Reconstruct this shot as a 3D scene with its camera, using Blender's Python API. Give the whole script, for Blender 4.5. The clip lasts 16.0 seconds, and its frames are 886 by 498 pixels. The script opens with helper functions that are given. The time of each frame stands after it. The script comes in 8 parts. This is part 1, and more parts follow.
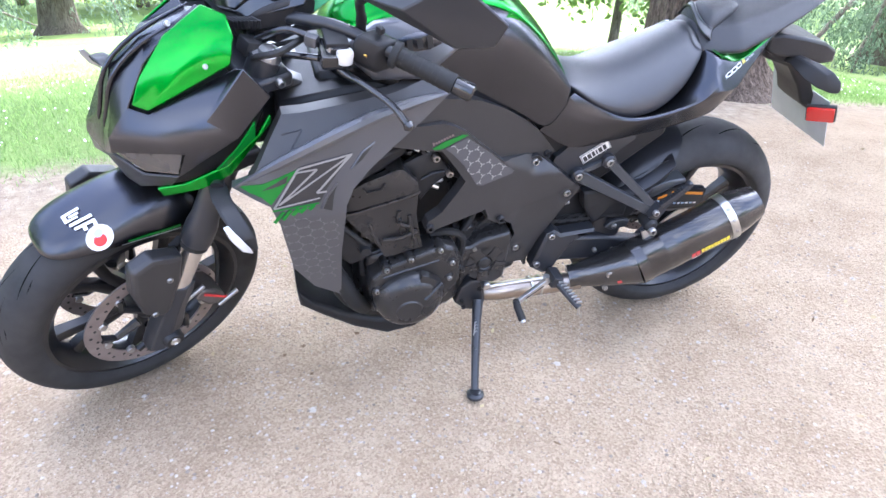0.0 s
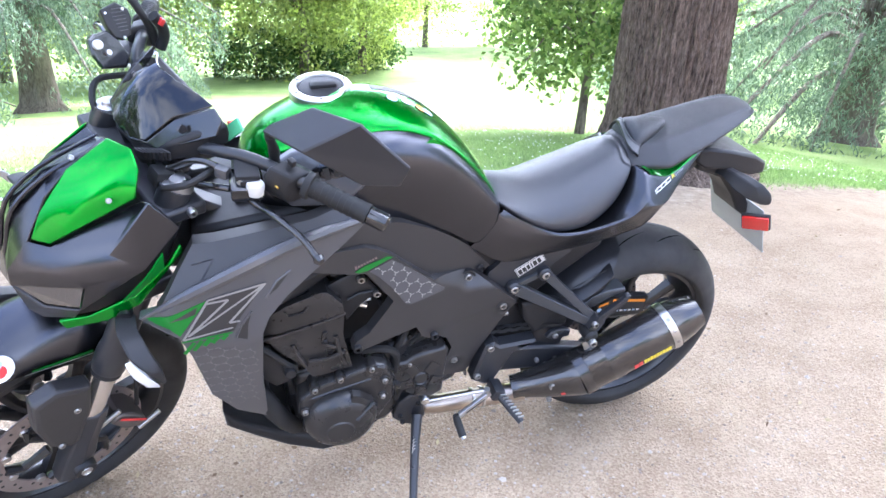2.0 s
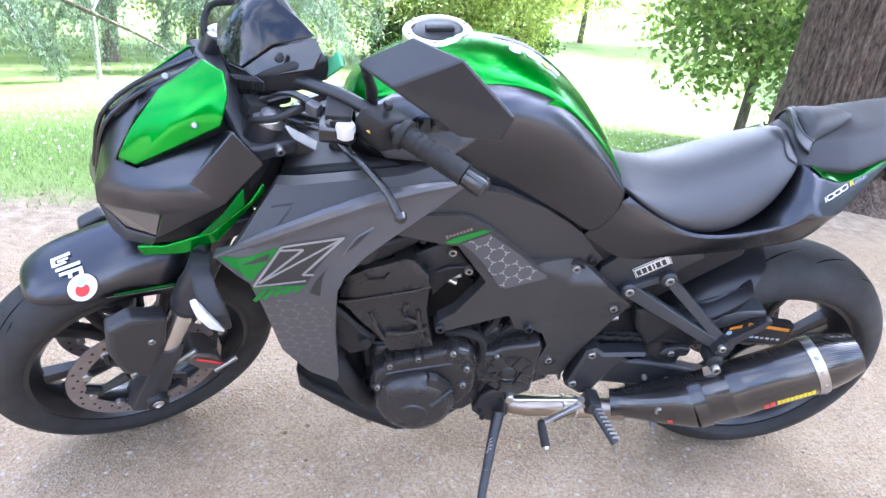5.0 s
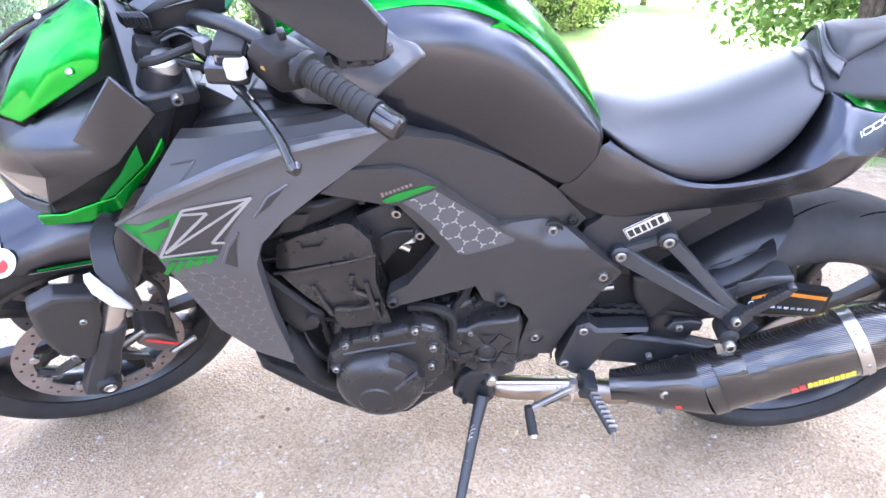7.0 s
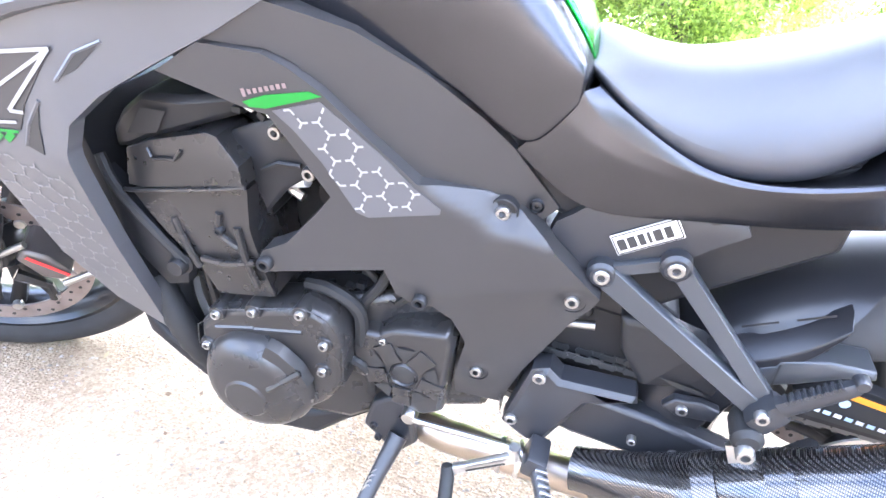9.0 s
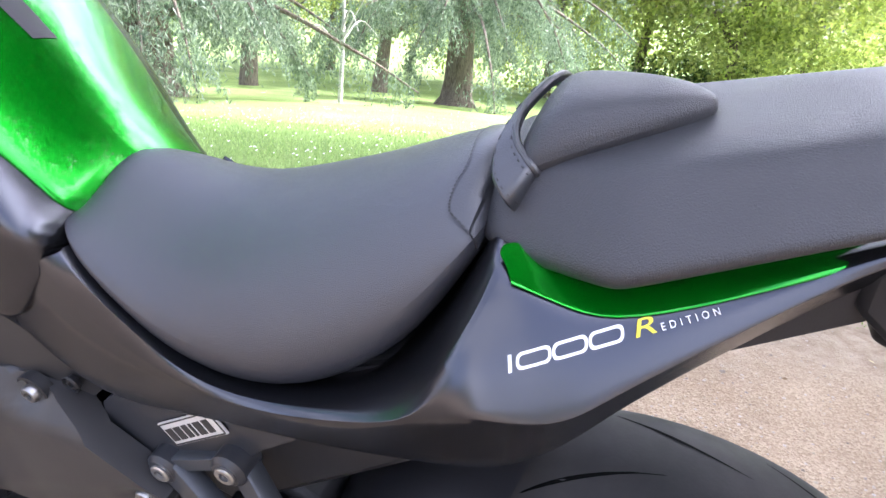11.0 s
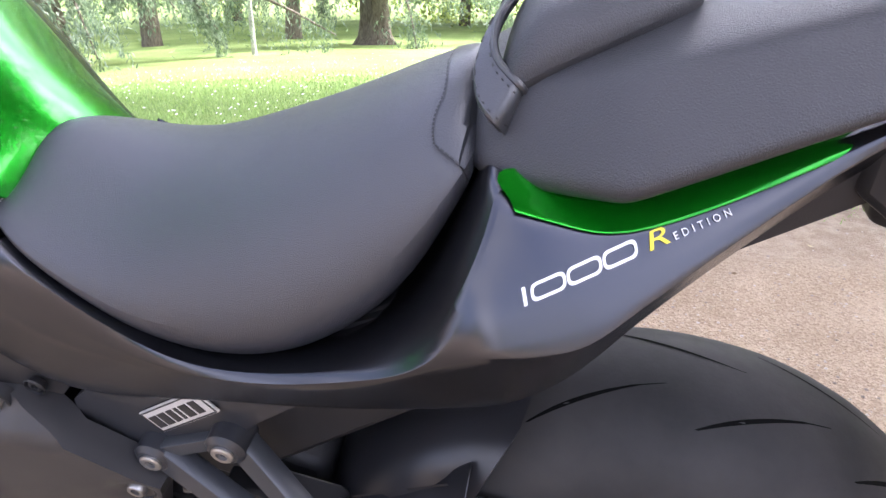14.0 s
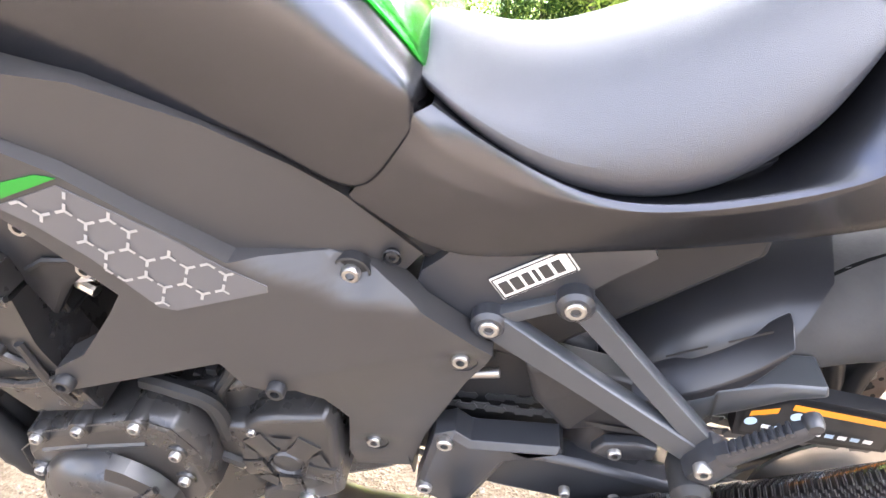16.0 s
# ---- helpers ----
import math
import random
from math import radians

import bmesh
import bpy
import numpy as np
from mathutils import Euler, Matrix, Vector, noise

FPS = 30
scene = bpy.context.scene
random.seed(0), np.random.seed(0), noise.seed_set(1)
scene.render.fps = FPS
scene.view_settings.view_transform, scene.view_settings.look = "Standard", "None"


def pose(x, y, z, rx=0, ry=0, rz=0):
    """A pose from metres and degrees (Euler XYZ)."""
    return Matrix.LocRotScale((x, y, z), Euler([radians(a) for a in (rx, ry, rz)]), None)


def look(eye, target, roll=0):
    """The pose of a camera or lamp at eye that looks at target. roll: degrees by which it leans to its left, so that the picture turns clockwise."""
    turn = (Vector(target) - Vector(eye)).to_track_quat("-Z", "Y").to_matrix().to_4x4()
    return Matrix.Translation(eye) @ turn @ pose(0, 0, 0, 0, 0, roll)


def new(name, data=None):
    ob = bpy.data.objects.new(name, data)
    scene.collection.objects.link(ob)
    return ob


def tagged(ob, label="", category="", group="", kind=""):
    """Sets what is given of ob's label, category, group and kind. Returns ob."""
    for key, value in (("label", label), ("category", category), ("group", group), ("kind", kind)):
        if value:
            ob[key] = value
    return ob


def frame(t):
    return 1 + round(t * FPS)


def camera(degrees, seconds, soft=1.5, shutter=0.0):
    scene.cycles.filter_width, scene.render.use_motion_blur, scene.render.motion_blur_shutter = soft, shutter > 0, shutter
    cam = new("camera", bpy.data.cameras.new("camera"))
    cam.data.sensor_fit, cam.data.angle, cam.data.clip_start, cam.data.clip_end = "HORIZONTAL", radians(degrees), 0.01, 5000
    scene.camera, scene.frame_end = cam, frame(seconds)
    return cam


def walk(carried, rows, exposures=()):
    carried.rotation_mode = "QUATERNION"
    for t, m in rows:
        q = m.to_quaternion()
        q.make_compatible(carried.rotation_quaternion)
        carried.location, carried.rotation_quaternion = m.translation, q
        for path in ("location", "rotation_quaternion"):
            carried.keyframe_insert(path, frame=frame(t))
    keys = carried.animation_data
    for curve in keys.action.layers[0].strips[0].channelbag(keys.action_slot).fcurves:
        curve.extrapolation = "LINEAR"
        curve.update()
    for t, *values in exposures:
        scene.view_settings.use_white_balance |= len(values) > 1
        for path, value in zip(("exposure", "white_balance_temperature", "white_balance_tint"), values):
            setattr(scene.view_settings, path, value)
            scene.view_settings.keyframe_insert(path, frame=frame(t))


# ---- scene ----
cam = camera(70.3, 16.0)
PATH = [
    (0, (-0.2961, -1.3905, 1.1259), (0.0989, 0.3055, 0.1429), 1.5),
    (0.5, (-0.2925, -1.3986, 1.1556), (0.1695, 0.3014, 0.2096), 1.7),
    (1, (-0.2979, -1.3797, 1.1835), (0.2031, 0.3433, 0.3015), 1.8),
    (1.5, (-0.2619, -1.3635, 1.206), (0.2461, 0.3865, 0.382), 1.8),
    (2, (-0.1701, -1.3401, 1.2087), (0.2969, 0.4389, 0.4237), 1.8),
    (2.5, (-0.1512, -1.2987, 1.1952), (0.2778, 0.4963, 0.4252), 1.6),
    (3, (-0.171, -1.2465, 1.188), (0.24, 0.5485, 0.408), 1.7),
    (3.5, (-0.144, -1.2177, 1.1556), (0.277, 0.5723, 0.3696), 7.6),
    (4, (-0.1125, -1.242, 1.1241), (0.2035, 0.581, 0.3631), 11.1),
    (4.2, (-0.1359, -1.242, 1.1223), (0.1221, 0.587, 0.3543), 10.6),
    (6.3, (0.0702, -1.161, 1.1223), (0.0112, 0.622, 0.2183), 0.8),
    (6.5, (0.0927, -1.1502, 1.1115), (0.0177, 0.6318, 0.2075), 0.9),
    (7, (0.0918, -1.0791, 1.0404), (-0.0282, 0.7009, 0.1354), 0.9),
    (7.5, (0.0603, -0.9594, 0.9378), (-0.1117, 0.8166, 0.0358), 4.0),
    (8, (0.0963, -0.8289, 0.8487), (-0.1527, 0.9411, -0.0483), 7.6),
    (8.5, (0.18, -0.7677, 0.8082), (-0.163, 0.9923, -0.0778), 7.9),
    (9, (0.3258, -0.792, 0.837), (-0.1542, 0.978, 0.04), 9.1),
    (9.5, (0.504, -0.7794, 0.9162), (-0.094, 0.9866, 0.1942), 9.6),
    (10, (0.6282, -0.6201, 0.954), (-0.0978, 1.1079, 0.255), 8.7),
    (10.2, (0.6651, -0.5652, 0.9711), (-0.0809, 1.1508, 0.2651), 7.5),
    (12.3, (0.7191, -0.3411, 0.954), (0.2051, 1.3849, 0.084), 2.1),
    (12.5, (0.7182, -0.3375, 0.9549), (0.2322, 1.3875, 0.0669), 2.1),
    (13, (0.7182, -0.3357, 0.9549), (0.2832, 1.3893, 0.0419), 2.1),
    (13.5, (0.7101, -0.3528, 0.954), (0.3071, 1.3672, 0.016), 2.1),
    (14, (0.6714, -0.4131, 0.9522), (0.1984, 1.2939, 0.0242), 0.1),
    (14.5, (0.5823, -0.5103, 0.9234), (0.1253, 1.2057, 0.0024), 0.8),
    (15, (0.4878, -0.6066, 0.8874), (0.0678, 1.1514, 0.0314), 1.4),
    (15.5, (0.4419, -0.6273, 0.9054), (0.0189, 1.1317, 0.0544), 1.7),
    (16, (0.3762, -0.5895, 0.8721), (0.0502, 1.1655, -0.0309), 1.4),
]
EXPOSURES = [(0, 2.95, 5300, 17), (4.2, 2.82, 5200, 17), (6.5, 3.2, 5250, 19), (7, 3.4, 5250, 20), (8, 4.0, 5250, 17), (9, 4.35, 5280, 15), (10.2, 3.35, 5700, 20), (12.3, 2.35, 5750, 22),
             (13.5, 2.45, 5850, 24), (14.5, 2.9, 5950, 23), (15, 3.5, 6050, 19), (15.5, 3.78, 6150, 17), (16, 4.0, 6150, 16)]
walk(cam, [(t, look(eye, target, roll)) for t, eye, target, roll in PATH], EXPOSURES)

# ---- light ----
SUN_EL, SUN_AZ = radians(52), radians(42)          # sun stands behind the big tree
world = bpy.data.worlds.new("world")
scene.world = world
world.use_nodes = True
wn = world.node_tree
sky = wn.nodes.new("ShaderNodeTexSky")
sky.sky_type, sky.sun_disc = "NISHITA", False
sky.sun_elevation, sky.sun_rotation = SUN_EL, SUN_AZ
sky.air_density, sky.dust_density, sky.ozone_density = 0.8, 6.5, 0.8
wn.nodes["Background"].inputs[1].default_value = 0.15
# loose white clouds over the hazy sky
where = wn.nodes.new("ShaderNodeTexCoord")
puffs = wn.nodes.new("ShaderNodeTexNoise")
puffs.inputs["Scale"].default_value, puffs.inputs["Detail"].default_value, puffs.inputs["Roughness"].default_value = 2.6, 6.0, 0.6
wn.links.new(where.outputs["Generated"], puffs.inputs["Vector"])
edge = wn.nodes.new("ShaderNodeMapRange")
edge.inputs["From Min"].default_value, edge.inputs["From Max"].default_value = 0.44, 0.60
wn.links.new(puffs.outputs["Fac"], edge.inputs["Value"])
grey = wn.nodes.new("ShaderNodeRGBToBW")
wn.links.new(sky.outputs[0], grey.inputs[0])
white = wn.nodes.new("ShaderNodeMath")
white.operation = "MULTIPLY"
white.inputs[1].default_value = 2.6
wn.links.new(grey.outputs[0], white.inputs[0])
cover = wn.nodes.new("ShaderNodeMix")
cover.data_type = "RGBA"
wn.links.new(edge.outputs["Result"], cover.inputs["Factor"])
wn.links.new(sky.outputs[0], cover.inputs["A"])
wn.links.new(white.outputs[0], cover.inputs["B"])
wn.links.new(cover.outputs["Result"], wn.nodes["Background"].inputs[0])
sun = new("sun", bpy.data.lights.new("sun", "SUN"))
sun.data.energy, sun.data.angle, sun.data.color = 1.5, radians(0.6), (1.0, 0.95, 0.86)
sun_from = Vector((math.sin(SUN_AZ) * math.cos(SUN_EL), math.cos(SUN_AZ) * math.cos(SUN_EL), math.sin(SUN_EL)))
sun.matrix_world = look(sun_from * 40, (0, 0, 0))


# ---- materials ----
class Mat:
    """A small builder round one node material."""

    def __init__(self, name, color=(0.5, 0.5, 0.5), rough=0.5, metal=0.0, coat=0.0, spec=0.5):
        self.m = bpy.data.materials.new(name)
        self.m.use_nodes = True
        self.t = self.m.node_tree
        self.b = self.t.nodes["Principled BSDF"]
        self.set("Base Color", (*color, 1))
        self.set("Roughness", rough)
        self.set("Metallic", metal)
        self.set("Coat Weight", coat)
        self.set("Coat Roughness", 0.04)
        self.set("Specular IOR Level", spec)

    def set(self, key, value):
        self.b.inputs[key].default_value = value

    def node(self, kind, **inputs):
        n = self.t.nodes.new(kind)
        for k, v in inputs.items():
            n.inputs[k.replace("_", " ")].default_value = v
        return n

    def link(self, a, b):
        self.t.links.new(a, b)

    def coords(self, kind="Object"):
        return self.t.nodes.new("ShaderNodeTexCoord").outputs[kind]

    def noise(self, scale, detail=4, rough=0.55, vec=None):
        n = self.node("ShaderNodeTexNoise", Scale=scale, Detail=detail, Roughness=rough)
        self.link(vec or self.coords(), n.inputs["Vector"])
        return n.outputs["Fac"]

    def ramp(self, fac, stops):
        r = self.t.nodes.new("ShaderNodeValToRGB")
        while len(r.color_ramp.elements) < len(stops):
            r.color_ramp.elements.new(0.5)
        for e, (p, c) in zip(r.color_ramp.elements, stops):
            e.position, e.color = p, (*c, 1) if len(c) == 3 else c
        self.link(fac, r.inputs[0])
        return r.outputs[0]

    def mix(self, fac, a, b, mode="MIX"):
        n = self.t.nodes.new("ShaderNodeMix")
        n.data_type, n.blend_type = "RGBA", mode
        for sock, v in ((n.inputs[0], fac), (n.inputs[6], a), (n.inputs[7], b)):
            if isinstance(v, (int, float)):
                sock.default_value = v
            elif isinstance(v, tuple):
                sock.default_value = (*v, 1)
            else:
                self.link(v, sock)
        return n.outputs[2]

    def base(self, out):
        self.link(out, self.b.inputs["Base Color"])
        return self

    def rough(self, fac, lo, hi):
        r = self.node("ShaderNodeMapRange", To_Min=lo, To_Max=hi)
        self.link(fac, r.inputs[0])
        self.link(r.outputs[0], self.b.inputs["Roughness"])
        return self

    def bump(self, height, strength=0.3, distance=0.002):
        n = self.node("ShaderNodeBump", Strength=strength, Distance=distance)
        self.link(height, n.inputs["Height"])
        if self.b.inputs["Normal"].is_linked:
            self.link(self.b.inputs["Normal"].links[0].from_socket, n.inputs["Normal"])
        self.link(n.outputs[0], self.b.inputs["Normal"])
        return self


def worn(name, color, rough, metal=0.0, coat=0.0, grain=400, wear=0.12, bump=0.05, spec=0.5):
    """Paint or plastic with a slight change of tone and gloss and a fine grain."""
    m = Mat(name, color, rough, metal, coat, spec)
    big, fine = m.noise(7, 5), m.noise(grain, 2)
    dark, light = tuple(c * (1 - wear) for c in color), tuple(min(1, c * (1 + wear)) for c in color)
    m.base(m.ramp(big, [(0.3, dark), (0.7, light)]))
    m.rough(m.noise(23, 4), rough * 0.85, min(1, rough * 1.15))
    if bump:
        m.bump(fine, bump, 0.001)
    return m.m


MATTE = worn("matte_graphite_paint", (0.070, 0.072, 0.081), 0.25, 0.95, 0.0, 2200, 0.05, 0.05, 0.5)
PLASTIC = worn("black_plastic", (0.015, 0.015, 0.016), 0.48, 0.0, 0.0, 700, 0.15, 0.12, 0.35)
GREYP = worn("grey_satin_panel", (0.072, 0.073, 0.079), 0.30, 0.15, 0.35, 900, 0.06, 0.02)
GREYDK = worn("dark_grey_cover", (0.027, 0.026, 0.026), 0.42, 0.0, 0.0, 900, 0.08, 0.04)
HUGGER = worn("satin_black_plastic", (0.016, 0.016, 0.018), 0.33, 0.0, 0.0, 900, 0.12, 0.08, 0.5)
GREEN = worn("green_metallic_paint", (0.002, 0.24, 0.006), 0.22, 0.80, 0.45, 1500, 0.18, 0.0)
GREENFLAT = worn("green_decal", (0.006, 0.16, 0.012), 0.40, 0.1, 0.2, 900, 0.08, 0.0)
VINYL = worn("black_seat_vinyl", (0.025, 0.026, 0.031), 0.43, 0.0, 0.0, 1500, 0.05, 0.45, 0.8)
PILLIONVINYL = worn("grained_black_vinyl", (0.017, 0.0175, 0.020), 0.50, 0.0, 0.0, 1100, 0.06, 0.7, 0.62)
FLAPVINYL = worn("smooth_black_vinyl", (0.020, 0.021, 0.024), 0.40, 0.0, 0.0, 900, 0.06, 0.25, 0.8)
ENGINE = worn("black_engine_paint", (0.021, 0.020, 0.0195), 0.28, 0.0, 0.0, 500, 0.2, 0.08)
FRAMEMAT = worn("black_frame_paint", (0.021, 0.022, 0.025), 0.36, 0.0, 0.0, 600, 0.15, 0.05)
RUBBER = worn("black_rubber", (0.010, 0.010, 0.010), 0.7, 0.0, 0.0, 500, 0.2, 0.1)
RIMMAT = worn("black_rim_paint", (0.009, 0.009, 0.010), 0.33, 0.0, 0.2, 500, 0.2, 0.0)
STEEL = worn("steel", (0.55, 0.54, 0.52), 0.30, 1.0, 0.0, 300, 0.12, 0.02)
BOLTMAT = worn("bolt_steel", (0.36, 0.35, 0.33), 0.36, 0.9, 0.0, 300, 0.2, 0.02)
ALU = worn("aluminium", (0.60, 0.60, 0.60), 0.35, 1.0, 0.0, 300, 0.1, 0.02)
CHROME = worn("fork_chrome", (0.62, 0.58, 0.54), 0.22, 0.9, 0.0, 300, 0.05, 0.0)
TITAN = worn("titanium_pipe", (0.42, 0.36, 0.30), 0.35, 1.0, 0.0, 200, 0.2, 0.03)
WHITEP = worn("white_print", (0.75, 0.75, 0.73), 0.45, 0.0, 0.0, 400, 0.04, 0.0)
SILVERP = worn("silver_print", (0.27, 0.27, 0.265), 0.40, 0.3, 0.0, 400, 0.05, 0.0)
INK = worn("black_print", (0.02, 0.02, 0.02), 0.5, 0.0, 0.0, 400, 0.05, 0.0)
YELLOW = worn("yellow_print", (0.72, 0.60, 0.02), 0.4, 0.0, 0.0, 400, 0.05, 0.0)
REDP = worn("red_print", (0.55, 0.03, 0.03), 0.4, 0.0, 0.0, 400, 0.05, 0.0)
ORANGE = worn("orange_print", (0.80, 0.28, 0.02), 0.4, 0.0, 0.0, 400, 0.05, 0.0)
PLATEMAT = worn("number_plate_back", (0.48, 0.49, 0.48), 0.45, 0.1, 0.0, 60, 0.15, 0.05)
SMOKE = worn("smoked_screen", (0.004, 0.004, 0.005), 0.05, 0.0, 0.25, 400, 0.1, 0.0)
MIRRORG = Mat("mirror_glass", (0.8, 0.8, 0.8), 0.02, 1.0).m
REFLECT = worn("red_reflector", (0.50, 0.02, 0.015), 0.15, 0.0, 1.0, 400, 0.1, 0.1)
LENS = worn("smoked_lens", (0.045, 0.043, 0.042), 0.12, 0.0, 1.0, 200, 0.2, 0.05)
CLEAR = worn("clear_lens", (0.55, 0.55, 0.56), 0.15, 0.1, 1.0, 200, 0.1, 0.1)
GOLD = worn("gold_shock_parts", (0.60, 0.38, 0.08), 0.3, 0.9, 0.0, 200, 0.1, 0.0)

SATINBAR = worn("satin_grey_forging", (0.045, 0.048, 0.052), 0.36, 0.25, 0.0, 700, 0.1, 0.08)
REDGREY = worn("faded_print", (0.16, 0.115, 0.11), 0.5)
SILVERDIM = worn("pale_grey_print", (0.15, 0.15, 0.155), 0.45, 0.2)
SKYBLUE = worn("pale_blue_print", (0.45, 0.58, 0.70), 0.4)
WHITEALU = worn("pale_alloy", (0.62, 0.62, 0.60), 0.45, 0.4)
CALIPER = worn("caliper_grey", (0.13, 0.115, 0.105), 0.45, 0.6)
GLOSSBLACK = worn("gloss_black", (0.015, 0.015, 0.016), 0.15, 0.1, 0.6, 300, 0.1, 0.0)
MIRRORPL = worn("dark_grey_plastic", (0.022, 0.022, 0.024), 0.55, 0.0, 0.0, 700, 0.1, 0.1)
KEYGREEN = worn("green_key_tag", (0.10, 0.42, 0.20), 0.35)


def disc_material():
    m = Mat("brake_disc_steel", (0.34, 0.29, 0.27), 0.38, 0.7)
    m.base(m.ramp(m.noise(18, 4), [(0.3, (0.27, 0.225, 0.205)), (0.7, (0.40, 0.35, 0.33))]))
    return m.m


DISC = disc_material()


def tyre_material():
    m = Mat("tyre_rubber", (0.03, 0.03, 0.03), 0.72, spec=0.35)
    m.base(m.ramp(m.noise(9, 6), [(0.3, (0.015, 0.015, 0.015)), (0.75, (0.040, 0.038, 0.036))]))
    m.rough(m.noise(30, 3), 0.6, 0.85)
    return m.bump(m.noise(260, 3), 0.15, 0.001).m


TYRE = tyre_material()


def carbon_material():
    """A twill weave of two crossing tows."""
    m = Mat("carbon_fibre", (0.03, 0.03, 0.03), 0.30, 0.75, 0.7)
    wave = []
    for turn in (0.62, -0.62):
        mp = m.t.nodes.new("ShaderNodeMapping")
        mp.inputs["Rotation"].default_value = (0.3, turn, 0.2)
        m.link(m.coords(), mp.inputs[0])
        w = m.node("ShaderNodeTexWave", Scale=88.0, Distortion=0.0)
        m.link(mp.outputs[0], w.inputs[0])
        wave.append(w.outputs["Fac"])
    weave = m.mix(1.0, wave[0], wave[1], "DIFFERENCE")
    m.base(m.ramp(weave, [(0.3, (0.014, 0.013, 0.013)), (0.7, (0.125, 0.118, 0.112))]))
    m.rough(weave, 0.34, 0.20)
    m.set("Coat IOR", 1.6)
    return m.m


CARBON = carbon_material()


def bark_material(name, lo, mid, hi, stretch=0.12, scale=16):
    m = Mat(name, mid, 0.92, spec=0.2)
    mp = m.t.nodes.new("ShaderNodeMapping")
    mp.inputs["Scale"].default_value = (1, 1, stretch)
    m.link(m.coords(), mp.inputs[0])
    a = m.noise(scale, 8, 0.65, mp.outputs[0])
    flakes = m.noise(scale * 3.2, 6, 0.7, mp.outputs[0])
    tone = m.ramp(a, [(0.36, lo), (0.5, mid), (0.66, hi)])
    chips = m.ramp(flakes, [(0.38, tuple(c * 0.6 for c in lo)), (0.47, mid), (0.62, hi)])
    m.base(m.mix(0.55, tone, chips))
    m.bump(a, 0.9, 0.03)
    m.bump(flakes, 0.7, 0.012)
    m.bump(m.noise(120, 4), 0.4, 0.006)
    return m.m


BARK = bark_material("furrowed_brown_bark", (0.028, 0.020, 0.015), (0.110, 0.082, 0.062), (0.235, 0.180, 0.138), 0.24, 24)
BARKGREY = bark_material("grey_brown_bark", (0.06, 0.05, 0.04), (0.14, 0.115, 0.09), (0.22, 0.19, 0.16), 0.2, 9)
BARKPALE = bark_material("pale_birch_bark", (0.25, 0.24, 0.21), (0.5, 0.49, 0.45), (0.65, 0.64, 0.6), 2.0, 6)


def leaf_material(name, dark, light, trans=0.35):
    m = Mat(name, light, 0.55, spec=0.3)
    geo = m.t.nodes.new("ShaderNodeNewGeometry")
    tone = m.ramp(geo.outputs["Random Per Island"], [(0.0, dark), (0.7, light), (1.0, tuple(min(1, c * 1.35) for c in light))])
    m.base(tone)
    tr = m.node("ShaderNodeBsdfTranslucent")
    m.link(m.mix(1.0, tone, (1.25, 1.5, 1.0), "MULTIPLY"), tr.inputs[0])
    mx = m.node("ShaderNodeMixShader", Fac=trans)
    m.link(m.b.outputs[0], mx.inputs[1])
    m.link(tr.outputs[0], mx.inputs[2])
    m.link(mx.outputs[0], m.t.nodes["Material Output"].inputs[0])
    return m.m


LEAF_BUSH = leaf_material("glossy_bush_leaves", (0.06, 0.11, 0.03), (0.20, 0.25, 0.08), 0.4)
LEAF_YOUNG = leaf_material("yellow_green_leaves", (0.15, 0.185, 0.05), (0.36, 0.375, 0.12), 0.45)
LEAF_CEDAR = leaf_material("blue_green_needles", (0.075, 0.11, 0.08), (0.21, 0.255, 0.195), 0.3)
LEAF_DARK = leaf_material("dark_green_leaves", (0.02, 0.05, 0.012), (0.07, 0.12, 0.025), 0.3)
GRASS = leaf_material("grass_blades", (0.12, 0.19, 0.06), (0.25, 0.33, 0.13), 0.4)
DAISY = worn("daisy_petals", (0.8, 0.8, 0.76), 0.6)
STONE = Mat("pale_pebbles", (0.5, 0.46, 0.4), 0.85)
STONE.base(STONE.ramp(STONE.t.nodes.new("ShaderNodeNewGeometry").outputs["Random Per Island"], [(0.0, (0.16, 0.13, 0.10)), (0.4, (0.34, 0.29, 0.24)), (0.8, (0.46, 0.41, 0.35)), (1.0, (0.32, 0.26, 0.18))]))
STONE = STONE.m
LITTER = Mat("dry_leaf_litter", (0.3, 0.2, 0.1), 0.9)
LITTER.base(LITTER.ramp(LITTER.t.nodes.new("ShaderNodeNewGeometry").outputs["Random Per Island"], [(0.0, (0.14, 0.09, 0.05)), (0.5, (0.34, 0.25, 0.15)), (1.0, (0.55, 0.46, 0.25))]))
LITTER = LITTER.m


# ---- mesh helpers ----
def mesh_of(bm, material, smooth=40, name="mesh"):
    me = bpy.data.meshes.new(name)
    if smooth is not None:
        lim = radians(smooth)
        bm.normal_update()
        for f in bm.faces:
            f.smooth = True
        for e in bm.edges:
            e.smooth = len(e.link_faces) == 2 and e.calc_face_angle(0) < lim
    bm.to_mesh(me)
    bm.free()
    me.materials.append(material)
    return me


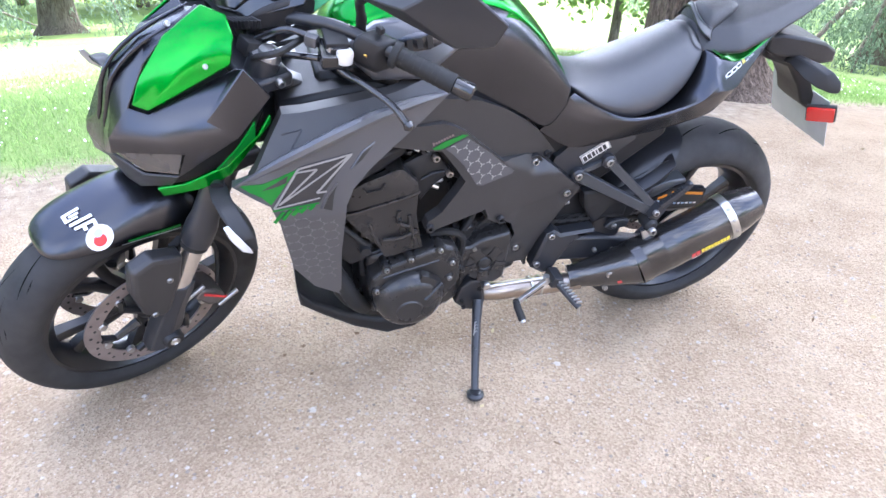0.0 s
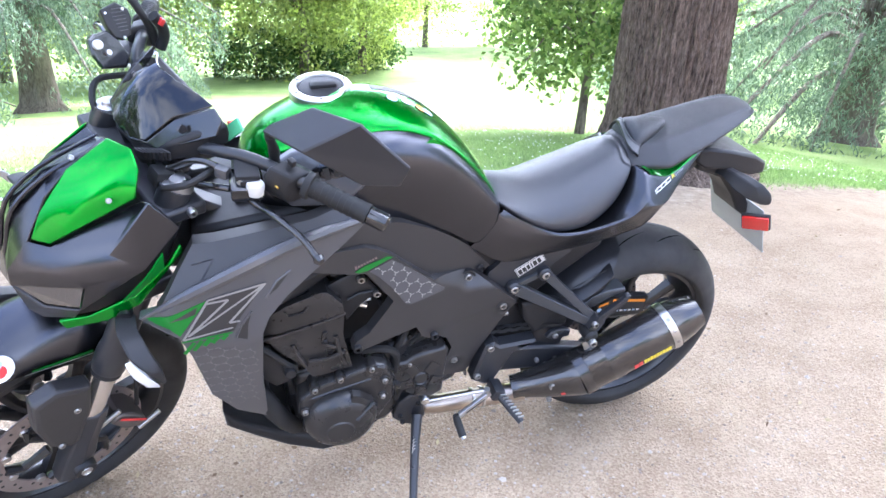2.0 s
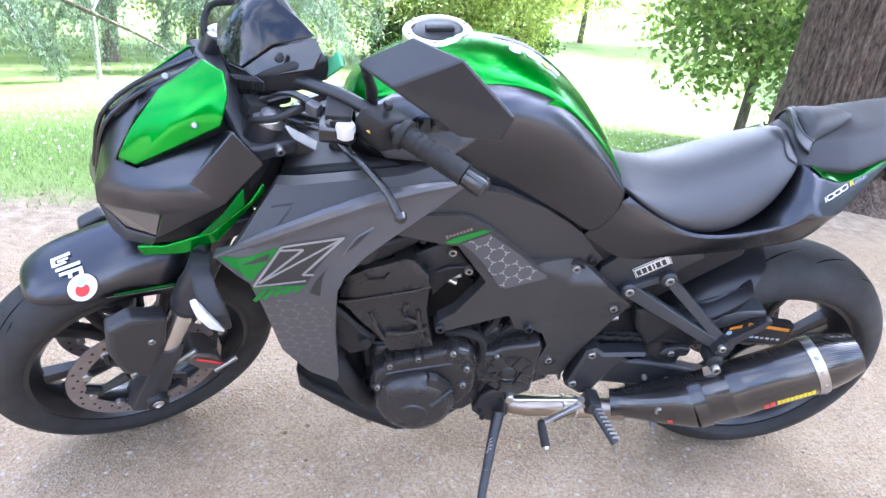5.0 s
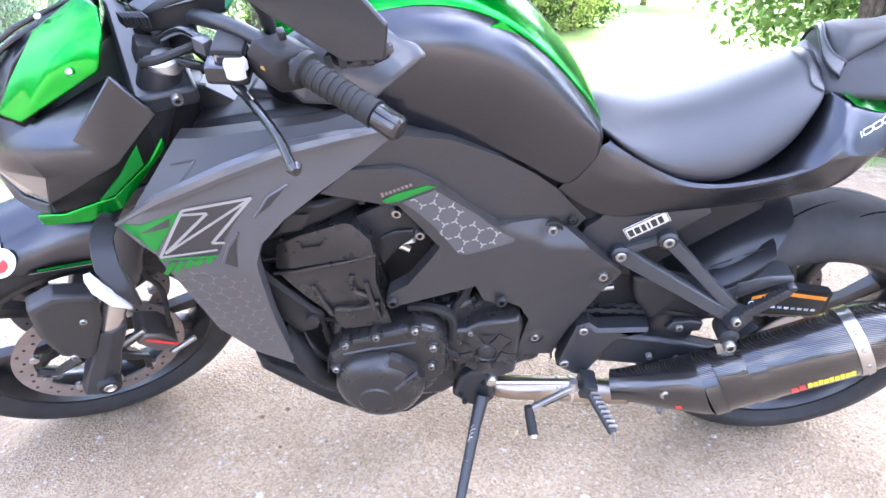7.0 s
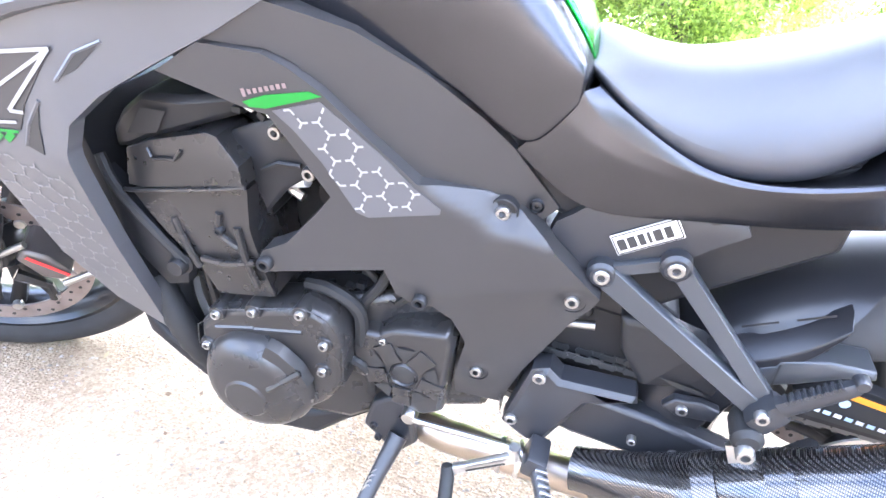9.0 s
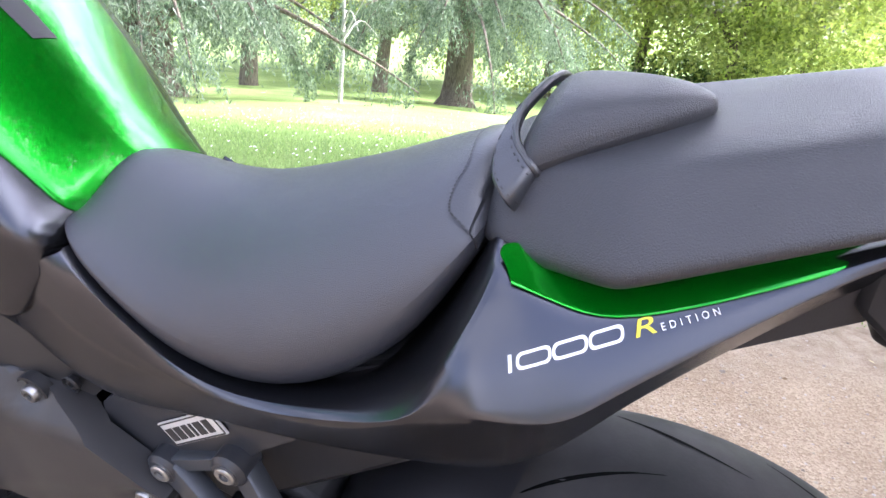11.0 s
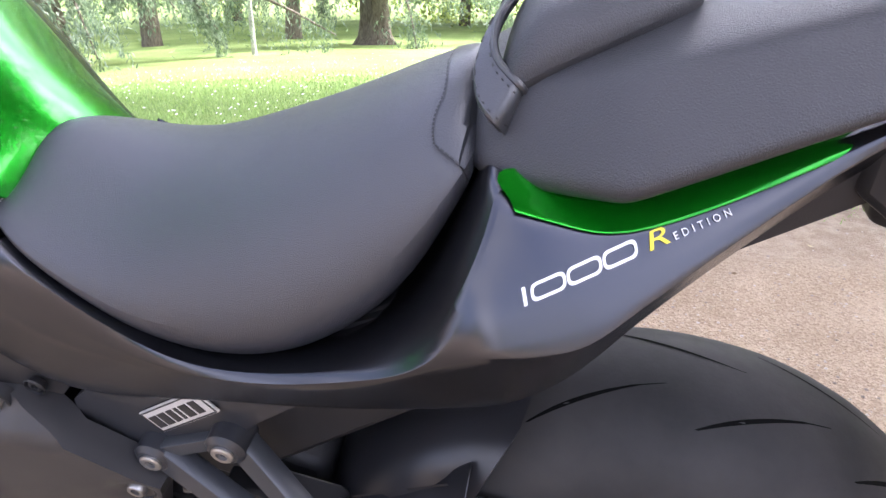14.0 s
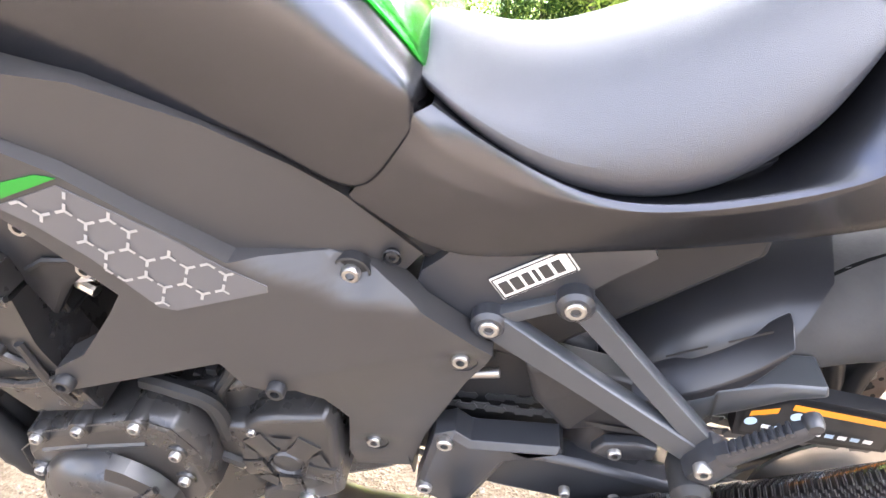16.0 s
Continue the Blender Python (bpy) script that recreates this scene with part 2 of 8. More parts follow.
def part(name, bm, material, parent=None, label="", m=None, smooth=40, subsurf=0, bevel=0.0):
    """Links a bmesh as one mesh object under a thing or under a part."""
    ob = new(name, mesh_of(bm, material, smooth, name))
    ob.parent = parent
    if m is not None:
        ob.matrix_basis = m
    if bevel:
        b = ob.modifiers.new("bevel", "BEVEL")
        b.width, b.segments, b.limit_method, b.angle_limit = bevel, 2, "ANGLE", radians(35)
        b.harden_normals = False
    if subsurf:
        s = ob.modifiers.new("smooth", "SUBSURF")
        s.levels = s.render_levels = subsurf
    if label:
        tagged(ob, label)
    return ob


def loft(sections, cap=True, closed=True):
    """A skin through rings of points with equal counts."""
    bm = bmesh.new()
    rings = [[bm.verts.new(p) for p in ring] for ring in sections]
    n = len(rings[0])
    for a, b in zip(rings, rings[1:]):
        for i in range(n if closed else n - 1):
            j = (i + 1) % n
            bm.faces.new((a[i], a[j], b[j], b[i]))
    if cap and closed:
        bm.faces.new(list(reversed(rings[0])))
        bm.faces.new(rings[-1])
    bmesh.ops.recalc_face_normals(bm, faces=bm.faces)
    return bm


def plate(outline, thick=0.012, crown=0.0, rim=0.008, y=None):
    """A panel in side view: outline of (x, z) at y, or (x, y, z); it faces -y, its back lies thick behind, its field stands crown proud."""
    pts = [Vector((p[0], y, p[1])) if len(p) == 2 else Vector(p) for p in outline]
    bm = bmesh.new()
    front = [bm.verts.new(p) for p in pts]
    back = [bm.verts.new(p + Vector((0, thick, 0))) for p in pts]
    n = len(pts)
    for i in range(n):
        bm.faces.new((front[i], back[i], back[(i + 1) % n], front[(i + 1) % n]))
    bm.faces.new(back)
    f = bm.faces.new(front)
    f.normal_update()
    if f.normal.y > 0:
        f.normal_flip()
    bmesh.ops.recalc_face_normals(bm, faces=bm.faces)
    if crown:
        f = next(g for g in bm.faces if all(v in front for v in g.verts))
        bmesh.ops.inset_region(bm, faces=[f], thickness=rim, depth=0)
        for v in f.verts:
            v.co.y -= crown
    bmesh.ops.triangulate(bm, faces=[g for g in bm.faces if len(g.verts) > 4])
    return bm


def mirrored(bm):
    other = bm.copy()
    for v in other.verts:
        v.co.y = -v.co.y
    bmesh.ops.reverse_faces(other, faces=other.faces)
    return other


def tube(path, radius, sides=10, closed=False):
    """A round bar along a path; radius one number or one a point."""
    pts = [Vector(p) for p in path]
    rad = radius if isinstance(radius, (list, tuple)) else [radius] * len(pts)
    rings, ref = [], None
    for i, p in enumerate(pts):
        d = (pts[min(i + 1, len(pts) - 1)] - pts[max(i - 1, 0)]).normalized()
        if ref is None:
            ref = d.orthogonal().normalized()
        ref = (ref - d * ref.dot(d)).normalized()
        side = d.cross(ref)
        rings.append([p + (ref * math.cos(a) + side * math.sin(a)) * rad[i] for a in (2 * math.pi * k / sides for k in range(sides))])
    return loft(rings)


def bend(points, steps=6):
    """A smooth curve (Catmull-Rom) through points."""
    p = [Vector(q) for q in points]
    p = [2 * p[0] - p[1], *p, 2 * p[-1] - p[-2]]
    out = []
    for a, b, c, d in zip(p, p[1:], p[2:], p[3:]):
        for k in range(steps):
            t = k / steps
            out.append(0.5 * (2 * b + (c - a) * t + (2 * a - 5 * b + 4 * c - d) * t * t + (3 * b - a - 3 * c + d) * t ** 3))
    return out + [p[-2]]


def lathe(profile, sides=32, axis="y", at=(0, 0, 0), closed=False):
    """A profile of (radius, along) turned about an axis."""
    bm = bmesh.new()
    rings = []
    for k in range(sides):
        a = 2 * math.pi * k / sides
        c, s = math.cos(a), math.sin(a)
        rings.append([bm.verts.new(Vector(at) + {"y": Vector((r * c, h, r * s)), "z": Vector((r * c, r * s, h)), "x": Vector((h, r * c, r * s))}[axis]) for r, h in profile])
    m = len(profile)
    for k in range(sides):
        a, b = rings[k], rings[(k + 1) % sides]
        for i in range(m if closed else m - 1):
            j = (i + 1) % m
            bm.faces.new((a[i], a[j], b[j], b[i]))
    bmesh.ops.remove_doubles(bm, verts=bm.verts, dist=1e-6)
    bmesh.ops.recalc_face_normals(bm, faces=bm.faces)
    return bm


def box(size, at=(0, 0, 0), turn=None, bevel=0.0):
    bm = bmesh.new()
    bmesh.ops.create_cube(bm, size=1)
    bmesh.ops.scale(bm, vec=size, verts=bm.verts)
    if bevel:
        bmesh.ops.bevel(bm, geom=bm.edges[:], offset=bevel, segments=2, profile=0.6, affect="EDGES")
    if turn is not None:
        bmesh.ops.transform(bm, matrix=turn, verts=bm.verts)
    bmesh.ops.translate(bm, vec=at, verts=bm.verts)
    return bm


def join(*bms):
    out = bms[0]
    for b in bms[1:]:
        me = bpy.data.meshes.new("join")
        b.to_mesh(me)
        b.free()
        out.from_mesh(me)
        bpy.data.meshes.remove(me)
    return out


def moved(bm, m):
    bmesh.ops.transform(bm, matrix=m, verts=bm.verts)
    return bm


def bolt(parent, at, r=0.008, out=0.006, material=None, m=None):
    """A socket-headed bolt whose head faces -y."""
    r *= 0.9
    h = lathe([(0, -out * 0.5), (r * 0.46, -out * 0.5), (r * 0.5, out), (r * 0.85, out), (r, out * 0.7), (r, -0.004)], 10)
    for v in h.verts:
        v.co = Vector((v.co.x, -v.co.y, v.co.z)) + Vector(at)
    bmesh.ops.reverse_faces(h, faces=h.faces)
    return part("bolt", h, material or BOLTMAT, parent, m=m)


# ---- the park ----
def ground_z(x, y):
    """Level where the motorcycle stands; the lawn falls away from it on the far side and flattens out again."""
    d = math.hypot(x, y + 0.8)
    far = max(0.0, min(1.0, (y + 0.8) / d * 1.6 + 0.3)) if d > 0.01 else 0
    if d < 3.5:
        drop = 0.0
    elif d < 25:
        k = min(1.0, (d - 3.5) / 3.0)
        drop = math.tan(radians(8.2)) * (d - 3.5) * (0.6 + 0.4 * k)
    else:
        drop = 3.1 + (1 - math.exp(-(d - 25) / 22)) * 1.9
    return -drop * far


def place(az, d):
    """A point of the lawn at a bearing (degrees from +y towards +x) and distance from where the walk begins."""
    x, y = -0.1 + d * math.sin(radians(az)), -1.3 + d * math.cos(radians(az))
    return Vector((x, y, ground_z(x, y)))


def ground_material():
    m = Mat("park_ground", (0.3, 0.3, 0.2), 0.95, spec=0.2)
    co = m.coords()
    sep = m.t.nodes.new("ShaderNodeSeparateXYZ")
    m.link(co, sep.inputs[0])

    def math_node(op, a, b):
        n = m.t.nodes.new("ShaderNodeMath")
        n.operation = op
        for s, v in zip(n.inputs, (a, b)):
            if isinstance(v, (int, float)):
                s.default_value = v
            else:
                m.link(v, s)
        return n.outputs[0]

    # distance behind the edge of the lawn, which runs slantwise past the big tree
    edge = math_node("SUBTRACT", sep.outputs[1], math_node("ADD", math_node("MULTIPLY", sep.outputs[0], 0.19), 1.86))
    edge = math_node("ADD", edge, math_node("MULTIPLY", math_node("SUBTRACT", m.noise(1.7, 6, 0.65, co), 0.5), 0.9))
    # pale gravel
    vor = m.node("ShaderNodeTexVoronoi", Scale=170.0)
    m.link(co, vor.inputs["Vector"])
    grit = m.node("ShaderNodeTexVoronoi", Scale=420.0)
    m.link(co, grit.inputs["Vector"])
    sand = m.ramp(m.noise(1.3, 7, 0.62, co), [(0.25, (0.36, 0.305, 0.25)), (0.5, (0.47, 0.415, 0.355)), (0.78, (0.56, 0.51, 0.455))])
    stone = m.ramp(vor.outputs["Color"], [(0.0, (0.17, 0.14, 0.115)), (0.4, (0.47, 0.42, 0.37)), (1.0, (0.80, 0.75, 0.69))])
    tone = m.mix(0.40, sand, stone)
    speck = m.ramp(grit.outputs["Color"], [(0.0, (0.34, 0.29, 0.24)), (0.3, (1, 1, 1)), (1.0, (1.2, 1.18, 1.15))])
    tone = m.mix(0.5, tone, speck, "MULTIPLY")
    dust = m.ramp(m.noise(5, 6, 0.65, co), [(0.35, (0.80, 0.76, 0.72)), (0.65, (1.05, 1.04, 1.03))])
    gravel = m.mix(1.0, m.mix(0.7, tone, dust, "MULTIPLY"), (0.70, 0.61, 0.48), "MULTIPLY")
    # bare earth with litter
    earth = m.ramp(m.noise(16, 8, 0.7, co), [(0.3, (0.17, 0.125, 0.085)), (0.55, (0.31, 0.25, 0.18)), (0.75, (0.42, 0.36, 0.28))])
    # lawn
    g = m.ramp(m.noise(0.5, 6, 0.6, co), [(0.3, (0.12, 0.18, 0.055)), (0.55, (0.19, 0.26, 0.085)), (0.75, (0.27, 0.32, 0.13))])
    fine = m.ramp(m.noise(42, 5, 0.7, co), [(0.3, (0.6, 0.65, 0.55)), (0.7, (1.2, 1.2, 1.1))])
    lawn = m.mix(0.8, g, fine, "MULTIPLY")
    k1 = m.node("ShaderNodeMapRange", From_Min=-0.75, From_Max=-0.25)
    k2 = m.node("ShaderNodeMapRange", From_Min=-0.12, From_Max=0.12)
    m.link(edge, k1.inputs[0])
    m.link(edge, k2.inputs[0])
    m.base(m.mix(k2.outputs[0], m.mix(k1.outputs[0], gravel, earth), lawn))
    m.bump(vor.outputs["Distance"], 0.7, 0.006)
    m.bump(grit.outputs["Distance"], 0.35, 0.002)
    m.bump(m.noise(9, 5, 0.6, co), 0.5, 0.02)
    return m.m


def lawn_edge(x):
    return 1.86 + 0.19 * x


def build_ground():
    bm = bmesh.new()
    radii = [0.0]
    r = 0.35
    while r < 600:
        radii.append(r)
        r *= 1.16
    n = 72
    centre = bm.verts.new((0, 0, 0))
    rings = []
    for r in radii[1:]:
        ring = []
        for k in range(n):
            a = 2 * math.pi * k / n
            x, y = r * math.cos(a), r * math.sin(a)
            ring.append(bm.verts.new((x, y, ground_z(x, y))))
        rings.append(ring)
    for k in range(n):
        bm.faces.new((centre, rings[0][k], rings[0][(k + 1) % n]))
    for a, b in zip(rings, rings[1:]):
        for k in range(n):
            bm.faces.new((a[k], b[k], b[(k + 1) % n], a[(k + 1) % n]))
    bmesh.ops.recalc_face_normals(bm, faces=bm.faces)
    ob = part("ground", bm, ground_material(), smooth=60)
    return tagged(ob, "pale gravel track beside a daisy-strewn sloping lawn", "ground", kind="structure")


build_ground()


def stuff_mesh(name, verts, faces, material, label, category, parent=None):
    me = bpy.data.meshes.new(name)
    me.from_pydata(verts.tolist() if hasattr(verts, "tolist") else verts, [], faces)
    me.materials.append(material)
    ob = new(name, me)
    ob.parent = parent
    return tagged(ob, label, category, kind="stuff") if parent is None else tagged(ob, label)


def leaf_quads(centres, size, rng, aspect=0.55, droop=0.0, spread=0.35):
    """Pointed leaves (four corners each) of random turn at the centres."""
    n = len(centres)
    c = np.asarray(centres, float)
    d = rng.normal(size=(n, 3))
    d[:, 2] -= droop
    d /= np.linalg.norm(d, axis=1, keepdims=True)
    e = np.cross(d, rng.normal(size=(n, 3)))
    e /= np.linalg.norm(e, axis=1, keepdims=True) + 1e-9
    s = (size * (1 + spread * rng.uniform(-1, 1, n)))[:, None]
    v = np.stack([c - d * s * 0.5, c + e * s * aspect * 0.5, c + d * s * 0.5, c - e * s * aspect * 0.5], 1).reshape(-1, 3)
    f = [(4 * i, 4 * i + 1, 4 * i + 2, 4 * i + 3) for i in range(n)]
    return v, f


def clumps(rng, centre, radii, n_clump, per, clump_r, flat=1.0):
    """Leaf places in clumps near the surface of an ellipsoid, with gaps between them."""
    out = []
    for _ in range(n_clump):
        u = rng.normal(size=3)
        u /= np.linalg.norm(u)
        c = np.array(centre) + u * np.array(radii) * rng.uniform(0.55, 1.05)
        out.append(c + rng.normal(size=(per, 3)) * clump_r * np.array([1, 1, flat]) * rng.uniform(0.6, 1.3))
    return np.concatenate(out)


def trunk_mesh(path, radii, sides=14, rough=0.06, seed=0, flare=0.0):
    """A tapered trunk with uneven ribs and flaring roots."""
    rng = random.Random(seed)
    ribs = [rng.uniform(0, 6.28) for _ in range(5)]
    rings = []
    for i, (p, r) in enumerate(zip(path, radii)):
        ring = []
        for k in range(sides):
            a = 2 * math.pi * k / sides
            rib = sum(math.sin((j + 2) * a + ribs[j]) for j in range(5)) / 5
            rr = r * (1 + rough * 2.2 * rib + rough * rng.uniform(-0.5, 0.5) + (flare * max(0, math.sin(4 * a + ribs[0])) if i < 2 else 0))
            ring.append(Vector(p) + Vector((math.cos(a), math.sin(a), 0)) * rr)
        rings.append(ring)
    return loft(rings)


# big tree beside the motorcycle
def big_tree():
    base = Vector((2.605, 2.84, ground_z(2.605, 2.84)))
    ob = tagged(new("big_tree"), "massive old tree with deeply furrowed brown bark", "tree")
    ob.location = base
    rng = random.Random(4)
    ridges = 46
    sides = ridges * 6
    bm = bmesh.new()
    heights = [-0.25] + [0.035 * k for k in range(64)] + [2.3, 2.5, 2.8, 3.3, 3.9, 4.6, 5.4]
    phase = [rng.uniform(0, 6.28) for _ in range(8)]
    rings = []
    for h in heights:
        r0 = 0.354 + 0.24 * math.exp(-max(h, 0) / 0.13) + 0.03 * math.exp(-h / 1.5) - 0.012 * h
        ring = []
        for k in range(sides):
            a = 2 * math.pi * k / sides
            slow = sum(math.sin((j + 2) * a + phase[j] + 0.25 * h * (j - 2)) / (j + 2) for j in range(4)) * 0.10
            root = 0.24 * math.exp(-max(h, 0) / 0.13) * (0.5 + 0.5 * math.sin(5 * a + phase[5]))
            q = a * ridges / (2 * math.pi) + 0.9 * noise.noise((math.cos(a) * 3, math.sin(a) * 3, h * 0.8)) + 0.35 * math.sin(h * 2.2 + 3 * a)
            furrow = abs((q % 1.0) - 0.5) * 2
            split = noise.noise((math.cos(a) * 14, math.sin(a) * 14, h * 9))
            deep = 0.030 * (1 - furrow ** 2.2) * (0.75 + 0.5 * split) + 0.014 * noise.noise((math.cos(a) * 22, math.sin(a) * 22, h * 14)) - 0.012 * max(0.0, noise.noise((math.cos(a) * 8, math.sin(a) * 8, h * 22)) - 0.25)
            rr = r0 * (1 + slow + root) + deep
            ring.append(bm.verts.new((rr * math.cos(a), rr * math.sin(a), h)))
        rings.append(ring)
    for a, b in zip(rings, rings[1:]):
        for k in range(sides):
            bm.faces.new((a[k], a[(k + 1) % sides], b[(k + 1) % sides], b[k]))
    bmesh.ops.recalc_face_normals(bm, faces=bm.faces)
    part("trunk", bm, BARK, ob, smooth=50)
    nrng = np.random.default_rng(5)
    for az, up, length in ((200, 4.2, 5.0), (250, 4.8, 4.5), (150, 4.5, 4.0), (310, 5.0, 4.0), (60, 4.6, 3.6)):
        c, s = math.cos(radians(az)), math.sin(radians(az))
        path = bend([(0, 0, up), (c * length * 0.3, s * length * 0.3, up + 0.8), (c * length * 0.7, s * length * 0.7, up + 1.9), (c * length, s * length, up + 2.4)], 4)
        part("limb", tube(path, [0.17 - 0.14 * i / (len(path) - 1) for i in range(len(path))], 9), BARK, ob)
    pts = [clumps(nrng, (1.6, 1.8, 8.6), (3.4, 3.2, 1.6), 60, 60, 0.45, 0.6), clumps(nrng, (0.0, 0.6, 8.2), (6.2, 3.6, 1.4), 300, 60, 0.45, 0.6), clumps(nrng, (0.6, 0.7, 6.0), (4.4, 3.4, 1.9), 280, 60, 0.42, 0.7)]
    v, f = leaf_quads(np.concatenate(pts), 0.19, nrng)
    stuff_mesh("crown", v, f, LEAF_DARK, "dense dark green crown high overhead", "crown", ob)
    return ob


big_tree()


def broadleaf(name, label, at, height, spread, material, seed, leaf=0.09, n_clump=120, per=50, trunk_r=0.08, low=0.12, bark=BARKGREY):
    rng, nrng = random.Random(seed), np.random.default_rng(seed)
    ob = tagged(new(name), label, "tree" if "tree" in name else "bush")
    ob.location = at
    path = [(0, 0, -0.3), (0.02, 0, 0.3), (spread * 0.04, spread * 0.03, height * 0.35), (0, spread * 0.05, height * 0.75)]
    part("trunk", tube(bend(path, 4), [trunk_r * (1.25 - 0.95 * i / 12) for i in range(13)], 9), bark, ob)
    for k in range(6):
        a = rng.uniform(0, 6.28)
        up = height * rng.uniform(0.2, 0.6)
        ln = spread * rng.uniform(0.6, 0.95)
        limb = bend([(0, 0, up), (ln * 0.5 * math.cos(a), ln * 0.5 * math.sin(a), up + height * 0.10), (ln * math.cos(a), ln * math.sin(a), up + height * rng.uniform(-0.05, 0.2))], 4)
        part("limb", tube(limb, [trunk_r * (0.5 - 0.42 * i / 8) for i in range(9)], 6), bark, ob)
    pts = clumps(nrng, (0, 0, height * (0.5 + low / 2)), (spread, spread, height * (0.5 - low / 2)), n_clump, per, spread * 0.15, 0.7)
    pts = pts[pts[:, 2] > height * low * 0.5]
    v, f = leaf_quads(pts, leaf, nrng, 0.5, 0.3)
    stuff_mesh("crown", v, f, material, "loose crown of many leaves with gaps", "crown", ob)
    return ob


def weeping_conifer(name, label, at, height, reach, seed, trunk_r=0.4, limbs=22, strands=26, lean_az=None, lowest=0.12, leaf=0.16, skirt=(0, 2, 3, 0.4)):
    """Tapered trunk; long limbs that sag, hung with drooping sprays of needles."""
    rng, nrng = random.Random(seed), np.random.default_rng(seed)
    ob = tagged(new(name), label, "tree")
    ob.location = at
    hs = [-0.4, 0.0, 0.25, 0.7, 1.6, height * 0.4, height * 0.7, height]
    rs = [trunk_r * 1.8, trunk_r * 1.5, trunk_r * 1.15, trunk_r, trunk_r * 0.88, trunk_r * 0.65, trunk_r * 0.4, 0.04]
    part("trunk", trunk_mesh([(0.05 * math.sin(h), 0.04 * math.cos(h * 1.3), h) for h in hs], rs, 18, 0.07, seed, 0.3), BARKGREY, ob)
    leaves = []
    for k in range(limbs):
        a = (rng.uniform(0, 6.28) if lean_az is None or k % 3 else radians(lean_az) + rng.uniform(-0.6, 0.6))
        up = height * (lowest + (0.9 - lowest) * (k / limbs) ** 1.1)
        ln = reach * (1 - 0.55 * k / limbs) * rng.uniform(0.75, 1.1)
        c, s = math.cos(a), math.sin(a)
        sag = -ln * rng.uniform(0.05, 0.28)
        pts = bend([(0, 0, up), (c * ln * 0.35, s * ln * 0.35, up + ln * 0.10), (c * ln * 0.75, s * ln * 0.75, up + sag * 0.3), (c * ln, s * ln, up + sag)], 6)
        part("limb", tube(pts, [trunk_r * 0.16 * (1 - 0.9 * i / (len(pts) - 1)) + 0.006 for i in range(len(pts))], 6), BARKGREY, ob)
        for _ in range(strands):
            u = rng.uniform(0.25, 1.0)
            p = np.array(pts[int(u * (len(pts) - 1))])
            side = np.array([-s, c, 0]) * rng.uniform(-1, 1) * ln * 0.22 * (1.2 - u)
            length = ln * rng.uniform(0.06, 0.16)
            m = 34
            tt = nrng.uniform(0, 1, m)[:, None]
            q = p + side * tt ** 0.8 + np.array([0, 0, -1]) * length * tt ** 1.7 * 1.6 + nrng.normal(size=(m, 3)) * 0.05 * ln / 3
            leaves.append(q)
    for k in range(skirt[0]):
        # low boughs that arch out and hang
        a = 2 * math.pi * (k + rng.uniform(-0.3, 0.3)) / skirt[0]
        up, ln, fall = skirt[1] * rng.uniform(0.75, 1.25), skirt[2] * rng.uniform(0.7, 1.1), skirt[3]
        c, s = math.cos(a), math.sin(a)
        pts = bend([(0, 0, up), (c * ln * 0.4, s * ln * 0.4, up + ln * 0.12), (c * ln * 0.8, s * ln * 0.8, up - fall * ln * 0.35), (c * ln, s * ln, up - fall * ln)], 6)
        part("limb", tube(pts, [0.05 * (1 - 0.9 * i / (len(pts) - 1)) + 0.004 for i in range(len(pts))], 6), BARKGREY, ob)
        for _ in range(strands * 2):
            u = rng.uniform(0.15, 1.0)
            p = np.array(pts[int(u * (len(pts) - 1))])
            side = np.array([-s, c, 0]) * rng.uniform(-1, 1) * ln * 0.34 * (1.15 - u * 0.7) + np.array([c, s, 0]) * ln * 0.10 * rng.uniform(0, 1)
            tt = nrng.uniform(0, 1, 32)[:, None]
            leaves.append(p + side * tt ** 0.8 + np.array([0, 0, -1]) * ln * rng.uniform(0.12, 0.30) * tt ** 1.6 + nrng.normal(size=(32, 3)) * 0.035)
    v, f = leaf_quads(np.concatenate(leaves), leaf, nrng, 0.20, 1.5)
    stuff_mesh("foliage", v, f, LEAF_CEDAR, "drooping sprays of blue-green needles", "foliage", ob)
    return ob


weeping_conifer("weeping_cedar", "old cedar with grey trunk and weeping blue-green sprays", place(-18.3, 19), 13, 5.0, 11, 0.42, 30, 44, 20, 0.20, 0.11, (24, 2.6, 3.9, 0.42))
weeping_conifer("weeping_cedar", "broad cedar with drooping layered boughs", place(47, 15), 11, 6.5, 12, 0.40, 34, 44, 210, 0.08, 0.10, (18, 1.9, 4.6, 0.24))
weeping_conifer("weeping_cedar", "tall cedar with dark trunk and drooping boughs", place(56, 21), 14, 6.0, 13, 0.5, 30, 40, 200, 0.08, 0.13, (14, 2.2, 4.5, 0.25))
weeping_conifer("weeping_cedar", "broad cedar with drooping boughs at the wood's edge", place(-42, 13), 11, 5.0, 14, 0.40, 30, 40, 60, 0.12, 0.10, (24, 2.0, 3.4, 0.42))
